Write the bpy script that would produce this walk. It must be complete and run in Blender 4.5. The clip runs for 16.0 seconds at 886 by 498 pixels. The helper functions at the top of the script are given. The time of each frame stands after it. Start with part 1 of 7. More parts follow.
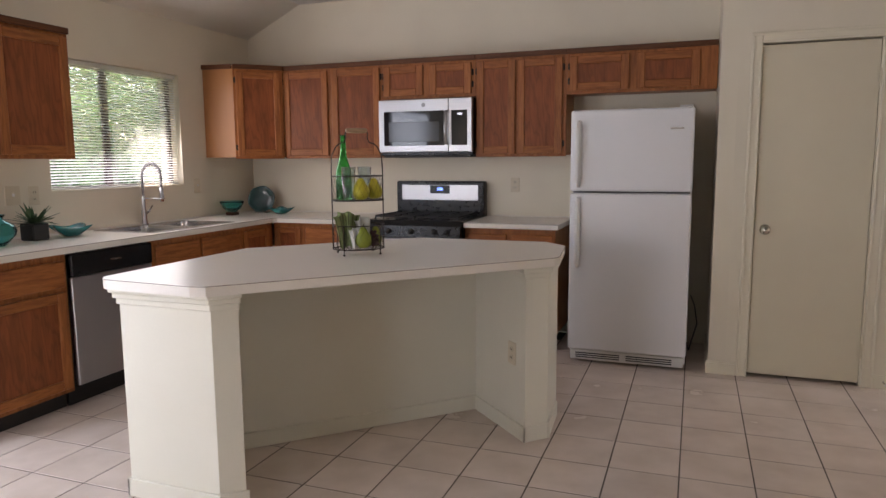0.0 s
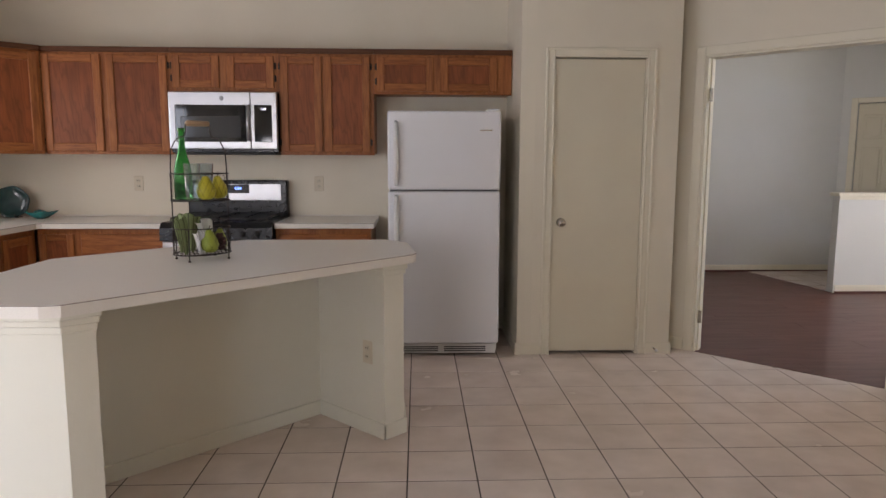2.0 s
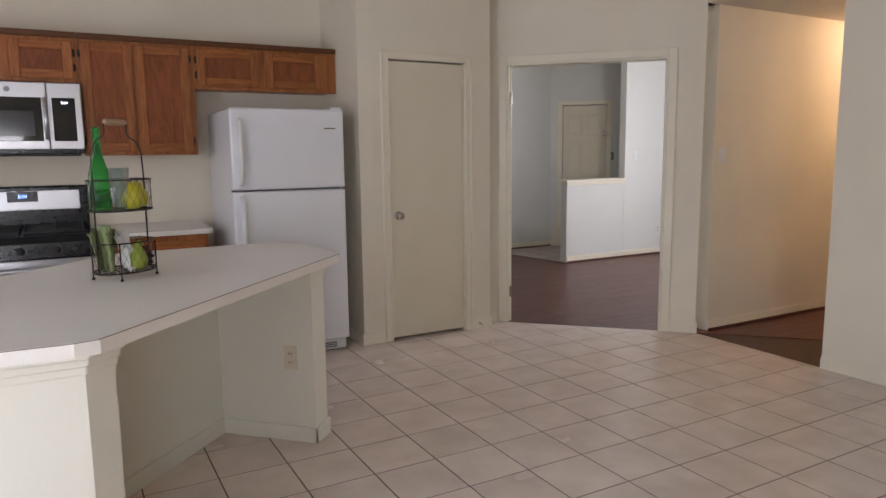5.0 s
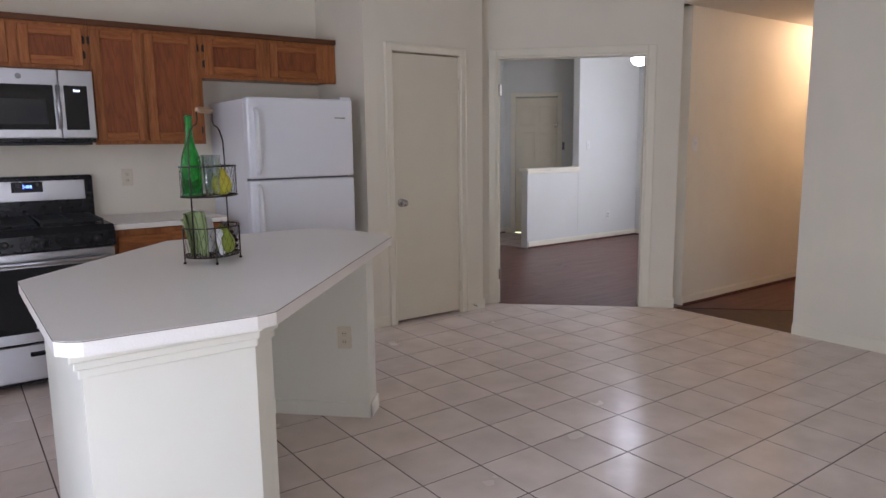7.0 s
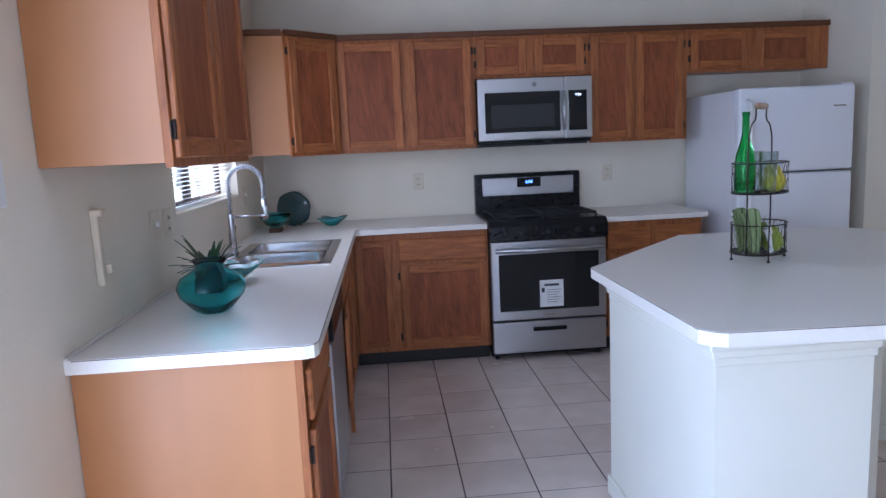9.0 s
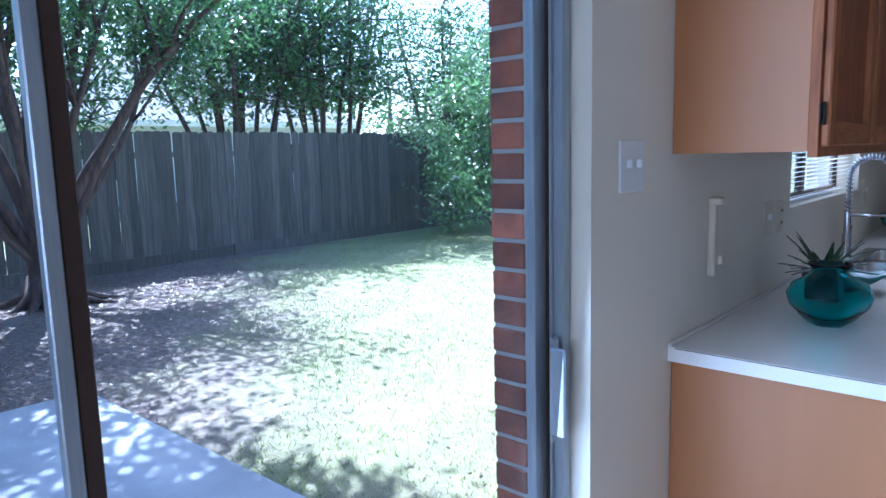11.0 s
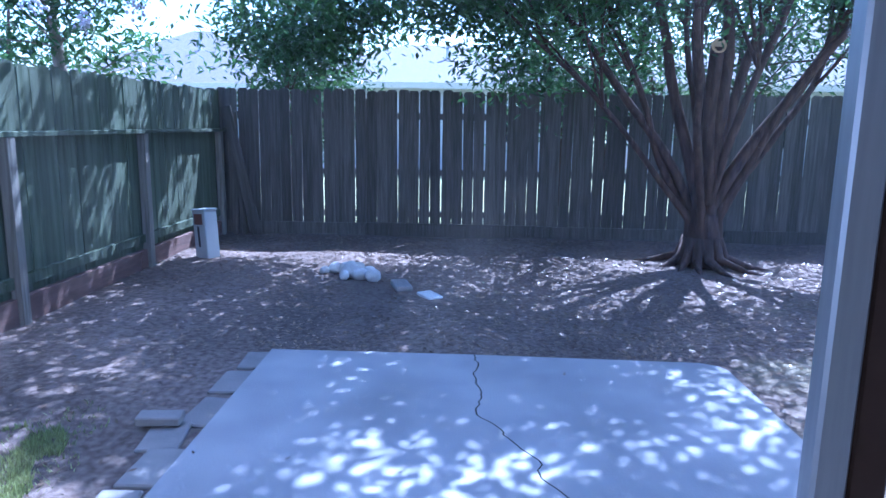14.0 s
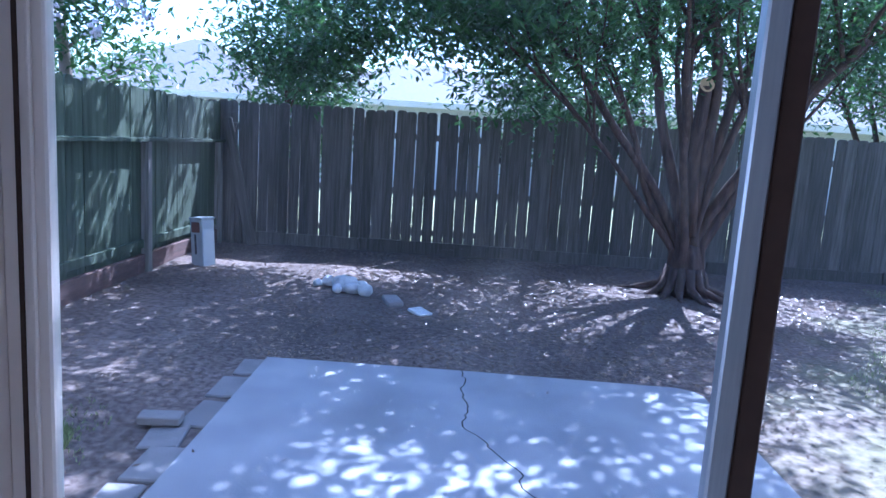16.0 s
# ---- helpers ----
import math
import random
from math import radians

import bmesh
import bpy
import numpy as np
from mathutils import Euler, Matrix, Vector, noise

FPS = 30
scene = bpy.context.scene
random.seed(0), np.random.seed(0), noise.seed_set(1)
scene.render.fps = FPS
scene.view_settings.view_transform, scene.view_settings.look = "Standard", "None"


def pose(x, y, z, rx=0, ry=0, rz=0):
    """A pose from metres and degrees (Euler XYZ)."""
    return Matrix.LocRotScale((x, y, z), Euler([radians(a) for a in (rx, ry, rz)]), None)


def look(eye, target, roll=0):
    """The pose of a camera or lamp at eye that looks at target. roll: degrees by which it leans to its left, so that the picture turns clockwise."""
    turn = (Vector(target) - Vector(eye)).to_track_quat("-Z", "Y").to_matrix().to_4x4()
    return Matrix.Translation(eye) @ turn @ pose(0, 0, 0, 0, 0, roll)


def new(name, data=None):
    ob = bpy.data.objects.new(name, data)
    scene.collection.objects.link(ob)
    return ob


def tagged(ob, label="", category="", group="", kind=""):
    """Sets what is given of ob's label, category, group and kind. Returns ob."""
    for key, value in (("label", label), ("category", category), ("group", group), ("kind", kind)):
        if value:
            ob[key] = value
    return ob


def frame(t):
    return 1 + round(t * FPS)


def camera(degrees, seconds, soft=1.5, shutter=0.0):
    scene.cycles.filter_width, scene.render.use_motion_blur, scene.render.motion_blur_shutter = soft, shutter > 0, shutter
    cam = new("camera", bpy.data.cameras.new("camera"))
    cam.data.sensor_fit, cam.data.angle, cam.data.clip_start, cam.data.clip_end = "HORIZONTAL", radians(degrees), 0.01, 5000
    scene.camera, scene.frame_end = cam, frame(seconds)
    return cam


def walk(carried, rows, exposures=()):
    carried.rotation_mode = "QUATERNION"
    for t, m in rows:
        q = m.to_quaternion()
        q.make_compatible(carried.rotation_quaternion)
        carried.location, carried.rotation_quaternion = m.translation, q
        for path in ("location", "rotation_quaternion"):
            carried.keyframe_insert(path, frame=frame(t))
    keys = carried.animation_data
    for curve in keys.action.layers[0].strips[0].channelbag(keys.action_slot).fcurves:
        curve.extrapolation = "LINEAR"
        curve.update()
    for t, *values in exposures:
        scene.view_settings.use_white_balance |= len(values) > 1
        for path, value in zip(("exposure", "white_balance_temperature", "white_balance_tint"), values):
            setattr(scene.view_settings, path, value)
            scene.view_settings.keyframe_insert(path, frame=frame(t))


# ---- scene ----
TINTS = [(0, 2.75, 7050, 24), (4.7, 2.85, 6800, 22), (7, 2.75, 6200, 24), (8.0, 2.65, 5800, 26), (9.0, 2.8, 5200, 21), (10.2, 2.7, 4700, 11), (12.3, 1.15, 4560, 25), (13.0, 1.4, 4480, 23), (14.0, 1.9, 4370, 24), (16, 1.9, 4520, 24)]
cam = camera(65.9, 16.0)
PATH = [
    (0, (3.802, -5.31, 1.361), (3.116, -3.449, 1.104), -0.4),
    (0.5, (3.685, -5.318, 1.357), (3.101, -3.421, 1.107), -0.7),
    (1, (3.554, -5.361, 1.365), (3.166, -3.413, 1.131), 0.2),
    (1.5, (3.402, -5.407, 1.37), (3.295, -3.426, 1.117), 0.1),
    (2, (3.231, -5.389, 1.352), (3.304, -3.408, 1.094), 0.2),
    (2.5, (3.057, -5.373, 1.368), (3.281, -3.402, 1.109), -0.1),
    (3, (2.878, -5.356, 1.369), (3.198, -3.393, 1.156), -0.0),
    (3.5, (2.657, -5.364, 1.381), (3.207, -3.451, 1.18), 0.1),
    (4, (2.482, -5.328, 1.374), (3.174, -3.461, 1.184), -0.6),
    (4.5, (2.299, -5.273, 1.372), (3.105, -3.457, 1.146), -0.2),
    (4.7, (2.22, -5.259, 1.375), (3.088, -3.474, 1.125), -0.4),
    (6.8, (1.493, -5.11, 1.362), (2.686, -3.533, 1.067), -0.1),
    (7, (1.443, -5.084, 1.365), (2.603, -3.484, 1.061), -0.7),
    (7.5, (1.286, -5.063, 1.385), (2.338, -3.389, 1.081), -0.6),
    (8, (1.051, -5.016, 1.394), (1.914, -3.236, 1.098), -0.9),
    (8.5, (0.878, -4.976, 1.403), (1.421, -3.072, 1.117), -2.3),
    (9, (0.832, -4.909, 1.407), (0.992, -2.938, 1.11), -2.6),
    (9.5, (0.824, -4.822, 1.399), (0.525, -2.867, 1.101), -2.4),
    (10, (0.823, -4.789, 1.4), (0.099, -2.947, 1.109), -2.7),
    (10.2, (0.816, -4.791, 1.403), (-0.066, -3.018, 1.12), -2.5),
    (12.3, (0.413, -4.809, 1.421), (-1.271, -3.779, 1.096), -0.6),
    (12.5, (0.388, -4.791, 1.422), (-1.352, -3.863, 1.089), -0.6),
    (13, (0.311, -4.747, 1.426), (-1.593, -4.241, 1.081), -0.3),
    (13.5, (0.279, -4.732, 1.427), (-1.68, -4.545, 1.068), 0.5),
    (14, (0.255, -4.732, 1.394), (-1.712, -4.807, 1.035), 0.9),
    (14.5, (0.248, -4.75, 1.387), (-1.699, -5.024, 1.023), 1.3),
    (15, (0.262, -4.761, 1.391), (-1.655, -5.198, 1.023), 1.5),
    (15.5, (0.342, -4.754, 1.417), (-1.607, -5.051, 1.08), 2.9),
    (16, (0.459, -4.771, 1.441), (-1.517, -4.811, 1.134), 3.7),
]
walk(cam, [(t, look(eye, target, roll)) for t, eye, target, roll in PATH], TINTS)

# ---- world, sun, lamps ----
SUN_EL, SUN_AZ = radians(52), radians(-62)   # azimuth from +y towards +x
world = bpy.data.worlds.new("world")
scene.world = world
world.use_nodes = True
wn = world.node_tree.nodes
sky = wn.new("ShaderNodeTexSky")
sky.sky_type = 'NISHITA'
sky.sun_disc = False
sky.dust_density = 1.6
sky.sun_elevation, sky.sun_rotation = SUN_EL, SUN_AZ
wn["Background"].inputs[1].default_value = 0.15
world.node_tree.links.new(sky.outputs[0], wn["Background"].inputs[0])
sun = new("sun", bpy.data.lights.new("sun", 'SUN'))
sun.data.energy, sun.data.angle, sun.data.color = 5.0, radians(0.53), (1.0, 0.95, 0.87)
sun_from = Vector((math.sin(SUN_AZ) * math.cos(SUN_EL), math.cos(SUN_AZ) * math.cos(SUN_EL), math.sin(SUN_EL)))
sun.matrix_world = look(sun_from * 50, (0, 0, 0))


def area_lamp(name, eye, target, w, h, watts, colour):
    ob = new(name, bpy.data.lights.new(name, 'AREA'))
    ob.data.shape, ob.data.size, ob.data.size_y = 'RECTANGLE', w, h
    ob.data.energy, ob.data.color = watts, colour
    ob.matrix_world = look(eye, target)
    return ob


def bulb(name, place, watts, colour, radius=0.06):
    ob = new(name, bpy.data.lights.new(name, 'POINT'))
    ob.data.energy, ob.data.color, ob.data.shadow_soft_size = watts, colour, radius
    ob.location = place
    return ob


area_lamp("daylight_patio_door", (-0.018, -4.34, 1.05), (3, -4.34, 0.8), 1.45, 1.95, 9.5, (0.70, 0.85, 1.0))
area_lamp("daylight_kitchen_window", (-0.012, -1.53, 1.6), (3, -1.53, 1.2), 1.15, 0.8, 2.0, (0.86, 0.93, 1.0))
area_lamp("daylight_breakfast_window", (1.0, -8.14, 1.12), (2.2, 0, 1.2), 1.15, 1.2, 9, (0.86, 0.93, 1.0))
area_lamp("daylight_living_window", (9.68, -0.55, 1.4), (5, 1.2, 1.0), 1.5, 1.5, 5, (0.78, 0.88, 1.0))
# unseen warm fill overhead, added to lift the room; no fixture hangs there
area_lamp("warm_fill_light", (3.9, -6.6, 3.3), (3.6, -6.2, 0), 1.1, 1.1, 19, (1.0, 0.84, 0.62))
bulb("hall_lamp_light", (8.3, -2.2, 2.30), 2.9, (1.0, 0.72, 0.46), 0.08)
bulb("living_lamp_light", (7.58, -0.25, 2.10), 3.2, (0.84, 0.92, 1.0), 0.07)



# ---- materials ----
def mat(name, colour, rough=0.6, metal=0.0, mix=None, scale=6.0, amount=0.5, bump=0.0, bump_scale=200.0, stretch=(1, 1, 1), vary=0.0,
        spec=0.5, detail=6.0, coords='Object', transmission=0.0, ior=1.45, emit=None, strength=0.0, coat=0.0, contrast=(0.35, 0.65), big=0.0):
    """A principled surface: two colours mixed by stretched noise, a slow change over its size, per-object change of value and a fine relief."""
    m = bpy.data.materials.new(name)
    m.use_nodes = True
    nt = m.node_tree
    n, l = nt.nodes, nt.links
    b = n["Principled BSDF"]
    b.inputs["Base Color"].default_value = (*colour, 1)
    b.inputs["Roughness"].default_value, b.inputs["Metallic"].default_value = rough, metal
    b.inputs["Specular IOR Level"].default_value = spec
    b.inputs["Transmission Weight"].default_value, b.inputs["IOR"].default_value = transmission, ior
    b.inputs["Coat Weight"].default_value = coat
    if emit:
        b.inputs["Emission Color"].default_value, b.inputs["Emission Strength"].default_value = (*emit, 1), strength
    tc = n.new("ShaderNodeTexCoord")
    mp = n.new("ShaderNodeMapping")
    mp.inputs["Scale"].default_value = stretch
    l.new(tc.outputs[coords], mp.inputs[0])
    last = None
    info = n.new("ShaderNodeObjectInfo")
    if vary:
        add = n.new("ShaderNodeVectorMath")
        add.operation = 'MULTIPLY_ADD'
        l.new(info.outputs["Random"], add.inputs[0])
        add.inputs[1].default_value = (37, 23, 51)
        l.new(mp.outputs[0], add.inputs[2])
        where = add.outputs[0]
    else:
        where = mp.outputs[0]
    if mix:
        nz = n.new("ShaderNodeTexNoise")
        nz.inputs["Scale"].default_value, nz.inputs["Detail"].default_value = scale, detail
        l.new(where, nz.inputs["Vector"])
        ramp = n.new("ShaderNodeMapRange")
        ramp.inputs[1].default_value, ramp.inputs[2].default_value = contrast
        ramp.inputs[4].default_value = amount
        l.new(nz.outputs[0], ramp.inputs[0])
        mx = n.new("ShaderNodeMix")
        mx.data_type = 'RGBA'
        mx.inputs[6].default_value, mx.inputs[7].default_value = (*colour, 1), (*mix, 1)
        l.new(ramp.outputs[0], mx.inputs[0])
        last = mx.outputs[2]
        rr = n.new("ShaderNodeMapRange")
        rr.inputs[3].default_value, rr.inputs[4].default_value = max(rough - 0.05, 0), min(rough + 0.07, 1)
        l.new(nz.outputs[0], rr.inputs[0])
        l.new(rr.outputs[0], b.inputs["Roughness"])
    if big and last:
        nb = n.new("ShaderNodeTexNoise")
        nb.inputs["Scale"].default_value, nb.inputs["Detail"].default_value = 0.9, 3
        l.new(tc.outputs[coords], nb.inputs["Vector"])
        br = n.new("ShaderNodeMapRange")
        br.inputs[1].default_value, br.inputs[2].default_value = 0.3, 0.7
        br.inputs[3].default_value, br.inputs[4].default_value = 1 - big, 1 + big
        l.new(nb.outputs[0], br.inputs[0])
        sc = n.new("ShaderNodeVectorMath")
        sc.operation = 'SCALE'
        l.new(last, sc.inputs[0])
        l.new(br.outputs[0], sc.inputs["Scale"])
        last = sc.outputs[0]
    if vary and last:
        vr = n.new("ShaderNodeMapRange")
        vr.inputs[3].default_value, vr.inputs[4].default_value = 1 - vary, 1 + vary
        l.new(info.outputs["Random"], vr.inputs[0])
        hs = n.new("ShaderNodeHueSaturation")
        l.new(vr.outputs[0], hs.inputs["Value"])
        l.new(last, hs.inputs["Color"])
        last = hs.outputs[0]
    if last:
        l.new(last, b.inputs["Base Color"])
    if bump:
        nf = n.new("ShaderNodeTexNoise")
        nf.inputs["Scale"].default_value, nf.inputs["Detail"].default_value = bump_scale, 4
        l.new(where, nf.inputs["Vector"])
        bp = n.new("ShaderNodeBump")
        bp.inputs["Strength"].default_value, bp.inputs["Distance"].default_value = bump, 0.01
        l.new(nf.outputs[0], bp.inputs["Height"])
        l.new(bp.outputs[0], b.inputs["Normal"])
    return m


def oak(name, light, dark, stretch, rough=0.45, figure=0.90):
    """Stained oak: long bands, fine pores, some cathedral figure."""
    m = mat(name, light, rough, mix=dark, scale=9, amount=0.85, stretch=stretch, vary=0.10, bump=0.035, bump_scale=40, detail=6, contrast=(0.30, 0.72), spec=0.3, coat=0.0)
    nt = m.node_tree
    n, l = nt.nodes, nt.links
    b = n["Principled BSDF"]
    base = b.inputs["Base Color"].links[0].from_socket
    mp = [x for x in n if x.type == 'MAPPING'][0]
    wv = n.new("ShaderNodeTexWave")
    wv.wave_type, wv.bands_direction = 'BANDS', 'DIAGONAL'
    wv.inputs["Scale"].default_value, wv.inputs["Distortion"].default_value = 6.0, 14
    wv.inputs["Detail"].default_value, wv.inputs["Detail Scale"].default_value = 3, 1.3
    l.new(mp.outputs[0], wv.inputs[0])
    r = n.new("ShaderNodeMapRange")
    r.inputs[1].default_value, r.inputs[2].default_value, r.inputs[3].default_value, r.inputs[4].default_value = 0.0, 0.45, figure, 1.05
    l.new(wv.outputs[1], r.inputs[0])
    s = n.new("ShaderNodeVectorMath")
    s.operation = 'SCALE'
    l.new(base, s.inputs[0])
    l.new(r.outputs[0], s.inputs["Scale"])
    l.new(s.outputs[0], b.inputs["Base Color"])
    return m


M = {}
M['wall'] = mat("painted_wall", (0.74, 0.675, 0.55), 0.62, mix=(0.70, 0.635, 0.515), scale=2.5, amount=0.7, bump=0.10, bump_scale=90, big=0.03)
M['ceiling'] = mat("ceiling_paint", (0.68, 0.635, 0.56), 0.9, mix=(0.64, 0.60, 0.52), scale=3, bump=0.25, bump_scale=120)
M['living_wall'] = mat("living_room_paint", (0.66, 0.65, 0.61), 0.7, mix=(0.62, 0.61, 0.57), scale=2, bump=0.1, bump_scale=90)
M['trim'] = mat("trim_paint", (0.76, 0.70, 0.565), 0.38, mix=(0.71, 0.65, 0.52), scale=5, amount=0.5)
M['door_paint'] = mat("door_paint", (0.68, 0.62, 0.48), 0.36, mix=(0.64, 0.57, 0.44), scale=3, amount=0.5, bump=0.03, bump_scale=40)
M['oak_v'] = oak("oak_stained_upright", (0.38, 0.135, 0.042), (0.19, 0.058, 0.019), (5, 5, 0.55))
M['oak_h'] = oak("oak_stained_level", (0.37, 0.128, 0.038), (0.16, 0.046, 0.014), (0.7, 5, 6))
M['oak_panel'] = oak("oak_veneer_panel", (0.275, 0.080, 0.027), (0.155, 0.042, 0.015), (2.6, 2.6, 0.40), 0.50, 0.84)
M['oak_side'] = mat("maple_laminate_side", (0.40, 0.172, 0.062), 0.36, mix=(0.35, 0.150, 0.054), scale=3, amount=0.6, stretch=(3, 3, 0.4), spec=0.4)
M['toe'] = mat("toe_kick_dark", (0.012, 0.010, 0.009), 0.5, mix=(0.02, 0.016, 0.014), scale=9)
M['counter'] = mat("laminate_counter", (0.76, 0.71, 0.64), 0.30, mix=(0.68, 0.63, 0.56), scale=260, amount=0.45, detail=3, contrast=(0.45, 0.65), big=0.02)
M['counter_edge'] = mat("laminate_edge", (0.60, 0.55, 0.47), 0.4, mix=(0.5, 0.46, 0.4), scale=200, amount=0.5)
M['seam'] = mat("laminate_seam", (0.10, 0.07, 0.05), 0.6)
M['tile'] = mat("floor_tile", (0.74, 0.625, 0.55), 0.24, mix=(0.57, 0.465, 0.39), scale=4.5, amount=0.9, vary=0.055, bump=0.05, bump_scale=14, coords='Object', spec=0.45, contrast=(0.3, 0.75))
M['grout'] = mat("floor_grout", (0.045, 0.032, 0.026), 0.9, mix=(0.12, 0.092, 0.078), scale=1.4, amount=0.8, bump=0.2)
M['laminate'] = mat("red_laminate_plank", (0.125, 0.045, 0.032), 0.34, mix=(0.085, 0.028, 0.020), scale=5, amount=0.7, stretch=(0.5, 5, 1), vary=0.08, spec=0.4)
M['steel'] = mat("brushed_stainless", (0.45, 0.45, 0.46), 0.34, 1.0, mix=(0.46, 0.46, 0.47), scale=60, amount=0.6, stretch=(0.3, 1, 40), bump=0.02)
M['steel_sink'] = mat("sink_stainless", (0.52, 0.52, 0.53), 0.24, 1.0, mix=(0.42, 0.42, 0.44), scale=40, amount=0.6)
M['chrome'] = mat("chrome", (0.50, 0.50, 0.52), 0.2, 1.0)
M['nickel'] = mat("satin_nickel", (0.50, 0.47, 0.42), 0.25, 1.0, mix=(0.4, 0.37, 0.33), scale=30)
M['black'] = mat("black_enamel", (0.007, 0.007, 0.008), 0.24, mix=(0.012, 0.012, 0.013), scale=30, spec=0.35)
M['black_rough'] = mat("black_cast_iron", (0.012, 0.012, 0.012), 0.55, mix=(0.02, 0.02, 0.02), scale=60, bump=0.2)
M['dark_glass'] = mat("oven_glass", (0.010, 0.011, 0.013), 0.05, spec=0.6)
M['window_mesh'] = mat("microwave_window", (0.028, 0.030, 0.033), 0.10, mix=(0.04, 0.042, 0.045), scale=400, spec=0.55)
M['white_enamel'] = mat("white_appliance", (0.74, 0.73, 0.74), 0.30, mix=(0.71, 0.70, 0.71), scale=4, bump=0.06, bump_scale=420, spec=0.5)
M['white_plastic'] = mat("white_plastic", (0.72, 0.71, 0.69), 0.35, mix=(0.68, 0.66, 0.63), scale=12)
M['almond'] = mat("almond_plastic", (0.66, 0.58, 0.44), 0.4, mix=(0.6, 0.52, 0.40), scale=12)
M['grey_plastic'] = mat("grey_grille", (0.20, 0.20, 0.20), 0.5, mix=(0.13, 0.13, 0.13), scale=20)
M['paper'] = mat("paper", (0.75, 0.74, 0.72), 0.8, mix=(0.7, 0.69, 0.67), scale=8)
M['ink'] = mat("ink", (0.05, 0.05, 0.06), 0.7)
M['display'] = mat("lit_display", (0.01, 0.01, 0.02), 0.2, emit=(0.12, 0.25, 1.0), strength=1.3)
M['display_white'] = mat("lit_clock", (0.02, 0.02, 0.02), 0.2, emit=(0.75, 0.85, 1.0), strength=0.6)
M['bulb'] = mat("lamp_glass_lit", (0.9, 0.9, 0.9), 0.4, emit=(0.85, 0.93, 1.0), strength=2.4)
M['bulb_warm'] = mat("lamp_glass_warm", (0.9, 0.85, 0.7), 0.4, emit=(1.0, 0.75, 0.45), strength=2.0)
M['teal_glass'] = mat("teal_glass", (0.30, 0.80, 0.82), 0.03, transmission=1.0, ior=1.25, mix=(0.24, 0.74, 0.78), scale=8)
M['teal_glaze'] = mat("teal_glaze", (0.015, 0.20, 0.20), 0.14, mix=(0.008, 0.10, 0.11), scale=14, coat=0.4)
M['dark_glaze'] = mat("dark_teal_glaze", (0.010, 0.055, 0.052), 0.2, mix=(0.006, 0.025, 0.026), scale=18, coat=0.3)
M['pot_dark'] = mat("dark_pot", (0.018, 0.020, 0.020), 0.4, mix=(0.03, 0.03, 0.03), scale=30)
M['wood_base'] = mat("dark_wood_base", (0.07, 0.025, 0.012), 0.4, mix=(0.04, 0.015, 0.008), scale=20)
M['leaf_dark'] = mat("succulent_leaf", (0.035, 0.085, 0.035), 0.4, mix=(0.06, 0.13, 0.05), scale=20)
M['green_glass'] = mat("green_bottle_glass", (0.16, 0.66, 0.24), 0.04, transmission=0.95, ior=1.25)
M['pear_yellow'] = mat("pear_skin_yellow", (0.50, 0.42, 0.03), 0.4, mix=(0.36, 0.36, 0.03), scale=16, bump=0.05)
M['pear_green'] = mat("pear_skin_green", (0.22, 0.27, 0.03), 0.4, mix=(0.30, 0.33, 0.05), scale=16, bump=0.05)
M['berry'] = mat("dark_red_fruit", (0.045, 0.008, 0.010), 0.3, mix=(0.02, 0.004, 0.006), scale=20)
M['stem'] = mat("fruit_stem", (0.06, 0.04, 0.02), 0.8)
M['wire'] = mat("dark_bronze_wire", (0.030, 0.022, 0.018), 0.42, 0.7, mix=(0.05, 0.035, 0.025), scale=60)
M['handle_wood'] = mat("pale_handle_wood", (0.34, 0.22, 0.13), 0.5, mix=(0.22, 0.13, 0.07), scale=20, stretch=(1, 6, 6))
M['cloth_green'] = mat("striped_cloth_green", (0.20, 0.25, 0.10), 0.9, mix=(0.27, 0.32, 0.16), scale=120, bump=0.3, bump_scale=500)
M['cloth_dark'] = mat("cloth_stripe_dark", (0.09, 0.11, 0.045), 0.9, mix=(0.12, 0.14, 0.06), scale=120)
M['cloth_white'] = mat("white_cloth", (0.70, 0.69, 0.66), 0.9, mix=(0.62, 0.61, 0.58), scale=60, bump=0.4, bump_scale=300)
M['alu'] = mat("mill_aluminium", (0.36, 0.39, 0.42), 0.36, 0.55, mix=(0.28, 0.31, 0.34), scale=30, stretch=(8, 8, 0.4))
M['weather'] = mat("brown_pile_seal", (0.050, 0.026, 0.016), 0.8, mix=(0.035, 0.02, 0.013), scale=60)
M['vinyl'] = mat("door_frame_paint", (0.76, 0.68, 0.60), 0.5, mix=(0.68, 0.60, 0.53), scale=8)
M['brick'] = mat("brick_red", (0.40, 0.13, 0.07), 0.85, mix=(0.17, 0.075, 0.055), scale=9, amount=0.9, vary=0.40, bump=0.5, bump_scale=70, contrast=(0.35, 0.65))
M['mortar'] = mat("mortar", (0.42, 0.40, 0.37), 0.95, mix=(0.33, 0.31, 0.29), scale=20, bump=0.5, bump_scale=90)
M['slab'] = mat("concrete_slab", (0.43, 0.425, 0.43), 0.85, mix=(0.30, 0.30, 0.315), scale=2.2, amount=0.8, bump=0.25, bump_scale=60, detail=9, big=0.12)
M['crack'] = mat("crack_dirt", (0.03, 0.027, 0.024), 0.95, mix=(0.05, 0.05, 0.03), scale=9)
M['paver'] = mat("edging_brick", (0.30, 0.28, 0.27), 0.9, mix=(0.20, 0.19, 0.19), scale=9, vary=0.15, bump=0.4, bump_scale=50)
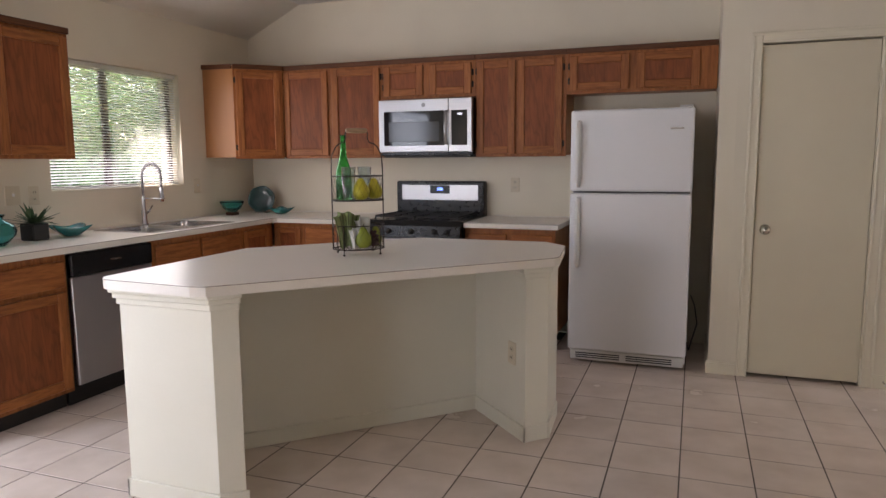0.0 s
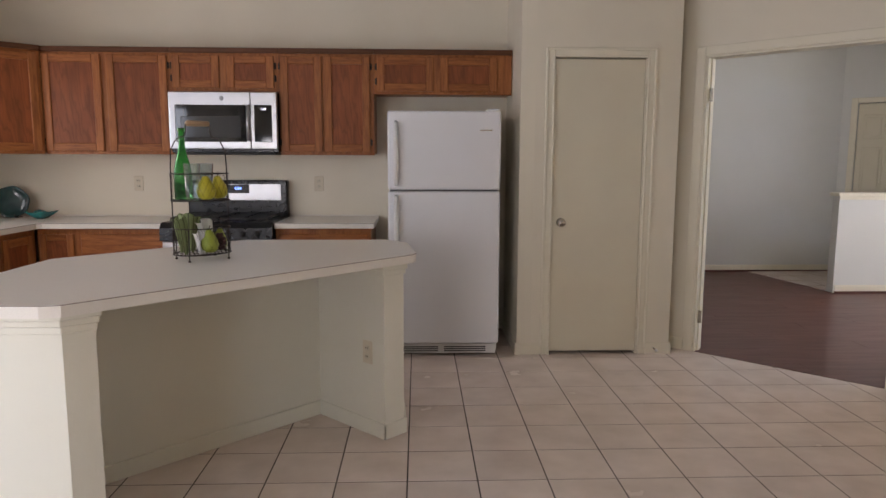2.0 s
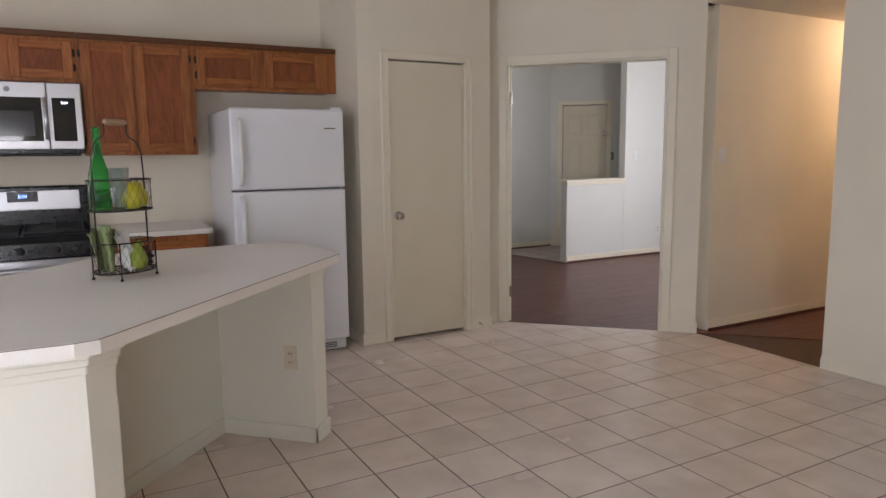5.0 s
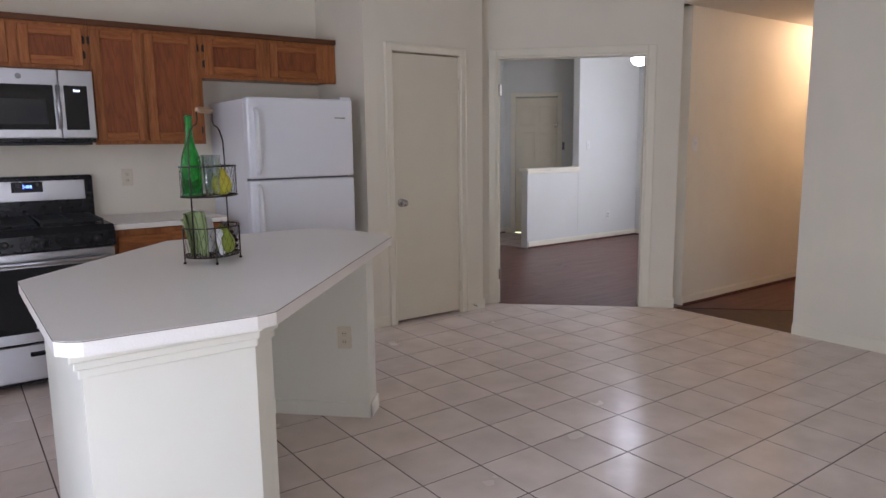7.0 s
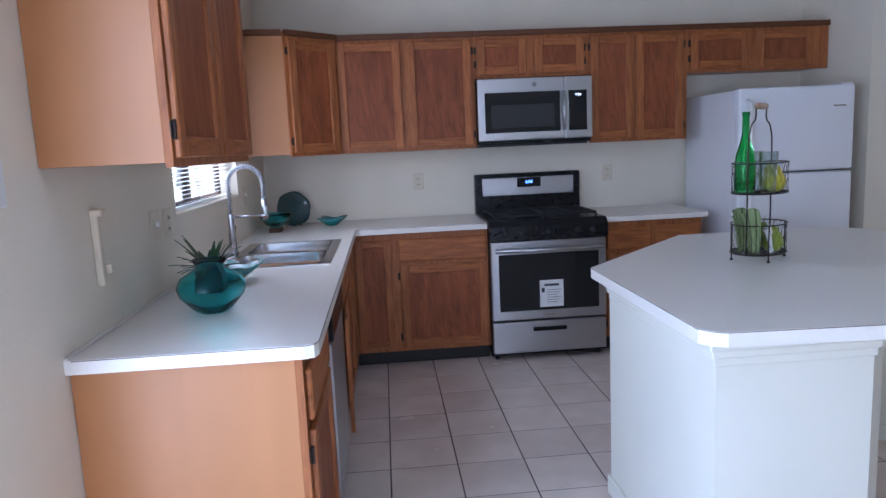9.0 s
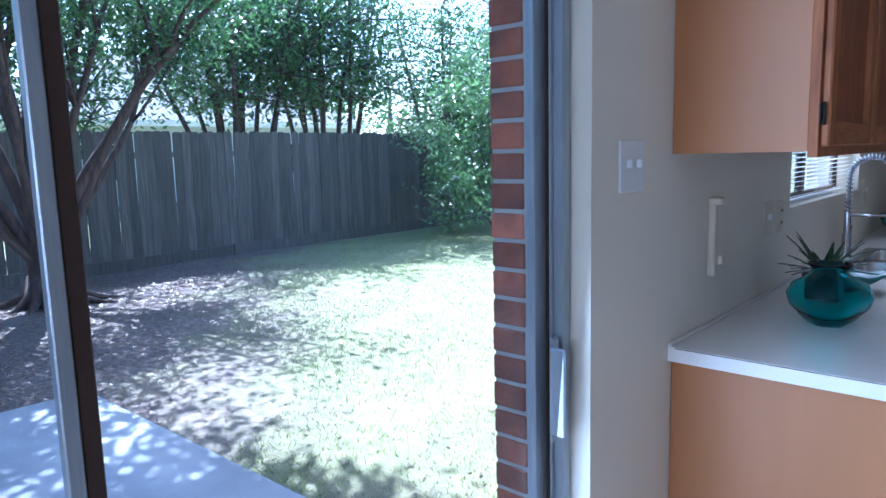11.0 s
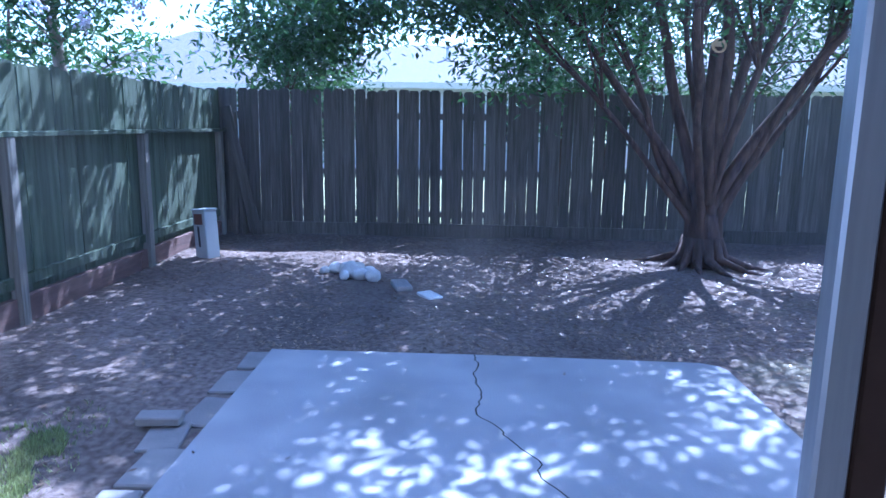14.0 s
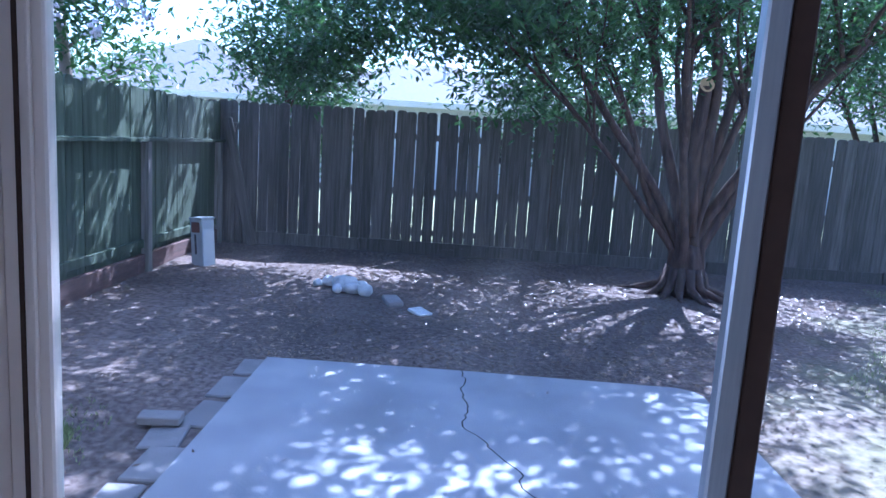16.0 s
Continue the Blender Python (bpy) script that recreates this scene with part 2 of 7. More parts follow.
M['fence'] = mat("weathered_fence_wood", (0.140, 0.124, 0.108), 0.85, mix=(0.060, 0.058, 0.045), scale=6, amount=0.9, stretch=(7, 7, 0.35), vary=0.28, bump=0.4, bump_scale=30, contrast=(0.3, 0.7))
M['fence_green'] = mat("mossy_fence_wood", (0.108, 0.135, 0.090), 0.85, mix=(0.038, 0.058, 0.028), scale=3, amount=0.9, stretch=(7, 7, 0.35), vary=0.22, bump=0.4, bump_scale=30, contrast=(0.3, 0.7))
M['fence_post'] = mat("pale_weathered_post", (0.27, 0.255, 0.22), 0.85, mix=(0.14, 0.13, 0.105), scale=6, amount=0.9, stretch=(7, 7, 0.35), bump=0.4, bump_scale=30)
M['rot_board'] = mat("reddish_rot_board", (0.16, 0.095, 0.080), 0.9, mix=(0.10, 0.065, 0.055), scale=5, amount=0.8, stretch=(1, 1, 5), bump=0.3, bump_scale=40)
M['bark'] = mat("myrtle_bark", (0.100, 0.060, 0.046), 0.8, mix=(0.036, 0.024, 0.019), scale=7, amount=0.9, stretch=(2.5, 2.5, 0.6), bump=0.7, bump_scale=22, contrast=(0.35, 0.65))
M['bark_pale'] = mat("pale_bark", (0.34, 0.29, 0.23), 0.7, mix=(0.20, 0.16, 0.12), scale=5, amount=0.9, bump=0.4, bump_scale=20)
M['cut_wood'] = mat("sawn_limb_end", (0.55, 0.38, 0.20), 0.8, mix=(0.45, 0.3, 0.15), scale=20)
M['roof'] = mat("asphalt_shingle_roof", (0.20, 0.185, 0.185), 0.9, mix=(0.14, 0.13, 0.13), scale=12, amount=0.8, bump=0.4, bump_scale=30)
M['siding'] = mat("pale_siding", (0.62, 0.62, 0.60), 0.7, mix=(0.56, 0.56, 0.54), scale=5)
M['stone'] = mat("pale_stone", (0.80, 0.79, 0.78), 0.8, mix=(0.55, 0.54, 0.53), scale=9, amount=0.8, vary=0.15, bump=0.4, bump_scale=30)
M['meter'] = mat("grey_box_paint", (0.48, 0.51, 0.52), 0.6, mix=(0.40, 0.43, 0.44), scale=9)
M['label'] = mat("rust_label", (0.16, 0.07, 0.05), 0.6)
M['flower'] = mat("white_blossom", (0.75, 0.70, 0.74), 0.7, mix=(0.65, 0.55, 0.62), scale=30)
M['post'] = mat("galvanised_post", (0.45, 0.46, 0.48), 0.4, 0.6)
M['outlet'] = mat("outlet_face", (0.60, 0.53, 0.40), 0.4)


def leaf_material(name, a, b_, low=0.6, high=1.5):
    m = mat(name, a, 0.32, mix=b_, scale=1.5, amount=1.0, spec=0.55)
    n, l = m.node_tree.nodes, m.node_tree.links
    b = n["Principled BSDF"]
    geo = n.new("ShaderNodeNewGeometry")
    mr = n.new("ShaderNodeMapRange")
    mr.inputs[3].default_value, mr.inputs[4].default_value = low, high
    l.new(geo.outputs["Random Per Island"], mr.inputs[0])
    hs = n.new("ShaderNodeHueSaturation")
    l.new(b.inputs["Base Color"].links[0].from_socket, hs.inputs["Color"])
    l.new(mr.outputs[0], hs.inputs["Value"])
    l.new(hs.outputs[0], b.inputs["Base Color"])
    tr = n.new("ShaderNodeBsdfTranslucent")
    l.new(hs.outputs[0], tr.inputs[0])
    ms = n.new("ShaderNodeMixShader")
    ms.inputs[0].default_value = 0.4
    l.new(b.outputs[0], ms.inputs[1])
    l.new(tr.outputs[0], ms.inputs[2])
    l.new(ms.outputs[0], n["Material Output"].inputs[0])
    return m


M['blind'] = leaf_material("blind_slat", (0.80, 0.80, 0.78), (0.76, 0.76, 0.73), 0.97, 1.03)
M['leaf'] = leaf_material("tree_leaf", (0.045, 0.105, 0.035), (0.075, 0.15, 0.045))
M['leaf_light'] = leaf_material("bush_leaf", (0.085, 0.165, 0.06), (0.16, 0.27, 0.10))
M['grass_blade'] = leaf_material("grass_blade", (0.22, 0.29, 0.10), (0.37, 0.39, 0.17))


def pane_material(name, tint, edge, veil):
    """Thin clear glass with a gloss that grows towards grazing, under a slight white veil that stands in for glare."""
    m = bpy.data.materials.new(name)
    m.use_nodes = True
    n, l = m.node_tree.nodes, m.node_tree.links
    n.remove(n["Principled BSDF"])
    gl, tr, mx, lw, fr = n.new("ShaderNodeBsdfGlossy"), n.new("ShaderNodeBsdfTransparent"), n.new("ShaderNodeMixShader"), n.new("ShaderNodeLayerWeight"), n.new("ShaderNodeMath")
    gl.inputs["Roughness"].default_value = 0.0
    tr.inputs[0].default_value = (*tint, 1)
    fr.operation = 'POWER'
    l.new(lw.outputs["Facing"], fr.inputs[0])
    fr.inputs[1].default_value = edge
    l.new(fr.outputs[0], mx.inputs[0])
    l.new(tr.outputs[0], mx.inputs[1])
    l.new(gl.outputs[0], mx.inputs[2])
    film, both = n.new("ShaderNodeBsdfTranslucent"), n.new("ShaderNodeMixShader")
    film.inputs[0].default_value = (0.9, 0.93, 0.95, 1)
    both.inputs[0].default_value = veil
    l.new(mx.outputs[0], both.inputs[1])
    l.new(film.outputs[0], both.inputs[2])
    l.new(both.outputs[0], n["Material Output"].inputs[0])
    return m


M['pane'] = pane_material("window_glass", (0.93, 0.96, 0.97), 4.5, 0.008)
# stronger white haze, put in to brighten the view through the kitchen window
M['veiled_pane'] = pane_material("veiled_glass", (0.93, 0.96, 0.97), 4.5, 0.07)
M['clear_glass'] = pane_material("drinking_glass", (0.90, 0.94, 0.94), 1.8, 0.03)


def ground_material():
    """Bare leafy dirt near the fence and slab, thin grass towards the open lawn."""
    m = mat("yard_soil", (0.215, 0.168, 0.145), 0.95, mix=(0.095, 0.068, 0.057), scale=22, amount=1.0, bump=0.6, bump_scale=45, big=0.25, contrast=(0.35, 0.65))
    n, l = m.node_tree.nodes, m.node_tree.links
    b = n["Principled BSDF"]
    soil = b.inputs["Base Color"].links[0].from_socket
    tc = [x for x in n if x.type == 'TEX_COORD'][0]
    sep = n.new("ShaderNodeSeparateXYZ")
    l.new(tc.outputs["Object"], sep.inputs[0])
    nz = n.new("ShaderNodeTexNoise")
    nz.inputs["Scale"].default_value, nz.inputs["Detail"].default_value = 1.3, 8
    l.new(tc.outputs["Object"], nz.inputs[0])
    # lawn begins beyond the line from the slab's corner to the bush
    s1 = n.new("ShaderNodeMath"); s1.operation = 'MULTIPLY_ADD'
    l.new(sep.outputs[0], s1.inputs[0]); s1.inputs[1].default_value = 0.72
    l.new(sep.outputs[1], s1.inputs[2])
    s2 = n.new("ShaderNodeMath"); s2.operation = 'MULTIPLY_ADD'
    l.new(nz.outputs[0], s2.inputs[0]); s2.inputs[1].default_value = 5.0
    l.new(s1.outputs[0], s2.inputs[2])
    mr = n.new("ShaderNodeMapRange")
    mr.inputs[1].default_value, mr.inputs[2].default_value = -3.2, -0.4
    l.new(s2.outputs[0], mr.inputs[0])
    past = n.new("ShaderNodeMath"); past.operation = 'LESS_THAN'
    l.new(sep.outputs[0], past.inputs[0]); past.inputs[1].default_value = -9.3
    far = n.new("ShaderNodeMath"); far.operation = 'MAXIMUM'
    l.new(mr.outputs[0], far.inputs[0]); l.new(past.outputs[0], far.inputs[1])
    nb = n.new("ShaderNodeTexNoise")
    nb.inputs["Scale"].default_value, nb.inputs["Detail"].default_value = 11, 8
    l.new(tc.outputs["Object"], nb.inputs[0])
    gm = n.new("ShaderNodeMix"); gm.data_type = 'RGBA'
    gm.inputs[6].default_value, gm.inputs[7].default_value = (0.115, 0.155, 0.05, 1), (0.34, 0.32, 0.165, 1)
    l.new(nb.outputs[0], gm.inputs[0])
    fm = n.new("ShaderNodeMix"); fm.data_type = 'RGBA'
    l.new(far.outputs[0], fm.inputs[0]); l.new(soil, fm.inputs[6]); l.new(gm.outputs[2], fm.inputs[7])
    l.new(fm.outputs[2], b.inputs["Base Color"])
    return m


M['ground'] = ground_material()


# ---- mesh helpers ----
def mesh(name, bm, material=None, smooth=False):
    me = bpy.data.meshes.new(name)
    bmesh.ops.recalc_face_normals(bm, faces=bm.faces)
    bm.to_mesh(me)
    bm.free()
    for one in (material if isinstance(material, (list, tuple)) else [material]):
        if one:
            me.materials.append(one)
    if smooth:
        me.polygons.foreach_set("use_smooth", [True] * len(me.polygons))
    return me


def obj(name, bm, material, label="", category="", group="", kind="", smooth=False):
    return tagged(new(name, mesh(name, bm, material, smooth)), label, category, group, kind)


def part(name, bm, material, parent, label="", smooth=False, kind=""):
    ob = new(name, mesh(name, bm, material, smooth))
    ob.parent = parent
    return tagged(ob, label, "", "", kind)


def empty(name, place, label="", category="", group="", turn=0):
    ob = new(name)
    ob.empty_display_size = 0.1
    ob.matrix_world = pose(*place, 0, 0, turn)
    return tagged(ob, label, category, group)


def box(x0, x1, y0, y1, z0, z1, bevel=0.0, bm=None, mat_index=0, segments=1):
    bm2 = bmesh.new()
    vs = [bm2.verts.new((x, y, z)) for x in (x0, x1) for y in (y0, y1) for z in (z0, z1)]
    for f in ((0, 1, 3, 2), (4, 6, 7, 5), (0, 4, 5, 1), (2, 3, 7, 6), (0, 2, 6, 4), (1, 5, 7, 3)):
        bm2.faces.new([vs[i] for i in f])
    if bevel:
        bmesh.ops.bevel(bm2, geom=bm2.edges[:], offset=bevel, segments=segments, affect='EDGES', profile=0.5)
    for f in bm2.faces:
        f.material_index = mat_index
    return merge(bm, bm2)


def merge(bm, bm2, m=None):
    if m is not None:
        bmesh.ops.transform(bm2, matrix=m, verts=bm2.verts)
    if bm is None:
        return bm2
    me = bpy.data.meshes.new("tmp")
    bm2.to_mesh(me)
    bm2.free()
    bm.from_mesh(me)
    bpy.data.meshes.remove(me)
    return bm


def prism(points, z0, z1, bevel=0.0, bm=None, segments=1, only_top=False, mat_index=0):
    bm2 = bmesh.new()
    a = [bm2.verts.new((x, y, z0)) for x, y in points]
    b = [bm2.verts.new((x, y, z1)) for x, y in points]
    n = len(points)
    bm2.faces.new(a[::-1]), bm2.faces.new(b)
    for i in range(n):
        bm2.faces.new((a[i], a[(i + 1) % n], b[(i + 1) % n], b[i]))
    if bevel:
        bmesh.ops.bevel(bm2, geom=bm2.edges[:], offset=bevel, segments=segments, affect='EDGES', profile=0.5)
    for f in bm2.faces:
        f.material_index = mat_index
    return merge(bm, bm2)


def lathe(profile, steps=24, bm=None, centre=(0, 0, 0), wobble=0.0):
    """Turns a list of (radius, height) round the upright axis."""
    bm2 = bmesh.new()
    rings = []
    for r, z in profile:
        if r < 1e-5:
            rings.append([bm2.verts.new((centre[0], centre[1], centre[2] + z))])
        else:
            rings.append([bm2.verts.new((centre[0] + r * math.cos(k * math.tau / steps) * (1 + wobble * math.sin(k * math.tau * 6 / steps)), centre[1] + r * math.sin(k * math.tau / steps) * (1 + wobble * math.sin(k * math.tau * 6 / steps)), centre[2] + z)) for k in range(steps)])
    for p, q in zip(rings, rings[1:]):
        for k in range(steps):
            j = (k + 1) % steps
            if len(p) == 1 and len(q) > 1:
                bm2.faces.new((p[0], q[k], q[j]))
            elif len(q) == 1 and len(p) > 1:
                bm2.faces.new((p[k], p[j], q[0]))
            elif len(p) > 1:
                bm2.faces.new((p[k], p[j], q[j], q[k]))
    return merge(bm, bm2)


def tube(points, radius, steps=8, bm=None, closed=False, ends=True):
    """A round bar along points; radius a number or one for each point."""
    bm2 = bmesh.new()
    pts = [Vector(p) for p in points]
    n = len(pts)
    rads = radius if isinstance(radius, (list, tuple)) else [radius] * n
    rings, side = [], None
    for i, p in enumerate(pts):
        a = pts[(i - 1) % n] if closed or i else p
        b = pts[(i + 1) % n] if closed or i < n - 1 else p
        d = (b - a).normalized() if (b - a).length > 1e-9 else Vector((0, 0, 1))
        if side is None:
            side = d.orthogonal().normalized()
        side = (side - d * side.dot(d))
        side = side.normalized() if side.length > 1e-6 else d.orthogonal().normalized()
        up = d.cross(side)
        rings.append([bm2.verts.new(p + (side * math.cos(k * math.tau / steps) + up * math.sin(k * math.tau / steps)) * rads[i]) for k in range(steps)])
    for i in range(n if closed else n - 1):
        p, q = rings[i], rings[(i + 1) % n]
        for k in range(steps):
            bm2.faces.new((p[k], p[(k + 1) % steps], q[(k + 1) % steps], q[k]))
    if not closed and ends:
        bm2.faces.new(rings[0][::-1]), bm2.faces.new(rings[-1])
    return merge(bm, bm2)


def ring(radius, z, wire=0.002, n=28, centre=(0, 0), bm=None, steps=6):
    return tube([(centre[0] + radius * math.cos(k * math.tau / n), centre[1] + radius * math.sin(k * math.tau / n), z) for k in range(n)], wire, steps, bm, closed=True)


def wall_run(name, a, b, thick, height, material, openings=(), z0=0.0):
    """An upright wall from a to b, its room face on the line and its thickness to the left of the way a to b; openings (s0, s1, z0, z1)."""
    a, b = Vector((*a, 0)), Vector((*b, 0))
    length = (b - a).length
    bm = None
    cuts = sorted({0.0, length, *[o[0] for o in openings], *[o[1] for o in openings]})
    for s0, s1 in zip(cuts, cuts[1:]):
        holes = [o for o in openings if o[0] <= s0 + 1e-6 and o[1] >= s1 - 1e-6]
        if not holes:
            bm = box(s0, s1, 0, thick, z0, height, bm=bm)
        else:
            o = holes[0]
            if o[2] > z0:
                bm = box(s0, s1, 0, thick, z0, o[2], bm=bm)
            if o[3] < height:
                bm = box(s0, s1, 0, thick, o[3], height, bm=bm)
    bmesh.ops.remove_doubles(bm, verts=bm.verts, dist=1e-5)
    ob = obj(name, bm, material, kind="structure")
    ob.matrix_world = Matrix.Translation(a) @ pose(0, 0, 0, 0, 0, math.degrees(math.atan2(b.y - a.y, b.x - a.x)))
    return ob


# ---- shell ----
H = 4.3
# left (garden side) wall: openings for the patio door and the kitchen window
wall_west = wall_run("wall_west", (0, -8.2), (0, 0), 0.14, H, M['wall'], [(8.2 - 5.18, 8.2 - 3.56, 0.0, 2.06), (8.2 - 2.11, 8.2 - 0.92, 1.18, 2.03)])
wall_north = wall_run("wall_north", (0, 0), (3.92, 0), 0.12, H, M['wall'])
wall_run("wall_alcove", (3.92, 0), (3.92, -0.74), 0.10, H, M['wall'])
wall_run("wall_pantry", (4.02, -0.74), (5.0, -0.74), 0.10, H, M['wall'], [(0.125, 0.75, 0, 2.035)])
wall_run("wall_pantry_return", (5.0, -0.639), (5.0, -0.49), 0.10, H, M['wall'])
wall_run("wall_doorway", (5.0, -0.50), (6.22, -1.72), 0.12, H, M['wall'], [(0.27, 1.47, 0, 2.06)])
wall_run("wall_over_hall", (6.22, -1.72), (6.22, -2.72), 0.12, H, M['wall'], z0=2.42)
wall_run("wall_east", (6.22, -2.72), (6.22, -8.2), 0.12, H, M['wall'])
wall_run("wall_south", (6.34, -8.2), (-0.14, -8.2), 0.14, H, M['wall'], [(4.74, 5.94, 0.5, 1.75)])
wall_run("wall_hall_north", (6.345, -1.72), (12.0, -1.72), 0.12, 2.6, M['wall'])
wall_run("wall_hall_south", (12.0, -2.72), (6.345, -2.72), 0.12, 2.6, M['wall'])
wall_run("wall_hall_end", (12.0, -1.60), (12.0, -2.84), 0.12, 2.6, M['wall'])
wall_run("wall_living_west", (4.95, -0.42), (4.95, 2.83), 0.12, 2.95, M['living_wall'])
wall_run("wall_living_north", (4.83, 2.83), (8.35, 2.83), 0.12, 2.95, M['living_wall'])
wall_run("wall_entry", (8.35, 2.83), (9.75, 1.43), 0.12, 2.95, M['living_wall'], [(0.17, 0.79, 0, 2.04)])
wall_run("wall_living_inner", (8.47, 1.43), (9.82, 1.43), 0.11, 2.95, M['living_wall'])
wall_run("wall_half", (7.54, 1.43), (8.468, 1.43), 0.11, 1.0, M['living_wall'])
wall_run("wall_living_east", (9.70, 1.43), (9.70, -1.60), 0.12, 2.95, M['living_wall'], [(1.2, 2.7, 0.6, 2.1)])


def slope_ceiling():
    bm = bmesh.new()
    pts = [(-0.14, 2.37), (0, 2.44), (3.5, 4.12), (6.34, 3.0), (6.34, 3.12), (3.5, 4.24), (-0.14, 2.49)]
    a = [bm.verts.new((x, -8.34, z)) for x, z in pts]
    b = [bm.verts.new((x, 0.12, z)) for x, z in pts]
    bm.faces.new(a), bm.faces.new(b[::-1])
    for i in range(len(pts)):
        j = (i + 1) % len(pts)
        bm.faces.new((a[i], b[i], b[j], a[j]))
    return bm


obj("ceiling", slope_ceiling(), M['ceiling'], kind="structure")
obj("ceiling_hall", box(6.345, 12.1, -2.84, -1.60, 2.42, 2.52), M['ceiling'], kind="structure")
obj("ceiling_living", prism([(4.83, -0.35), (4.83, 2.95), (8.4, 2.95), (9.82, 1.6), (9.82, -1.59), (6.35, -1.59), (6.25, -1.60), (5.05, -0.42)], 2.90, 3.0), M['ceiling'], kind="structure")
obj("wall_roof_closing", box(6.34, 6.4, -8.3, 0.1, 2.6, 3.2), M['ceiling'], kind="structure")

# floors: bed of grout under the tiles, laminate planks beyond
floor = obj("floor", prism([(-0.02, -8.2), (6.22, -8.2), (6.22, -1.72), (5.0, -0.5), (3.92, 0.0), (0.0, 0.0), (-0.02, 0.0)], -0.10, -0.0014), M['grout'], kind="structure")
floor_living = obj("floor_living", prism([(5.045, -0.55), (6.265, -1.70), (6.20, -2.74), (12.0, -2.74), (12.0, -1.7), (9.75, -1.6), (9.75, 1.45), (8.35, 2.85), (4.95, 2.85)], -0.10, -0.006), M['wood_base'], kind="structure")
entry_tiles = obj("floor_entry", prism([(7.30, 2.83), (7.55, 1.52), (9.62, 1.52), (8.35, 2.83)], -0.0058, 0.004), M['tile'], kind="structure")


# ---- doors, trim ----
def casing(name, width, height, m, parent, wide=0.06, thick=0.018):
    """Three boards round an opening that stands at local x 0..width, face at y=0 towards -y."""
    for nm, x0, x1, z0, z1 in (("casing_side", -wide, 0, 0, height + wide), ("casing_side", width, width + wide, 0, height + wide), ("casing_head", 0, width, height, height + wide)):
        bm = box(x0, x1, -thick, 0, z0, z1, 0.004)
        inner = 0.012
        if nm == "casing_side":
            xc = x1 - inner if x0 < 0 else x0 + inner
            box(min(xc, x1 if x0 < 0 else x0), max(xc, x1 if x0 < 0 else x0), -thick - 0.007, -thick, z0, z1 - wide, 0.002, bm)
            xo = x0 if x0 < 0 else x1
            box(min(xo, xo + (inner * 1.4 if x0 < 0 else -inner * 1.4)), max(xo, xo + (inner * 1.4 if x0 < 0 else -inner * 1.4)), -thick - 0.010, -thick, z0, z1, 0.003, bm)
        else:
            box(x0, x1, -thick - 0.007, -thick, z0, z0 + inner, 0.002, bm)
            box(x0 - wide + 0.002, x1 + wide - 0.002, -thick - 0.010, -thick, z1 - inner * 1.4, z1, 0.003, bm)
        part(nm, bm, M['trim'], parent).matrix_parent_inverse = Matrix()
    return parent


def hinge(parent, x, y, z, material, h=0.09):
    bm = tube([(x, y, z - h / 2), (x, y, z + h / 2)], 0.006, 8)
    box(x - 0.018, x + 0.018, y, y + 0.004, z - h / 2, z + h / 2, 0, bm)
    return part("hinge", bm, material, parent)


def pantry_door():
    d = empty("pantry_door", (4.145, -0.74, 0), "flat cream-painted flush pantry door with a satin knob, closed", "door")
    part("leaf", box(0.004, 0.614, 0.004, 0.040, 0.022, 2.025, 0.002), M['door_paint'], d)
    kb = bmesh.new()
    bmesh.ops.create_uvsphere(kb, u_segments=20, v_segments=12, radius=0.027)
    bmesh.ops.transform(kb, matrix=Matrix.Translation((0.065, -0.050, 0.93)) @ Matrix.Diagonal((1, 0.8, 1, 1)), verts=kb.verts)
    tube([(0.065, 0.004, 0.93), (0.065, -0.035, 0.93)], 0.011, 12, kb)
    tube([(0.065, 0.006, 0.93), (0.065, -0.004, 0.93)], 0.031, 20, kb)
    part("knob", kb, M['nickel'], d, "satin nickel round door knob", smooth=True)
    for z in (0.22, 1.82):
        hinge(d, 0.622, -0.004, z, M['door_paint'])
    f = empty("door_1", (4.145, -0.74, 0))
    f["kind"] = "structure"
    casing("casing", 0.625, 2.035, M['trim'], f)
    part("jamb", box(-0.0, 0.003, 0.0, 0.10, 0, 2.033, bm=box(0.617, 0.625, 0.0, 0.10, 0, 2.033)), M['trim'], f)
    part("closet_backing", box(-0.02, 0.64, 0.12, 0.14, 0, 2.2), M['wall'], f)


pantry_door()
st = empty("door_stop", (4.886, -0.755, 0.045), "small brass spring door stop screwed to the baseboard", "door stop")
part("spring", tube([(0, -0.002, 0), (0.004, -0.05, -0.004)], 0.005, 8), M['nickel'], st, smooth=True)
part("tip", tube([(0.004, -0.05, -0.004), (0.005, -0.062, -0.005)], 0.009, 10), M['white_plastic'], st, smooth=True)

dw = empty("door_2", (5.0, -0.5, 0), turn=-45)
dw["kind"] = "structure"
for x0, x1 in ((0.205, 0.27), (1.47, 1.535)):
    part("casing_side", box(x0, x1, -0.014, 0, 0, 2.12, 0.004), M['trim'], dw)
part("casing_head", box(0.27, 1.47, -0.014, 0, 2.06, 2.12, 0.004), M['trim'], dw)
part("jamb", box(0.27, 0.285, 0.0, 0.12, 0, 2.06, 0.001), M['trim'], dw)
part("jamb", box(1.455, 1.47, 0.0, 0.12, 0, 2.06, 0.001), M['trim'], dw)
part("jamb_head", box(0.285, 1.455, 0.0, 0.12, 2.045, 2.06, 0.001), M['trim'], dw)
part("door_stop", box(0.285, 0.295, 0.045, 0.075, 0, 2.045, 0.001), M['trim'], dw)
for z in (0.25, 1.80):
    hinge(dw, 0.292, 0.035, z, M['nickel'])


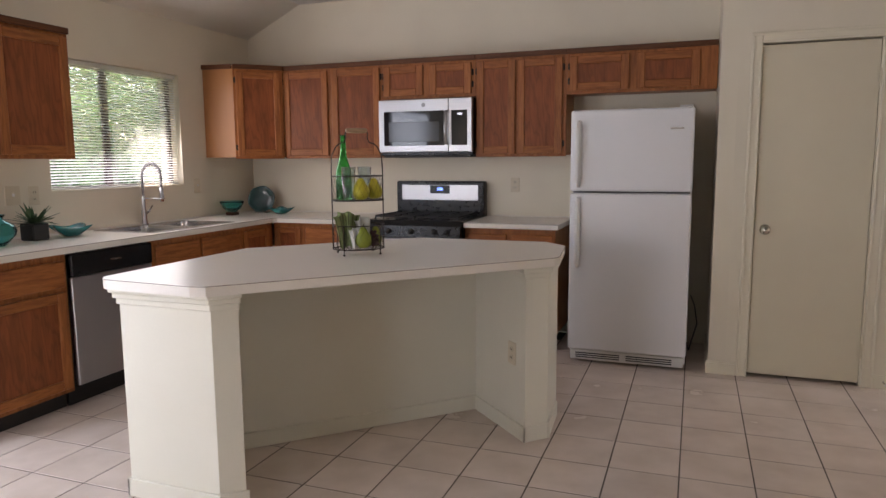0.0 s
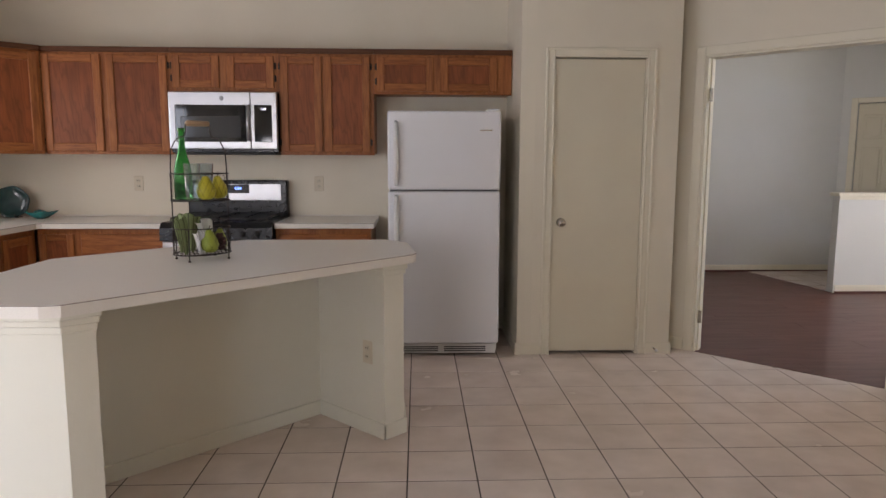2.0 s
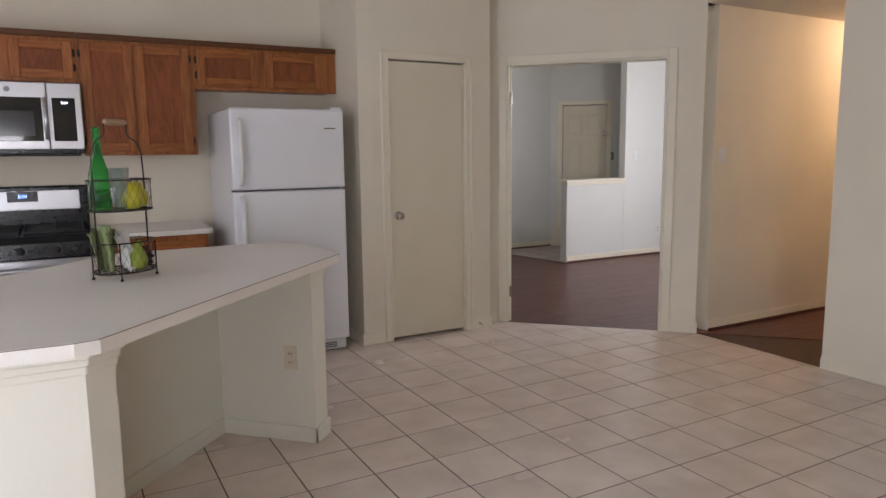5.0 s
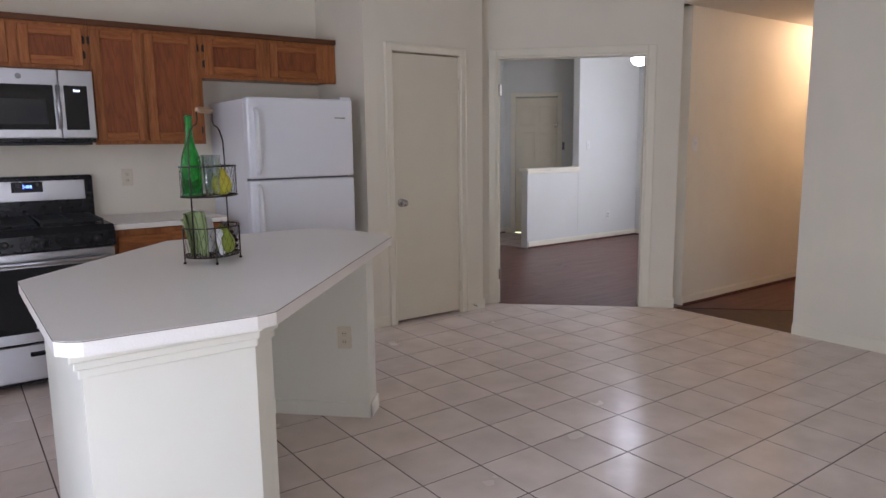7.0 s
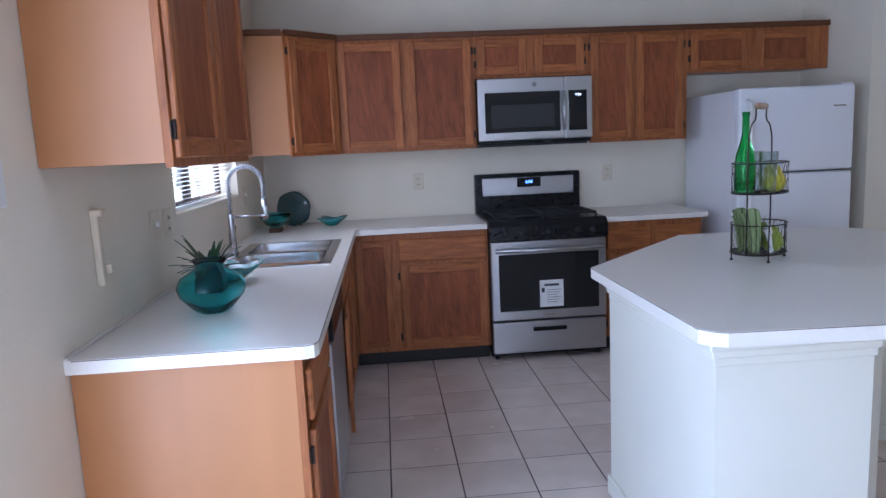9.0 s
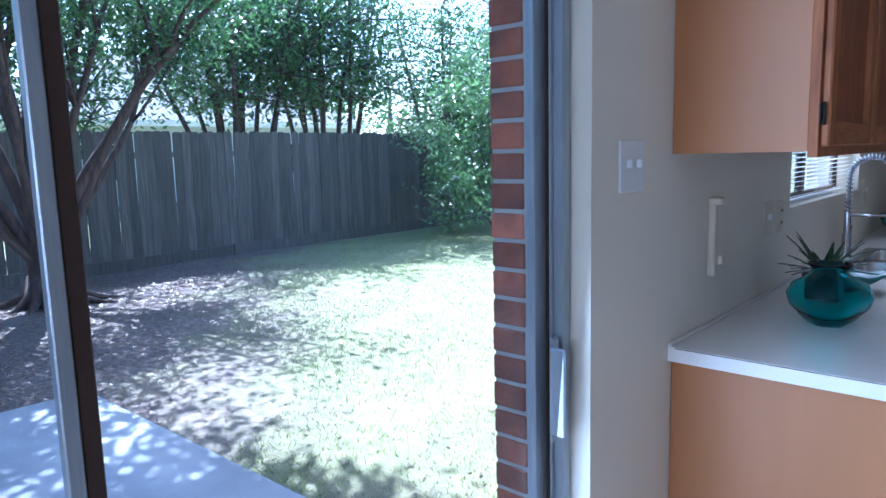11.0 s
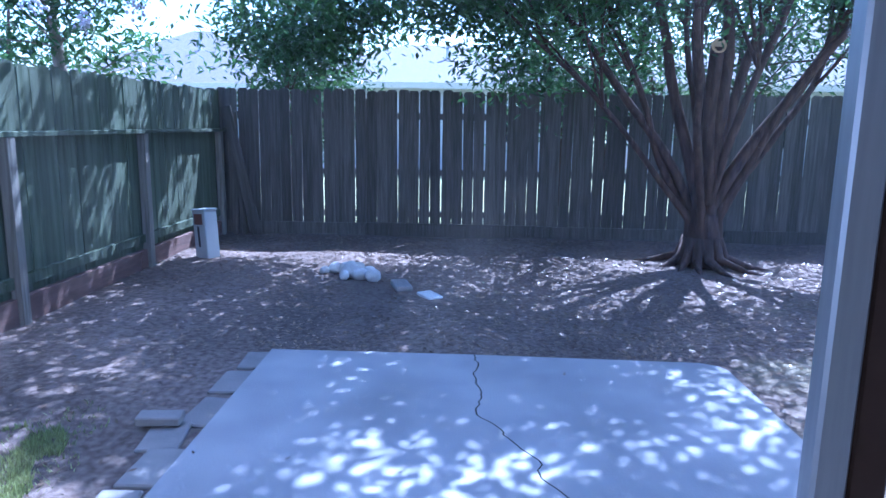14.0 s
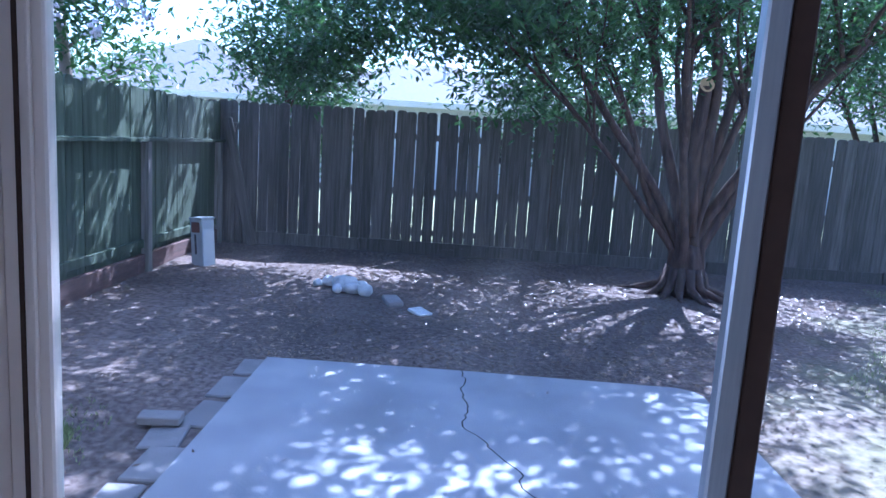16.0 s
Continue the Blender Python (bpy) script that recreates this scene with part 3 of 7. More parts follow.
def baseboard(name, a, b, m=None, h=0.082, t=0.013):
    a3, b3 = Vector((*a, 0)), Vector((*b, 0))
    L = (b3 - a3).length
    bm = box(0, L, -t, 0, 0.0, h - 0.012)
    box(0, L, -t * 0.6, 0, h - 0.012, h, min(0.003, t * 0.2), bm)
    ob = obj(name, bm, m or M['trim'], kind="structure")
    ob.matrix_world = Matrix.Translation(a3) @ pose(0, 0, 0, 0, 0, math.degrees(math.atan2(b3.y - a3.y, b3.x - a3.x)))


for a, b in (((3.92, -0.02), (3.92, -0.74)), ((3.907, -0.74), (4.083, -0.74)), ((4.832, -0.74), (5.013, -0.74)), ((5.0, -0.74), (5.0, -0.56)), ((5.0, -0.5), (5.143, -0.643)), ((6.087, -1.587), (6.228, -1.728)),
             ((6.22, -2.72), (6.22, -8.2)), ((6.345, -1.72), (12.0, -1.72)), ((12, -2.72), (6.345, -2.72)), ((6.2, -8.2), (0, -8.2)), ((0, -8.2), (0, -5.16)), ((4.95, 2.83), (8.35, 2.83)), ((8.35, 2.83), (8.47, 2.71)),
             ((7.54, 1.43), (9.70, 1.43)), ((9.70, 1.43), (9.70, -1.6))):
    baseboard("baseboard", a, b)
for a, b in (((4.95, 2.815), (8.35, 2.815)), ((7.53, 1.416), (9.70, 1.416)), ((6.345, -1.734), (12.0, -1.734)), ((9.686, 1.43), (9.686, -1.6))):
    baseboard("quarter_round", a, b, M['laminate'], 0.020, 0.016)
obj("half_wall_cap", box(7.50, 8.47, 1.40, 1.57, 1.0, 1.035, 0.006, box(7.52, 8.468, 1.415, 1.43, 0.965, 1.0, 0.004)), M['trim'], kind="structure")
obj("half_wall_end", box(7.525, 7.54, 1.43, 1.54, 0, 1.0), M['living_wall'], kind="structure")


def entry_door():
    f = empty("entry_door", (8.35, 2.83, 0), "white six-panel front door, closed, with a dark knob", "door", turn=-45)
    part("leaf", box(0.175, 0.785, 0.02, 0.06, 0.01, 2.03, 0.002), M['door_paint'], f)
    for (x0, x1) in ((0.235, 0.455), (0.505, 0.725)):
        for (z0, z1) in ((0.20, 0.80), (0.98, 1.52), (1.62, 1.90)):
            bm = box(x0, x1, 0.012, 0.02, z0, z1, 0.004)
            box(x0 + 0.03, x1 - 0.03, 0.004, 0.012, z0 + 0.03, z1 - 0.03, 0.006, bm)
            part("panel", bm, M['door_paint'], f)
    part("knob", lathe([(0, 0), (0.026, 0.01), (0.03, 0.03), (0.02, 0.05), (0.01, 0.055), (0.01, 0.07), (0, 0.07)], 16), M['wire'], f, smooth=True).matrix_basis = pose(0.725, -0.045, 0.95, -90)
    part("security_latch", box(0.745, 0.80, -0.02, 0.02, 1.60, 1.64, 0.004), M['nickel'], f)
    for x0, x1 in ((0.10, 0.17), (0.79, 0.86)):
        part("casing_side", box(x0, x1, -0.016, 0.0, 0, 2.10, 0.004), M['trim'], f)
    part("casing_head", box(0.17, 0.79, -0.016, 0.0, 2.04, 2.10, 0.004), M['trim'], f)
    part("door_back", box(0.1, 0.9, 0.13, 0.15, 0, 2.2), M['trim'], f)


entry_door()


# ---- plates ----
def plate(name, label, place, turn, kind_="outlet", w=0.072, h=0.115, material=None):
    p = empty(name, place, label, "outlet" if kind_ == "outlet" else "light switch", turn=turn)
    part("cover", box(-w / 2, w / 2, -0.006, 0, -h / 2, h / 2, 0.003), material or M['white_plastic'], p)
    if kind_ == "outlet":
        for dz in (-0.021, 0.021):
            part("socket", lathe([(0, 0), (0.0165, 0), (0.0165, 0.003), (0, 0.003)], 16), M['outlet'], p).matrix_basis = pose(0, -0.006, dz, 90)
            for dx in (-0.006, 0.006):
                part("slot", box(dx - 0.0012, dx + 0.0012, -0.0105, -0.009, dz - 0.004, dz + 0.005), M['black'], p)
    else:
        n = max(1, round(w / 0.07))
        for k in range(n):
            x = (k - (n - 1) / 2) * 0.046
            part("toggle", box(x - 0.005, x + 0.005, -0.018, -0.005, -0.004, 0.014, 0.002), M['white_plastic'], p)
    return p


plate("outlet", "white wall outlet above the counter beside the stove", (1.075, 0, 1.165), 0, material=M['almond'])
plate("outlet", "white wall outlet above the short counter", (2.46, 0, 1.165), 0, material=M['almond'])
plate("island_outlet", "cream outlet on the island's side wing", (2.985, -2.11, 0.415), -45, material=M['almond'])
plate("light_switch", "white double switch plate beside the patio door", (0, -3.388, 1.375), 90, "switch", w=0.118)
plate("light_switch", "white switch plate on the hall wall", (6.44, -1.72, 1.34), 0, "switch")
plate("light_switch", "white switch plate in the living room", (8.65, 1.43, 1.32), 0, "switch")
plate("outlet", "white outlet low on the living room wall", (9.09, 1.43, 0.33), 0)
plate("thermostat", "grey wall keypad beside the front door", (8.35 + 0.61, 2.83 - 0.61, 1.31), -45, "switch", w=0.07, material=M['grey_plastic'])
plate("outlet", "cream wall outlet near the kitchen window", (0, -2.24, 1.165), 90, material=M['almond'])
plate("light_switch", "cream triple switch plate by the window", (0, -2.38, 1.17), 90, "switch", w=0.10, material=M['almond'])
plate("light_switch", "cream switch plate in the kitchen corner", (0, -0.77, 1.17), 90, "switch", material=M['almond'])
plate("doorbell_plate", "small white plate on the corner wall", (5.0, -0.65, 1.33), 90, "switch", w=0.045, h=0.09)


def towel_holder():
    p = empty("towel_holder", (0, -2.90, 1.16), "cream plastic paper-towel bracket screwed to the wall", "towel holder", turn=90)
    part("back_strip", box(-0.016, 0.016, -0.020, 0, -0.105, 0.105, 0.005), M['almond'], p)
    part("arm", box(-0.018, 0.018, -0.036, -0.0, 0.095, 0.115, 0.004), M['almond'], p)
    part("clip", box(0.015, 0.045, -0.03, 0, -0.075, -0.045, 0.005), M['almond'], p)


towel_holder()


# ---- cabinets ----
def front(parent, kind, x0, x1, z0, z1, y=0.0, hinge_side=None, swing=0):
    """A frame-and-panel door, or a slab drawer front, whose back lies on local y; it faces -y."""
    t = 0.019
    w = min(0.055, (x1 - x0) * 0.2)
    if kind == "drawer":
        bm = box(x0, x1, y - t, y, z0, z1, 0.006)
        return part("drawer_front", bm, M['oak_h'], parent)
    pivot = Vector((x0 if swing >= 0 else x1, y, 0))
    d = new("door")
    d.parent = parent
    d.matrix_basis = Matrix.Translation(pivot) @ pose(0, 0, 0, 0, 0, -swing)
    a, b_ = x0 - pivot.x, x1 - pivot.x
    for p, q, r, s in ((a, a + w, z0, z1), (b_ - w, b_, z0, z1)):
        part("stile", box(p, q, -t, 0, r, s, 0.004), M['oak_v'], d)
    for r, s in ((z0, z0 + w), (z1 - w, z1)):
        part("rail", box(a + w, b_ - w, -t, 0, r, s, 0.004), M['oak_h'], d)
    part("panel", box(a + w - 0.004, b_ - w + 0.004, -t + 0.012, -0.002, z0 + w - 0.004, z1 - w + 0.004), M['oak_panel'], d)
    if hinge_side:
        hx = (a - 0.006) if hinge_side == 'l' else (b_ + 0.006)
        for hz in (z0 + 0.07, z1 - 0.07):
            bm = tube([(hx, -t * 0.4, hz - 0.024), (hx, -t * 0.4, hz + 0.024)], 0.005, 8)
            box(hx - 0.010, hx + 0.010, -0.004, 0.0, hz - 0.02, hz + 0.02, 0.001, bm)
            part("hinge", bm, M['wire'], d)
    return d


def upper(label, place, turn, width, z0, z1, doors, depth=0.32, group="kitchen wall cabinets", side_right=True):
    c = empty("wall_cabinet", (*place, 0), label, "kitchen cabinet", group, turn)
    part("carcass", box(0, width, -depth + 0.02, -0.001, z0 + 0.012, z1, 0.001), M['oak_side'], c)
    bm = box(0, width, -depth, -depth + 0.02, z0, z1, 0.001)
    part("face_frame", bm, M['oak_v'], c)
    for x0, x1, hs in doors:
        front(c, "door", x0, x1, z0 + 0.022, z1 - 0.045, -depth, hs)
    part("crown_strip", box(-0.0, width, -depth - 0.020, -depth, z1 - 0.026, z1 + 0.010, 0.003), M['wood_crown'], c)
    return c


M['wood_crown'] = oak("oak_dark_strip", (0.14, 0.050, 0.020), (0.08, 0.03, 0.012), (0.7, 5, 6))
UT, UB = 2.13, 1.385
upper("oak wall cabinet with two doors between corner and microwave", (0.562, 0), 0, 0.903, UB, UT, [(0.006, 0.417, 'l'), (0.457, 0.882, 'r')])
upper("small oak cabinet with two short doors above the microwave", (1.466, 0), 0, 0.766, 1.835, UT, [(0.014, 0.346, 'l'), (0.400, 0.735, 'r')])
upper("oak wall cabinet with two tall narrow doors", (2.233, 0), 0, 0.68, UB, UT, [(0.012, 0.306, 'l'), (0.322, 0.652, 'r')])
upper("low oak cabinet with two doors above the refrigerator", (2.914, 0), 0, 1.0, 1.822, UT, [(0.022, 0.432, 'l'), (0.479, 0.890, None)])
upper("oak wall cabinet with two doors and plain laminate side", (0, -3.165), 90, 0.965, UB, UT, [(0.012, 0.47, 'l'), (0.492, 0.95, None)])


def corner_upper():
    c = empty("corner_wall_cabinet", (0, 0, 0), "oak corner wall cabinet with an angled door", "kitchen cabinet", "kitchen wall cabinets")
    pts = [(0.001, -0.001), (0.001, -0.635), (0.27, -0.605), (0.561, -0.34), (0.561, -0.001)]
    turn = math.degrees(math.atan2(0.265, 0.291))
    part("carcass", prism(pts, UB + 0.012, UT), M['oak_side'], c)
    L = math.hypot(0.291, 0.265)
    fr = new("face")
    fr.parent = c
    fr.matrix_basis = pose(0.27, -0.605, 0, 0, 0, turn)
    part("face_frame", box(0, L, -0.012, 0.0, UB, UT, 0.001), M['oak_v'], fr)
    d = front(c, "door", 0.02, L - 0.02, UB + 0.022, UT - 0.045, -0.012, 'l')
    d.matrix_basis = pose(0.27, -0.605, 0, 0, 0, turn) @ d.matrix_basis
    part("crown_strip", box(0, L, -0.032, -0.012, UT - 0.026, UT + 0.010, 0.003), M['wood_crown'], c).matrix_basis = pose(0.27, -0.605, 0, 0, 0, turn)
    part("crown_side", box(0.0, 0.268, -0.020, -0.001, UT - 0.026, UT + 0.010, 0.003), M['wood_crown'], c).matrix_basis = pose(0.001, -0.635, 0, 0, 0, math.degrees(math.atan2(0.03, 0.269)))


corner_upper()


def base(label, place, turn, width, fronts, depth=0.59, end_panel=None):
    c = empty("base_cabinet", (*place, 0), label, "kitchen cabinet", "kitchen base cabinets", turn)
    part("carcass", box(0, width, -depth + 0.02, -0.002, 0.10, 0.87, 0.001), M['oak_side'], c)
    part("face_frame", box(0, width, -depth, -depth + 0.02, 0.10, 0.87, 0.001), M['oak_v'], c)
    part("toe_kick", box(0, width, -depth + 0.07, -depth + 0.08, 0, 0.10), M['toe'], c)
    for kind, x0, x1, z0, z1, hs, sw in fronts:
        front(c, kind, x0, x1, z0, z1, -depth, hs, sw)
    return c


base("oak base cabinet with one door and a drawer beside the stove", (0.60, 0), 0, 0.872,
     [("door", 0.02, 0.25, 0.125, 0.835, None, 0), ("drawer", 0.30, 0.862, 0.69, 0.835, None, 0), ("door", 0.30, 0.862, 0.125, 0.665, 'l', 0)])
base("oak base cabinet with two drawers between stove and refrigerator", (2.236, 0), 0, 0.664,
     [("drawer", 0.02, 0.315, 0.69, 0.835, None, 0), ("drawer", 0.345, 0.645, 0.69, 0.835, None, 0), ("door", 0.02, 0.315, 0.125, 0.665, 'l', 0), ("door", 0.345, 0.645, 0.125, 0.665, 'r', 0)])
base("oak base cabinet with drawer, door and plain laminate end", (0, -3.145), 90, 0.585,
     [("drawer", 0.02, 0.565, 0.69, 0.835, None, 0), ("door", 0.02, 0.565, 0.125, 0.665, 'l', 0)])
base("oak sink cabinet with false fronts and one door slightly ajar", (0, -1.945), 90, 1.34,
     [("drawer", 0.04, 0.44, 0.69, 0.835, None, 0), ("drawer", 0.48, 0.89, 0.69, 0.835, None, 0), ("door", 0.04, 0.44, 0.125, 0.665, 'r', -4), ("door", 0.48, 0.89, 0.125, 0.665, 'r', 0), ("door", 0.95, 1.28, 0.125, 0.835, None, 0)])


def dishwasher():
    c = empty("dishwasher", (0, -2.555, 0), "built-in dishwasher with stainless door and black control strip", "dishwasher", turn=90)
    part("tub", box(0.004, 0.604, -0.58, -0.01, 0.10, 0.868), M['black_rough'], c)
    part("door_panel", box(0.008, 0.600, -0.615, -0.581, 0.125, 0.735, 0.006, segments=2), M['steel'], c, "brushed stainless door panel")
    part("control_strip", box(0.008, 0.600, -0.622, -0.581, 0.74, 0.865, 0.006, segments=2), M['black'], c)
    part("badge", box(0.27, 0.35, -0.6235, -0.622, 0.80, 0.808), M['nickel'], c)
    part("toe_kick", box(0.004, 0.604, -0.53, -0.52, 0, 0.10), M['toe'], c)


dishwasher()


# ---- counters ----
def counter_left():
    c = empty("countertop", (0, 0, 0), "off-white laminate L-shaped countertop with a dark seam line", "countertop")
    y0, y1, x1 = -3.168, -0.0, 0.635
    sx0, sx1, sy0, sy1 = 0.085, 0.565, -1.88, -1.07
    bm = prism([(0.001, y0), (0.60, y0), (0.625, y0 + 0.010), (x1, y0 + 0.035), (x1, sy0), (0.001, sy0)], 0.876, 0.914)
    prism([(0.001, sy1), (x1, sy1), (x1, -0.66), (0.66, -0.635), (1.466, -0.635), (1.466, -0.001), (0.001, -0.001)], 0.876, 0.914, bm=bm)
    box(0.001, sx0, sy0, sy1, 0.876, 0.914, bm=bm)
    box(sx1, x1, sy0, sy1, 0.876, 0.914, bm=bm)
    part("top", bm, M['counter'], c)
    # thin dark line where the edging meets the top
    part("edge_line", tube([(0.02, y0 - 0.0005, 0.9115), (0.598, y0 - 0.0005, 0.9115), (0.626, y0 + 0.009, 0.9115), (x1 + 0.0005, y0 + 0.036, 0.9115), (x1 + 0.0005, -0.66, 0.9115), (0.66, -0.6355, 0.9115), (1.466, -0.6355, 0.9115)], 0.0013, 5), M['seam'], c)
    part("backsplash_ledge", box(0.001, 0.012, y0, -0.012, 0.914, 0.922, 0.002, box(0.001, 1.466, -0.012, -0.001, 0.914, 0.922, 0.002)), M['counter'], c)


counter_left()
cr = empty("countertop", (0, 0, 0), "short off-white laminate countertop beside the stove", "countertop")
part("top", box(2.236, 2.925, -0.635, -0.001, 0.876, 0.914, 0.003), M['counter'], cr)
part("edge_line", tube([(2.24, -0.6355, 0.9115), (2.924, -0.6355, 0.9115)], 0.0013, 5), M['seam'], cr)
part("backsplash_ledge", box(2.236, 2.925, -0.012, -0.001, 0.914, 0.922, 0.002), M['counter'], cr)


def sink():
    s = empty("kitchen_sink", (0.325, -1.475, 0.914), "double-bowl stainless drop-in sink", "sink")
    W, L = 0.25, 0.415
    bm = None
    bowls = [(-0.195, 0.205, -0.385, -0.02), (-0.195, 0.205, 0.02, 0.385)]
    # rim plates
    for x0, x1, y0, y1 in ((-W, -0.195, -L, L), (0.205, W, -L, L), (-0.195, 0.205, -L, -0.385), (-0.195, 0.205, 0.385, L), (-0.195, 0.205, -0.02, 0.02)):
        bm = box(x0, x1, y0, y1, -0.004, 0.004, 0, bm)
    part("rim", bm, M['steel_sink'], s)
    for x0, x1, y0, y1 in bowls:
        b2 = bmesh.new()
        n = 0.05
        def loop(k, z):
            pts = []
            for cx, cy, a0 in ((x1 - n, y1 - n, 0), (x0 + n, y1 - n, 90), (x0 + n, y0 + n, 180), (x1 - n, y0 + n, 270)):
                for a in (0, 30, 60, 90):
                    pts.append(b2.verts.new((cx + (n - k) * math.cos(radians(a0 + a)), cy + (n - k) * math.sin(radians(a0 + a)), z)))
            return pts
        loops = [loop(0, 0.003), loop(0.004, -0.02), loop(0.010, -0.15), loop(0.035, -0.172)]
        for p, q in zip(loops, loops[1:]):
            for i in range(len(p)):
                b2.faces.new((p[i], p[(i + 1) % len(p)], q[(i + 1) % len(q)], q[i]))
        b2.faces.new(loops[-1])
        part("bowl", b2, M['steel_sink'], s, smooth=True)
        part("drain", lathe([(0, 0.002), (0.03, 0.002), (0.042, 0.006), (0.044, 0.0)], 20, centre=((x0 + x1) / 2, (y0 + y1) / 2, -0.173)), M['chrome'], s)


sink()


def faucet():
    f = empty("spring_faucet", (0.055, -1.41, 0.918), "tall chrome pull-down spring faucet with a coil neck", "faucet")
    part("base", lathe([(0, 0), (0.026, 0), (0.026, 0.006), (0.019, 0.012), (0.019, 0.10), (0.014, 0.108), (0.014, 0.20), (0, 0.20)], 20), M['chrome'], f, smooth=True)
    arch = [(0, 0, 0.20 + 0.15 * k / 5) for k in range(6)] + [(0.085 - 0.085 * math.cos(a), 0, 0.35 + 0.085 * math.sin(a)) for a in [math.pi * k / 12 for k in range(1, 13)]] + [(0.17, 0, 0.35 - 0.03 * k) for k in range(1, 4)]
    part("hose", tube(arch, 0.0075, 10), M['grey_plastic'], f, smooth=True)
    # coil
    pts, turns = [], 34
    A = [Vector(p) for p in arch]
    for i in range(turns * 8):
        u = i / (turns * 8) * (len(A) - 1)
        k = int(u)
        p = A[k].lerp(A[min(k + 1, len(A) - 1)], u - k)
        d = (A[min(k + 1, len(A) - 1)] - A[k]).normalized()
        side = Vector((0, 1, 0))
        up = d.cross(side)
        a = i / 8 * math.tau
        pts.append(p + (side * math.cos(a) + up * math.sin(a)) * 0.0135)
    part("spring", tube(pts, 0.0024, 5), M['chrome'], f, smooth=True)
    part("spray_head", lathe([(0, 0), (0.013, 0), (0.017, 0.02), (0.014, 0.06), (0.014, 0.10), (0, 0.10)], 16, centre=(0.17, 0, 0.165)), M['chrome'], f, smooth=True)
    part("holder_arm", tube([(0, 0, 0.185), (0.16, 0, 0.185)], 0.006, 8), M['chrome'], f, smooth=True)
    part("holder_ring", ring(0.019, 0.185, 0.004, 20, (0.17, 0)), M['chrome'], f, smooth=True)
    part("lever", tube([(0, 0.018, 0.075), (0, 0.05, 0.09), (0, 0.085, 0.13)], [0.009, 0.006, 0.005], 8), M['chrome'], f, smooth=True)


faucet()


# ---- stove, microwave, refrigerator ----
def text(parent, name, string, size, place, rx, rz, material):
    cu = bpy.data.curves.new(name, 'FONT')
    cu.body, cu.size, cu.align_x, cu.align_y, cu.extrude = string, size, 'CENTER', 'CENTER', 0.0004
    ob = new(name, cu)
    ob.parent = parent
    ob.matrix_basis = pose(*place, rx, 0, rz)
    cu.materials.append(material)
    dg = bpy.context.evaluated_depsgraph_get()
    me = bpy.data.meshes.new_from_object(ob.evaluated_get(dg))
    bpy.data.objects.remove(ob)
    o2 = new(name, me)
    o2.parent = parent
    o2.matrix_basis = pose(*place, rx, 0, rz)
    return o2


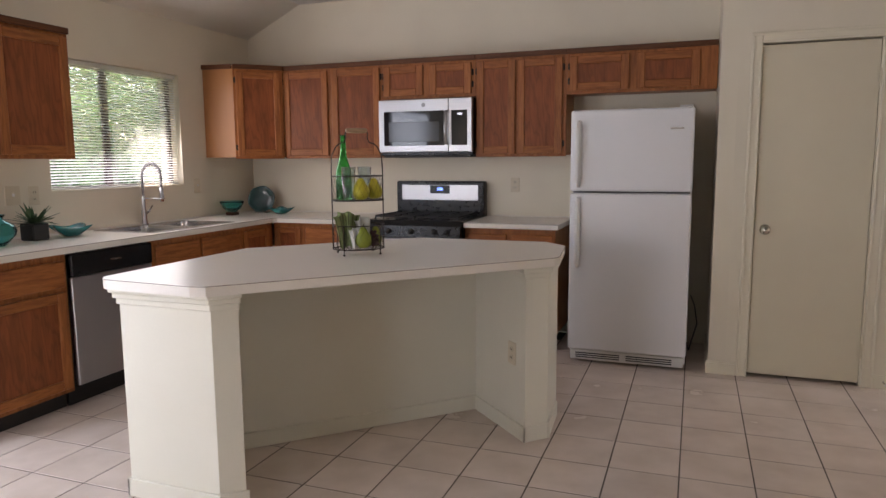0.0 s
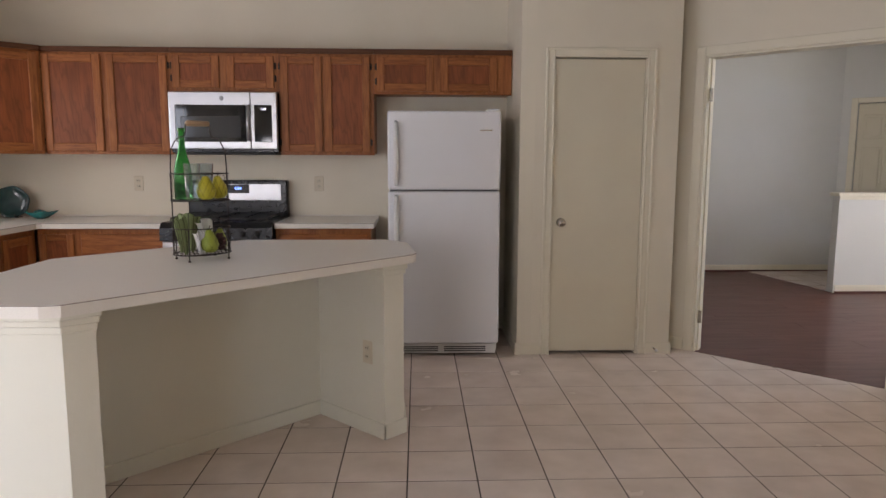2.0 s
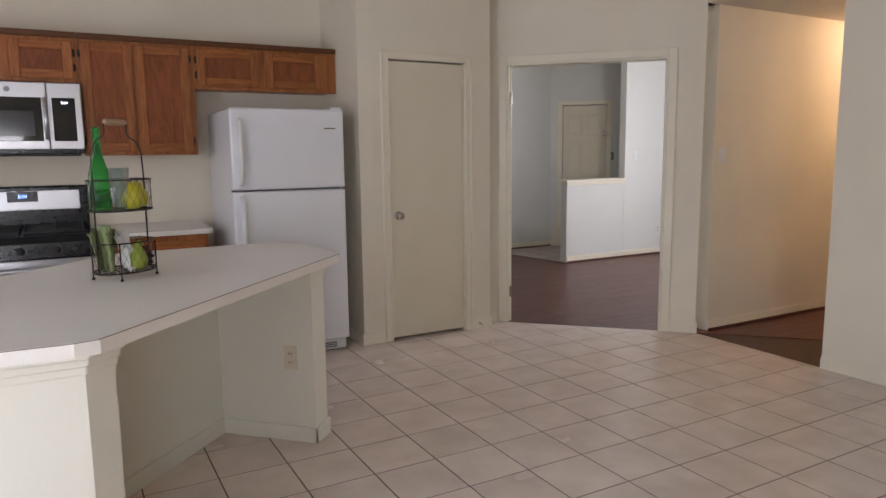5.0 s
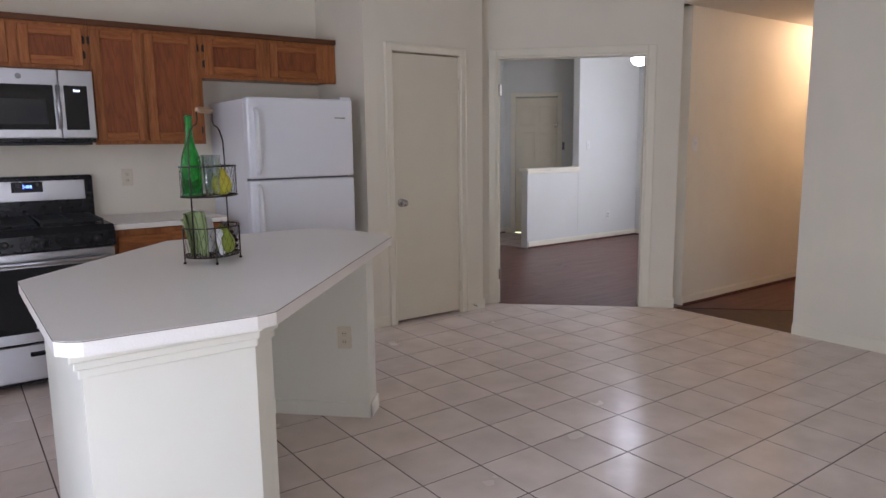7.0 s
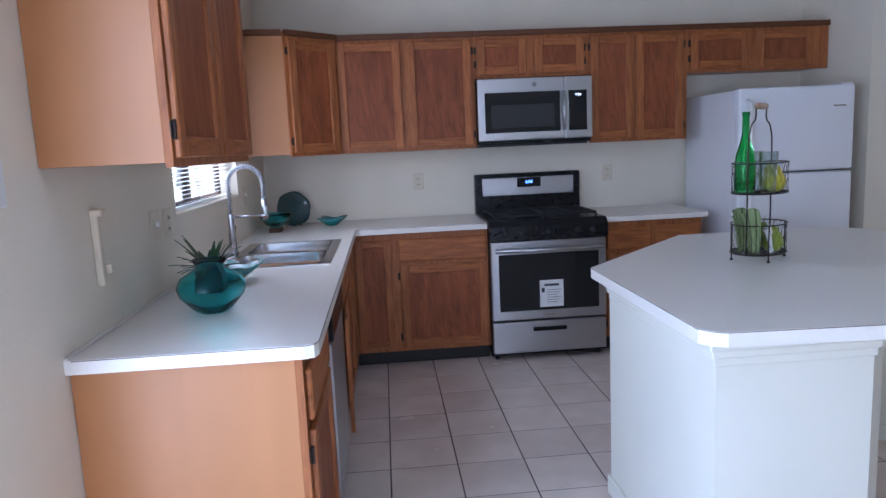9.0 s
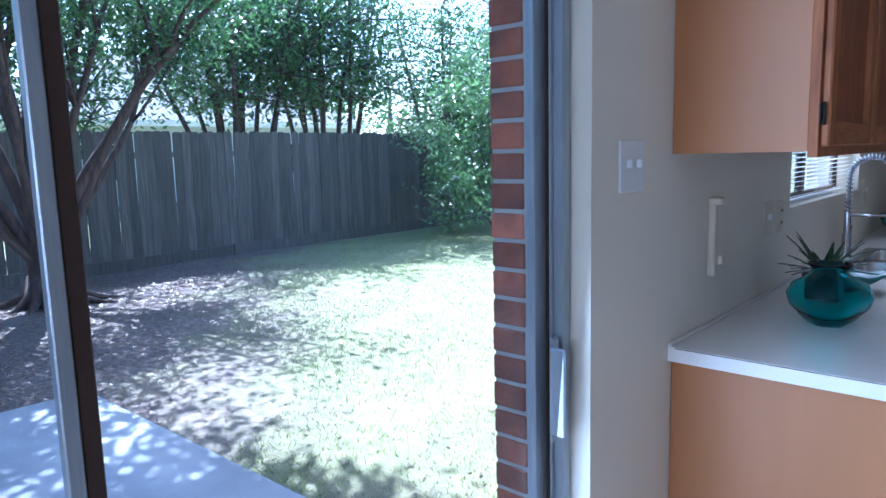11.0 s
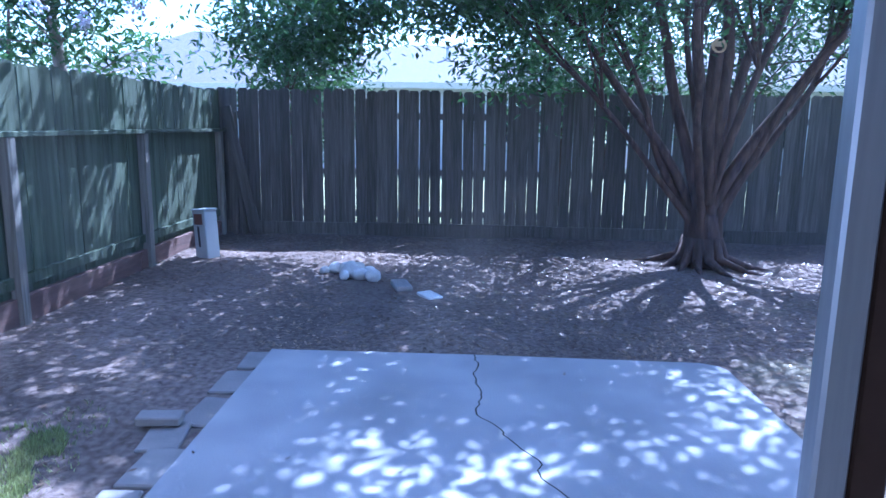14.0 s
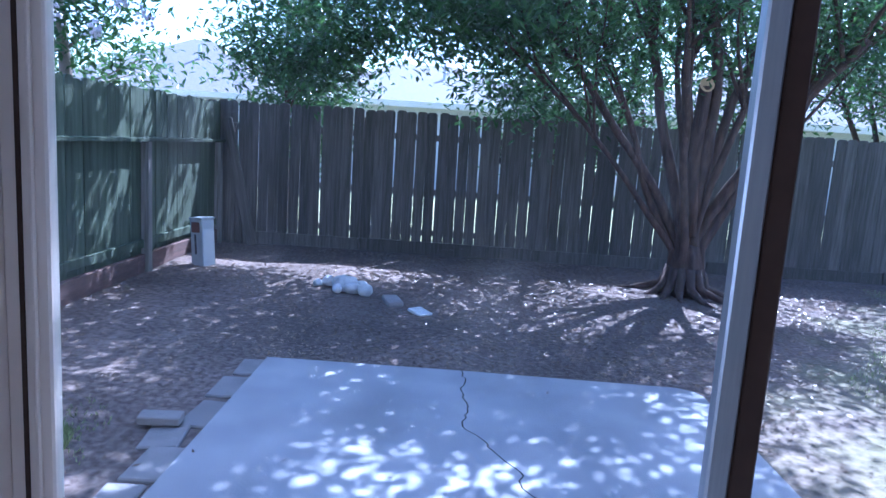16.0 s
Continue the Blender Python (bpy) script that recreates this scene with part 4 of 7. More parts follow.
def stove():
    s = empty("gas_range", (1.472, -0.005, 0), "freestanding gas range in stainless steel and black enamel", "stove")
    W = 0.758
    part("body", box(0.002, W, -0.62, -0.01, 0.03, 0.895, 0.003), M['black'], s)
    part("cooktop", box(0.0, W + 0.002, -0.655, -0.06, 0.895, 0.922, 0.006, segments=2), M['black'], s)
    cp = bmesh.new()
    prof = [(-0.655, 0.918), (-0.690, 0.885), (-0.695, 0.80), (-0.655, 0.795)]
    a = [cp.verts.new((0.0, y, z)) for y, z in prof]
    b = [cp.verts.new((W + 0.002, y, z)) for y, z in prof]
    cp.faces.new(a), cp.faces.new(b[::-1])
    for i in range(4):
        cp.faces.new((a[i], a[(i + 1) % 4], b[(i + 1) % 4], b[i]))
    part("control_panel", cp, M['black'], s)
    for x in (0.10, 0.20, 0.38, 0.56, 0.66):
        k = part("knob", lathe([(0, 0), (0.021, 0), (0.021, 0.008), (0.015, 0.026), (0, 0.027)], 16), M['black_rough'], s, smooth=True)
        k.matrix_basis = pose(x, -0.6925, 0.845, 90)
    # grates
    for x0, x1 in ((0.05, 0.365), (0.395, 0.71)):
        bm = None
        for x in (x0, (x0 + x1) / 2, x1):
            bm = box(x - 0.006, x + 0.006, -0.60, -0.10, 0.940, 0.952, 0.002, bm)
        for y in (-0.60, -0.475, -0.35, -0.225, -0.10):
            box(x0, x1, y - 0.006, y + 0.006, 0.938, 0.950, 0.002, bm)
        for x in (x0, x1):
            for y in (-0.60, -0.10):
                box(x - 0.006, x + 0.006, y - 0.006, y + 0.006, 0.922, 0.94, 0, bm)
        part("grate", bm, M['black_rough'], s)
        for y in (-0.475, -0.225):
            part("burner", lathe([(0, 0), (0.05, 0), (0.05, 0.008), (0.034, 0.010), (0.034, 0.016), (0, 0.017)], 20, centre=((x0 + x1) / 2, y, 0.921)), M['black_rough'], s, smooth=True)
    # back guard
    bg = box(0.0, W, -0.085, 0.0, 0.895, 1.195, 0.012, segments=2)
    part("back_guard", bg, M['black'], s)
    part("guard_face", box(0.05, W - 0.05, -0.090, -0.084, 1.04, 1.165, 0.003), M['steel'], s, "brushed stainless strip")
    part("clock_panel", box(0.30, 0.47, -0.094, -0.0895, 1.095, 1.160, 0.002), M['black'], s)
    text(s, "clock_digits", "5:04", 0.030, (0.385, -0.0946, 1.13), 90, 0, M['display'])
    # oven door
    part("oven_door", box(0.006, W - 0.004, -0.665, -0.621, 0.275, 0.790, 0.006, segments=2), M['steel'], s)
    part("oven_window", box(0.055, W - 0.053, -0.669, -0.664, 0.335, 0.705, 0.003), M['dark_glass'], s)
    hd = tube([(0.03, -0.715, 0.735), (W - 0.03, -0.715, 0.735)], 0.014, 12)
    part("oven_handle", hd, M['steel'], s, "satin steel bar handle", smooth=True)
    for x in (0.05, W - 0.05):
        part("handle_mount", box(x - 0.013, x + 0.013, -0.712, -0.66, 0.725, 0.747, 0.004), M['steel'], s)
    part("badge", box(W / 2 - 0.035, W / 2 + 0.035, -0.6665, -0.6645, 0.300, 0.308), M['nickel'], s)
    part("drawer", box(0.006, W - 0.004, -0.660, -0.621, 0.055, 0.262, 0.006, segments=2), M['steel'], s)
    part("drawer_handle", box(0.27, 0.49, -0.664, -0.659, 0.195, 0.222, 0.004, box(0.28, 0.48, -0.672, -0.660, 0.214, 0.222, 0.003)), M['black'], s)
    for x in (0.04, W - 0.04):
        for y in (-0.58, -0.06):
            part("foot", tube([(x, y, 0), (x, y, 0.032)], 0.016, 10), M['black_rough'], s)
    lab = empty("oven_label_sheet", (1.472 + 0.315, -0.6752, 0.355), "white printed label sheet stuck to the oven window", "label")
    part("sheet", box(0, 0.155, -0.0005, 0, 0, 0.175), M['paper'], lab)
    part("heading_bar", box(0.03, 0.125, -0.001, -0.0005, 0.135, 0.150), M['ink'], lab)
    part("logo_patch", box(0.012, 0.032, -0.001, -0.0005, 0.095, 0.125), M['ink'], lab)
    for k in range(6):
        part("text_line", box(0.045, 0.140 - 0.012 * (k % 3), -0.001, -0.0005, 0.108 - k * 0.016, 0.112 - k * 0.016), M['grey_plastic'], lab)


stove()


def microwave():
    s = empty("microwave", (1.468, 0, 1.40), "over-the-range stainless microwave with black glass door", "microwave")
    W, Hh = 0.760, 0.425
    part("case", box(0.002, W, -0.37, -0.002, 0.0, Hh, 0.003), M['black'], s)
    part("door", box(0.0, 0.575, -0.405, -0.371, 0.025, Hh, 0.006, segments=2), M['steel'], s, "stainless door frame")
    part("control_frame", box(0.577, W + 0.002, -0.405, -0.371, 0.025, Hh, 0.006, segments=2), M['steel'], s)
    part("door_glass", box(0.045, 0.545, -0.409, -0.404, 0.075, 0.335, 0.003), M['dark_glass'], s)
    part("door_window", box(0.085, 0.505, -0.4105, -0.4089, 0.105, 0.255, 0.002), M['window_mesh'], s)
    part("handle", tube([(0.565, -0.442, 0.085), (0.565, -0.447, 0.20), (0.565, -0.442, 0.33)], 0.013, 10), M['steel'], s, smooth=True)
    for z in (0.09, 0.325):
        part("handle_mount", box(0.556, 0.574, -0.44, -0.404, z - 0.01, z + 0.01, 0.003), M['steel'], s)
    part("keypad", box(0.60, 0.725, -0.409, -0.404, 0.075, 0.335, 0.003), M['dark_glass'], s)
    text(s, "clock_digits", "5:04", 0.022, (0.668, -0.4094, 0.305), 90, 0, M['display_white'])
    part("badge", lathe([(0, 0), (0.016, 0), (0.016, 0.002), (0, 0.002)], 24), M['grey_plastic'], s).matrix_basis = pose(0.375, -0.405, 0.38, 90)
    part("vent_base", box(0.02, W - 0.02, -0.36, -0.02, -0.014, 0.0, 0.002), M['black_rough'], s)


microwave()


def fridge():
    s = empty("refrigerator", (3.03, 0, 0), "white top-freezer refrigerator with textured doors", "refrigerator")
    W = 0.755
    part("cabinet", box(0.005, W - 0.005, -0.72, -0.05, 0.03, 1.668, 0.006, segments=2), M['white_enamel'], s)
    part("freezer_door", box(0.0, W, -0.80, -0.727, 1.155, 1.675, 0.014, segments=3), M['white_enamel'], s)
    part("fridge_door", box(0.0, W, -0.80, -0.727, 0.095, 1.143, 0.014, segments=3), M['white_enamel'], s)
    part("gasket", box(0.012, W - 0.012, -0.728, -0.719, 0.10, 1.665), M['grey_plastic'], s)
    part("grille", box(0.015, W - 0.015, -0.765, -0.70, 0.018, 0.085, 0.004), M['white_plastic'], s)
    for k in range(2):
        bm = None
        for j in range(3):
            x0 = 0.05 + k * 0.33
            bm = box(x0, x0 + 0.29, -0.7675, -0.7645, 0.033 + j * 0.014, 0.040 + j * 0.014, 0, bm)
        part("grille_slot", bm, M['black_rough'], s)
    for z0, z1 in ((1.19, 1.60), (0.66, 1.11)):
        pts = [(0.055, -0.80, z0), (0.055, -0.842, z0 + 0.03), (0.055, -0.848, (z0 + z1) / 2), (0.055, -0.842, z1 - 0.03), (0.055, -0.80, z1)]
        part("handle", tube(pts, 0.014, 10), M['white_plastic'], s, smooth=True)
        part("handle_fin", box(0.046, 0.072, -0.835, -0.80, z0 + 0.02, z1 - 0.02, 0.005), M['white_plastic'], s)
    part("badge", box(W - 0.14, W - 0.06, -0.802, -0.80, 1.545, 1.553), M['nickel'], s)
    part("hinge_cover", box(W - 0.09, W - 0.01, -0.79, -0.68, 1.675, 1.69, 0.004), M['white_plastic'], s)
    for x in (0.06, W - 0.06):
        part("foot", box(x - 0.02, x + 0.02, -0.70, -0.66, 0, 0.03), M['grey_plastic'], s)
    c = obj("power_cord", tube([(3.80, -0.02, 0.36), (3.83, -0.10, 0.30), (3.85, -0.16, 0.18), (3.82, -0.22, 0.08), (3.80, -0.25, 0.006), (3.79, -0.12, 0.006)], 0.004, 6), M['black_rough'], "thin dark appliance cord hanging beside the refrigerator", "power cord", smooth=True)


fridge()


# ---- island ----
def island():
    s = empty("kitchen_island", (0, 0, 0), "cream-painted angular kitchen island with off-white laminate top", "kitchen island")
    top = [(1.614, -2.345), (1.614, -3.262), (1.640, -3.296), (1.67, -3.312), (2.09, -3.335), (2.150, -3.320), (3.208, -2.215), (3.222, -2.16), (3.175, -1.76), (3.05, -1.62), (2.29, -1.62)]
    part("top", prism(top, 0.874, 0.914), M['counter'], s, "off-white laminate top")
    ln = [(x, y, 0.9118) for x, y in top]
    cen = Vector((2.4, -2.4, 0.9118))
    part("edge_line", tube([Vector(p) + (Vector(p) - cen).normalized() * 0.0004 for p in ln], 0.0012, 5, closed=True), M['seam'], s)
    cream = M['island_paint']
    # end wing with a mitred nose, long inner panel, far wing with its post, closed back
    body = [(1.67, -2.40), (1.67, -3.25), (2.11, -3.25), (2.185, -3.185), (2.105, -3.105), (1.765, -2.775), (2.71, -1.835),
            (3.07, -2.195), (3.16, -2.105), (3.14, -1.77), (3.02, -1.655), (2.30, -1.655)]
    part("body", prism(body, 0.0, 0.874), cream, s)
    # mouldings under the top at the two noses
    for k, (grow, z0, z1) in enumerate(((0.010, 0.805, 0.830), (0.020, 0.830, 0.852), (0.030, 0.852, 0.8735))):
        g = grow
        p = [(1.67 - g, -2.42), (1.67 - g, -3.25 - g), (2.11 + g * 0.4, -3.25 - g), (2.185 + g, -3.185 - g * 0.3), (2.105 + g * 0.7, -3.105 + g * 0.7), (1.80, -2.9)]
        part("moulding", prism(p, z0, z1, 0.003), cream, s)
        q = [(2.98, -2.105 - 0.0), (3.07 - g * 0.3, -2.195 - g), (3.16 + g, -2.105 - g * 0.3), (3.14 + g, -1.77), (2.9, -1.80)]
        part("moulding", prism(q, z0, z1, 0.003), cream, s)
    # base boards
    def skirt(pts, name="baseboard"):
        for a, b in zip(pts, pts[1:]):
            a2, b2 = Vector((*a, 0)), Vector((*b, 0))
            d = (b2 - a2)
            nrm = Vector((d.y, -d.x, 0)).normalized() * 0.012
            u = d.normalized() * 0.012
            bm = prism([(a2 - u)[:2], (b2 + u)[:2], (b2 + u + nrm)[:2], (a2 - u + nrm)[:2]], 0.0, 0.078, 0.003)
            part(name, bm, cream, s)
    skirt([(1.67, -2.40), (1.67, -3.25), (2.11, -3.25), (2.185, -3.185)])
    skirt([(1.765, -2.775), (2.71, -1.835), (3.07, -2.195), (3.16, -2.105), (3.14, -1.80)])
    return s


M['island_paint'] = mat("island_paint", (0.69, 0.66, 0.56), 0.42, mix=(0.66, 0.63, 0.53), scale=3, amount=0.6, bump=0.06, bump_scale=60, big=0.02)
island()
# ---- patio door ----
def patio_door():
    f = empty("window_1", (0, 0, 0))
    f["kind"] = "structure"
    f.name = "patio_door_frame"
    Y0, Y1, Z1 = -5.178, -3.565, 2.055
    # fixed frame
    part("jamb", box(-0.135, -0.005, Y0, Y0 + 0.022, 0, Z1, 0.002), M['vinyl'], f)
    part("jamb_lip", box(-0.075, -0.055, Y0 + 0.022, Y0 + 0.034, 0, Z1, 0.002), M['vinyl'], f)
    part("jamb", box(-0.135, -0.045, Y1 - 0.030, Y1, 0, Z1, 0.002), M['alu'], f)
    for x in (-0.118, -0.098, -0.070):
        part("jamb_rib", box(x - 0.003, x + 0.003, Y1 - 0.040, Y1 - 0.030, 0.026, Z1 - 0.032, 0.001), M['alu'], f)
    part("jamb_seal", box(-0.084, -0.078, Y1 - 0.036, Y1 - 0.030, 0.026, Z1 - 0.032), M['weather'], f)
    part("jamb_seal", box(-0.0560, -0.0530, Y0 + 0.0345, Y0 + 0.038, 0, Z1), M['weather'], f)
    # thin strip in the dark seal colour stands in for a groove's shade
    part("groove_shade", box(-0.1040, -0.1025, Y0 + 0.036, Y0 + 0.040, 0.03, Z1 - 0.04), M['weather'], f)
    part("frame_bead", box(-0.1040, -0.0995, Y0 + 0.048, Y0 + 0.052, 0.03, Z1 - 0.04, 0.001), M['vinyl'], f)
    part("head", box(-0.135, -0.03, Y0, Y1, Z1 - 0.03, Z1, 0.002), M['alu'], f)
    part("track", box(-0.150, -0.02, Y0, Y1, 0.0, 0.025, 0.002), M['alu'], f)
    for nm, x, a, b, label in (("sliding_panel", -0.092, -4.549, Y1 - 0.03, "sliding glass door panel in aluminium"), ("fixed_panel", -0.112, Y0 + 0.022, -4.512, "fixed glass door panel in aluminium")):
        p = new(nm)
        p.parent = f
        tagged(p, label)
        for q, r in ((a, a + (0.019 if x > -0.1 else 0.040)), (b - (0.045 if x > -0.1 else 0.018), b)):
            part("stile", box(x - 0.008, x + 0.008, q, r, 0.026, Z1 - 0.031, 0.002), M['vinyl'] if q < Y0 + 0.1 else M['alu'], p)
        for q, r in ((0.026, 0.10), (Z1 - 0.085, Z1 - 0.031)):
            part("rail", box(x - 0.010, x + 0.010, a + 0.045, b - 0.045, q, r, 0.002), M['alu'], p)
        g = part("pane", box(x - 0.003, x + 0.003, a + 0.015, b - 0.030, 0.10, Z1 - 0.085), M['pane'], p)
        g.visible_shadow = False
    part("seal", box(-0.101, -0.086, -4.5295, -4.5085, 0.026, Z1 - 0.04, 0.002), M['weather'], f)
    h = new("latch")
    h.parent = f
    part("handle_plate", box(-0.060, -0.050, -3.628, -3.600, 0.80, 1.03, 0.004), M['alu'], h)
    part("grip", box(-0.058, -0.018, -3.632, -3.622, 0.82, 1.01, 0.004), M['alu'], h)
    part("strike", box(-0.055, -0.044, -3.598, -3.590, 0.84, 0.98, 0.002), M['black_rough'], h)


patio_door()


def kitchen_window():
    f = empty("window_2", (0, 0, 0))
    f["kind"] = "structure"
    f.name = "kitchen_window_frame"
    y0, y1, z0, z1 = -2.11, -0.92, 1.18, 2.03
    for a, b, c, d in ((y0, y0 + 0.03, z0, z1), (y1 - 0.03, y1, z0, z1), (y0 + 0.03, y1 - 0.03, z0, z0 + 0.03), (y0 + 0.03, y1 - 0.03, z1 - 0.03, z1), (-1.575, -1.525, z0 + 0.03, z1 - 0.03)):
        part("frame_bar", box(-0.125, -0.095, a, b, c, d, 0.002), M['weather'], f)
    for a, b in ((y0 + 0.03, -1.575), (-1.525, y1 - 0.03)):
        g = part("pane", box(-0.113, -0.108, a, b, z0 + 0.03, z1 - 0.03), M['veiled_pane'], f)
        g.visible_shadow = False
    part("window_sill", box(-0.092, 0.004, y0 + 0.001, y1 - 0.001, z0, z0 + 0.008, 0.002), M['trim'], f)
    bl = empty("window_blind", (-0.045, 0, 0), "white horizontal slat blind, lowered and open", "blind")
    part("headrail", box(-0.022, 0.022, y0 + 0.008, y1 - 0.008, z1 - 0.034, z1 - 0.002, 0.003), M['blind'], bl)
    sl = mesh("slat", box(-0.0125, 0.0125, y0 + 0.012, y1 - 0.012, -0.0006, 0.0006), M['blind'])
    n = 42
    for k in range(n):
        o = new("slat", sl)
        o.parent = bl
        o.matrix_basis = pose(0, 0, z0 + 0.03 + k * (z1 - z0 - 0.075) / (n - 1), 0, -14, 0)
    part("bottom_rail", box(-0.012, 0.012, y0 + 0.012, y1 - 0.012, z0 + 0.010, z0 + 0.022, 0.002), M['blind'], bl)
    for y in (y0 + 0.15, -1.54, y1 - 0.15):
        part("ladder_cord", tube([(0.0, y, z0 + 0.02), (0.0, y, z1 - 0.03)], 0.0009, 4), M['white_plastic'], bl)


kitchen_window()
# breakfast and living windows, behind the walk, close their openings
for nm, m_, w, h in (("window_3", pose(1.0, -8.34, 1.125, 90, 0, 0), 1.2, 1.25), ("window_4", pose(9.82, -0.52, 1.35, 90, 0, 90), 1.5, 1.5)):
    o = obj(nm, box(-w / 2, w / 2, -h / 2, h / 2, -0.003, 0.003), M['pane'], kind="structure")
    o.matrix_world = m_
    o.visible_shadow = False


# brick veneer outside, with the reveal beside the patio door
obj("brick_backing", box(-0.24, -0.151, -12, -5.20, -0.3, 2.7, bm=box(-0.256, -0.151, -3.549, -2.16, -0.3, 2.7, bm=box(-0.24, -0.151, -0.88, 4.6, -0.3, 2.7, bm=box(-0.24, -0.151, -5.20, -3.535, 2.10, 2.7, bm=box(-0.24, -0.151, -2.2, -0.88, -0.3, 1.15, bm=box(-0.24, -0.151, -2.2, -0.88, 2.06, 2.7)))))), M['mortar'], kind="structure")
obj("eave", box(-0.85, 6.6, -12, 4.6, 2.70, 2.85), M['siding'], kind="structure")

# ---- things on the counters ----
def teal_vase():
    v = empty("glass_vase", (0.262, -2.70, 0.9145), "rounded ribbed teal glass vase", "vase")
    prof = [(0, 0.002), (0.045, 0.0), (0.060, 0.012), (0.098, 0.055), (0.106, 0.085), (0.092, 0.115), (0.050, 0.140), (0.042, 0.152), (0.055, 0.172), (0.051, 0.172), (0.038, 0.152), (0.046, 0.138), (0.088, 0.112), (0.101, 0.085), (0.093, 0.057), (0.056, 0.016), (0, 0.010)]
    part("body", lathe(prof, 72, wobble=0.030), M['teal_glass'], v, smooth=True)


teal_vase()


def teal_dish(place, size, turn, material, label):
    """A square shallow dish whose corners rise to points."""
    d = empty("pointed_dish", place, label, "bowl", turn=turn)
    bm = bmesh.new()
    n, rings = 32, []
    for r, z in ((0.0, 0.0), (0.30, 0.0), (0.45, 0.02), (0.75, 0.22), (1.0, 0.42), (0.97, 0.44), (0.72, 0.26), (0.42, 0.06), (0.0, 0.05)):
        if r == 0:
            rings.append([bm.verts.new((0, 0, z * size))])
            continue
        row = []
        for k in range(n):
            a = k * math.tau / n
            corner = abs(math.cos(2 * a)) ** 3
            rr = size * r * (0.78 + 0.34 * corner * r)
            row.append(bm.verts.new((rr * math.cos(a), rr * math.sin(a), size * (z + 0.14 * corner * r ** 3))))
        rings.append(row)
    for p, q in zip(rings, rings[1:]):
        for k in range(n):
            j = (k + 1) % n
            if len(p) == 1:
                bm.faces.new((p[0], q[k], q[j]))
            elif len(q) == 1:
                bm.faces.new((p[k], p[j], q[0]))
            else:
                bm.faces.new((p[k], p[j], q[j], q[k]))
    part("body", bm, material, d, smooth=True)
    return d


teal_dish((0.20, -2.17, 0.915), 0.125, 20, M['teal_glaze'], "shallow teal glazed dish with raised pointed corners, beside the plant")
teal_dish((0.47, -0.28, 0.915), 0.105, 35, M['teal_glaze'], "small teal dish with pointed corners near the stove")


def succulent():
    p = empty("potted_succulent", (0.185, -2.40, 0.9145), "spiky green succulent in a dark square pot", "potted plant")
    part("pot", prism([(-0.055, -0.055), (0.055, -0.055), (0.055, 0.055), (-0.055, 0.055)], 0, 0.10, 0.008), M['pot_dark'], p)
    rnd = random.Random(4)
    for k in range(46):
        a = rnd.uniform(0, math.tau)
        lean = rnd.uniform(0.45, 1.42)
        L = rnd.uniform(0.10, 0.17)
        bm = bmesh.new()
        rows = []
        for i in range(6):
            u = i / 5
            r = L * u * math.sin(lean) + 0.01
            z = 0.09 + L * u * math.cos(lean) - 0.03 * u * u * math.sin(lean)
            w = 0.014 * (1 - u ** 1.6) + 0.0008
            rows.append([bm.verts.new((r * math.cos(a) - s * w * math.sin(a), r * math.sin(a) + s * w * math.cos(a), z + (0.003 if s else 0))) for s in (-1, 0, 1)])
        for q, t in zip(rows, rows[1:]):
            for i in range(2):
                bm.faces.new((q[i], q[i + 1], t[i + 1], t[i]))
        part("leaf", bm, M['leaf_dark'], p, smooth=True)


succulent()


def footed_bowl():
    b = empty("footed_bowl", (0.13, -0.50, 0.9145), "teal glass bowl on a dark wooden foot", "bowl")
    part("foot", box(-0.04, 0.04, -0.04, 0.04, 0, 0.028, 0.004), M['wood_base'], b)
    part("bowl", lathe([(0, 0.029), (0.035, 0.029), (0.075, 0.06), (0.098, 0.105), (0.10, 0.118), (0.095, 0.118), (0.088, 0.10), (0.06, 0.062), (0, 0.045)], 32), M['teal_glass'], b, smooth=True)
    part("collar", lathe([(0.030, 0.026), (0.034, 0.026), (0.034, 0.032), (0.030, 0.032)], 24), M['teal_glaze'], b, smooth=True)


footed_bowl()


def standing_plate():
    p = empty("scalloped_plate", (0.20, -0.17, 0.9145), "dark teal scalloped plate leaning against the wall", "plate")
    o = part("plate", lathe([(0, 0), (0.06, 0), (0.105, 0.014), (0.118, 0.024), (0.116, 0.028), (0.10, 0.019), (0.06, 0.006), (0, 0.006)], 72, wobble=0.022), M['dark_glaze'], p, smooth=True)
    o.matrix_basis = pose(0, 0, 0.114, 78, 0, 25)
    part("easel", tube([(-0.05, 0.04, 0.0), (-0.045, -0.045, 0.004), (-0.045, -0.055, 0.03)], 0.003, 6, tube([(0.05, 0.04, 0.0), (0.045, -0.045, 0.004), (0.045, -0.055, 0.03)], 0.003, 6, tube([(-0.05, 0.04, 0.002), (0.05, 0.04, 0.002)], 0.003, 6))), M['wire'], p)


standing_plate()


# ---- wire caddy on the island ----
CX, CY, CZ = 2.282, -2.365, 0.914
CAD_TURN = 41


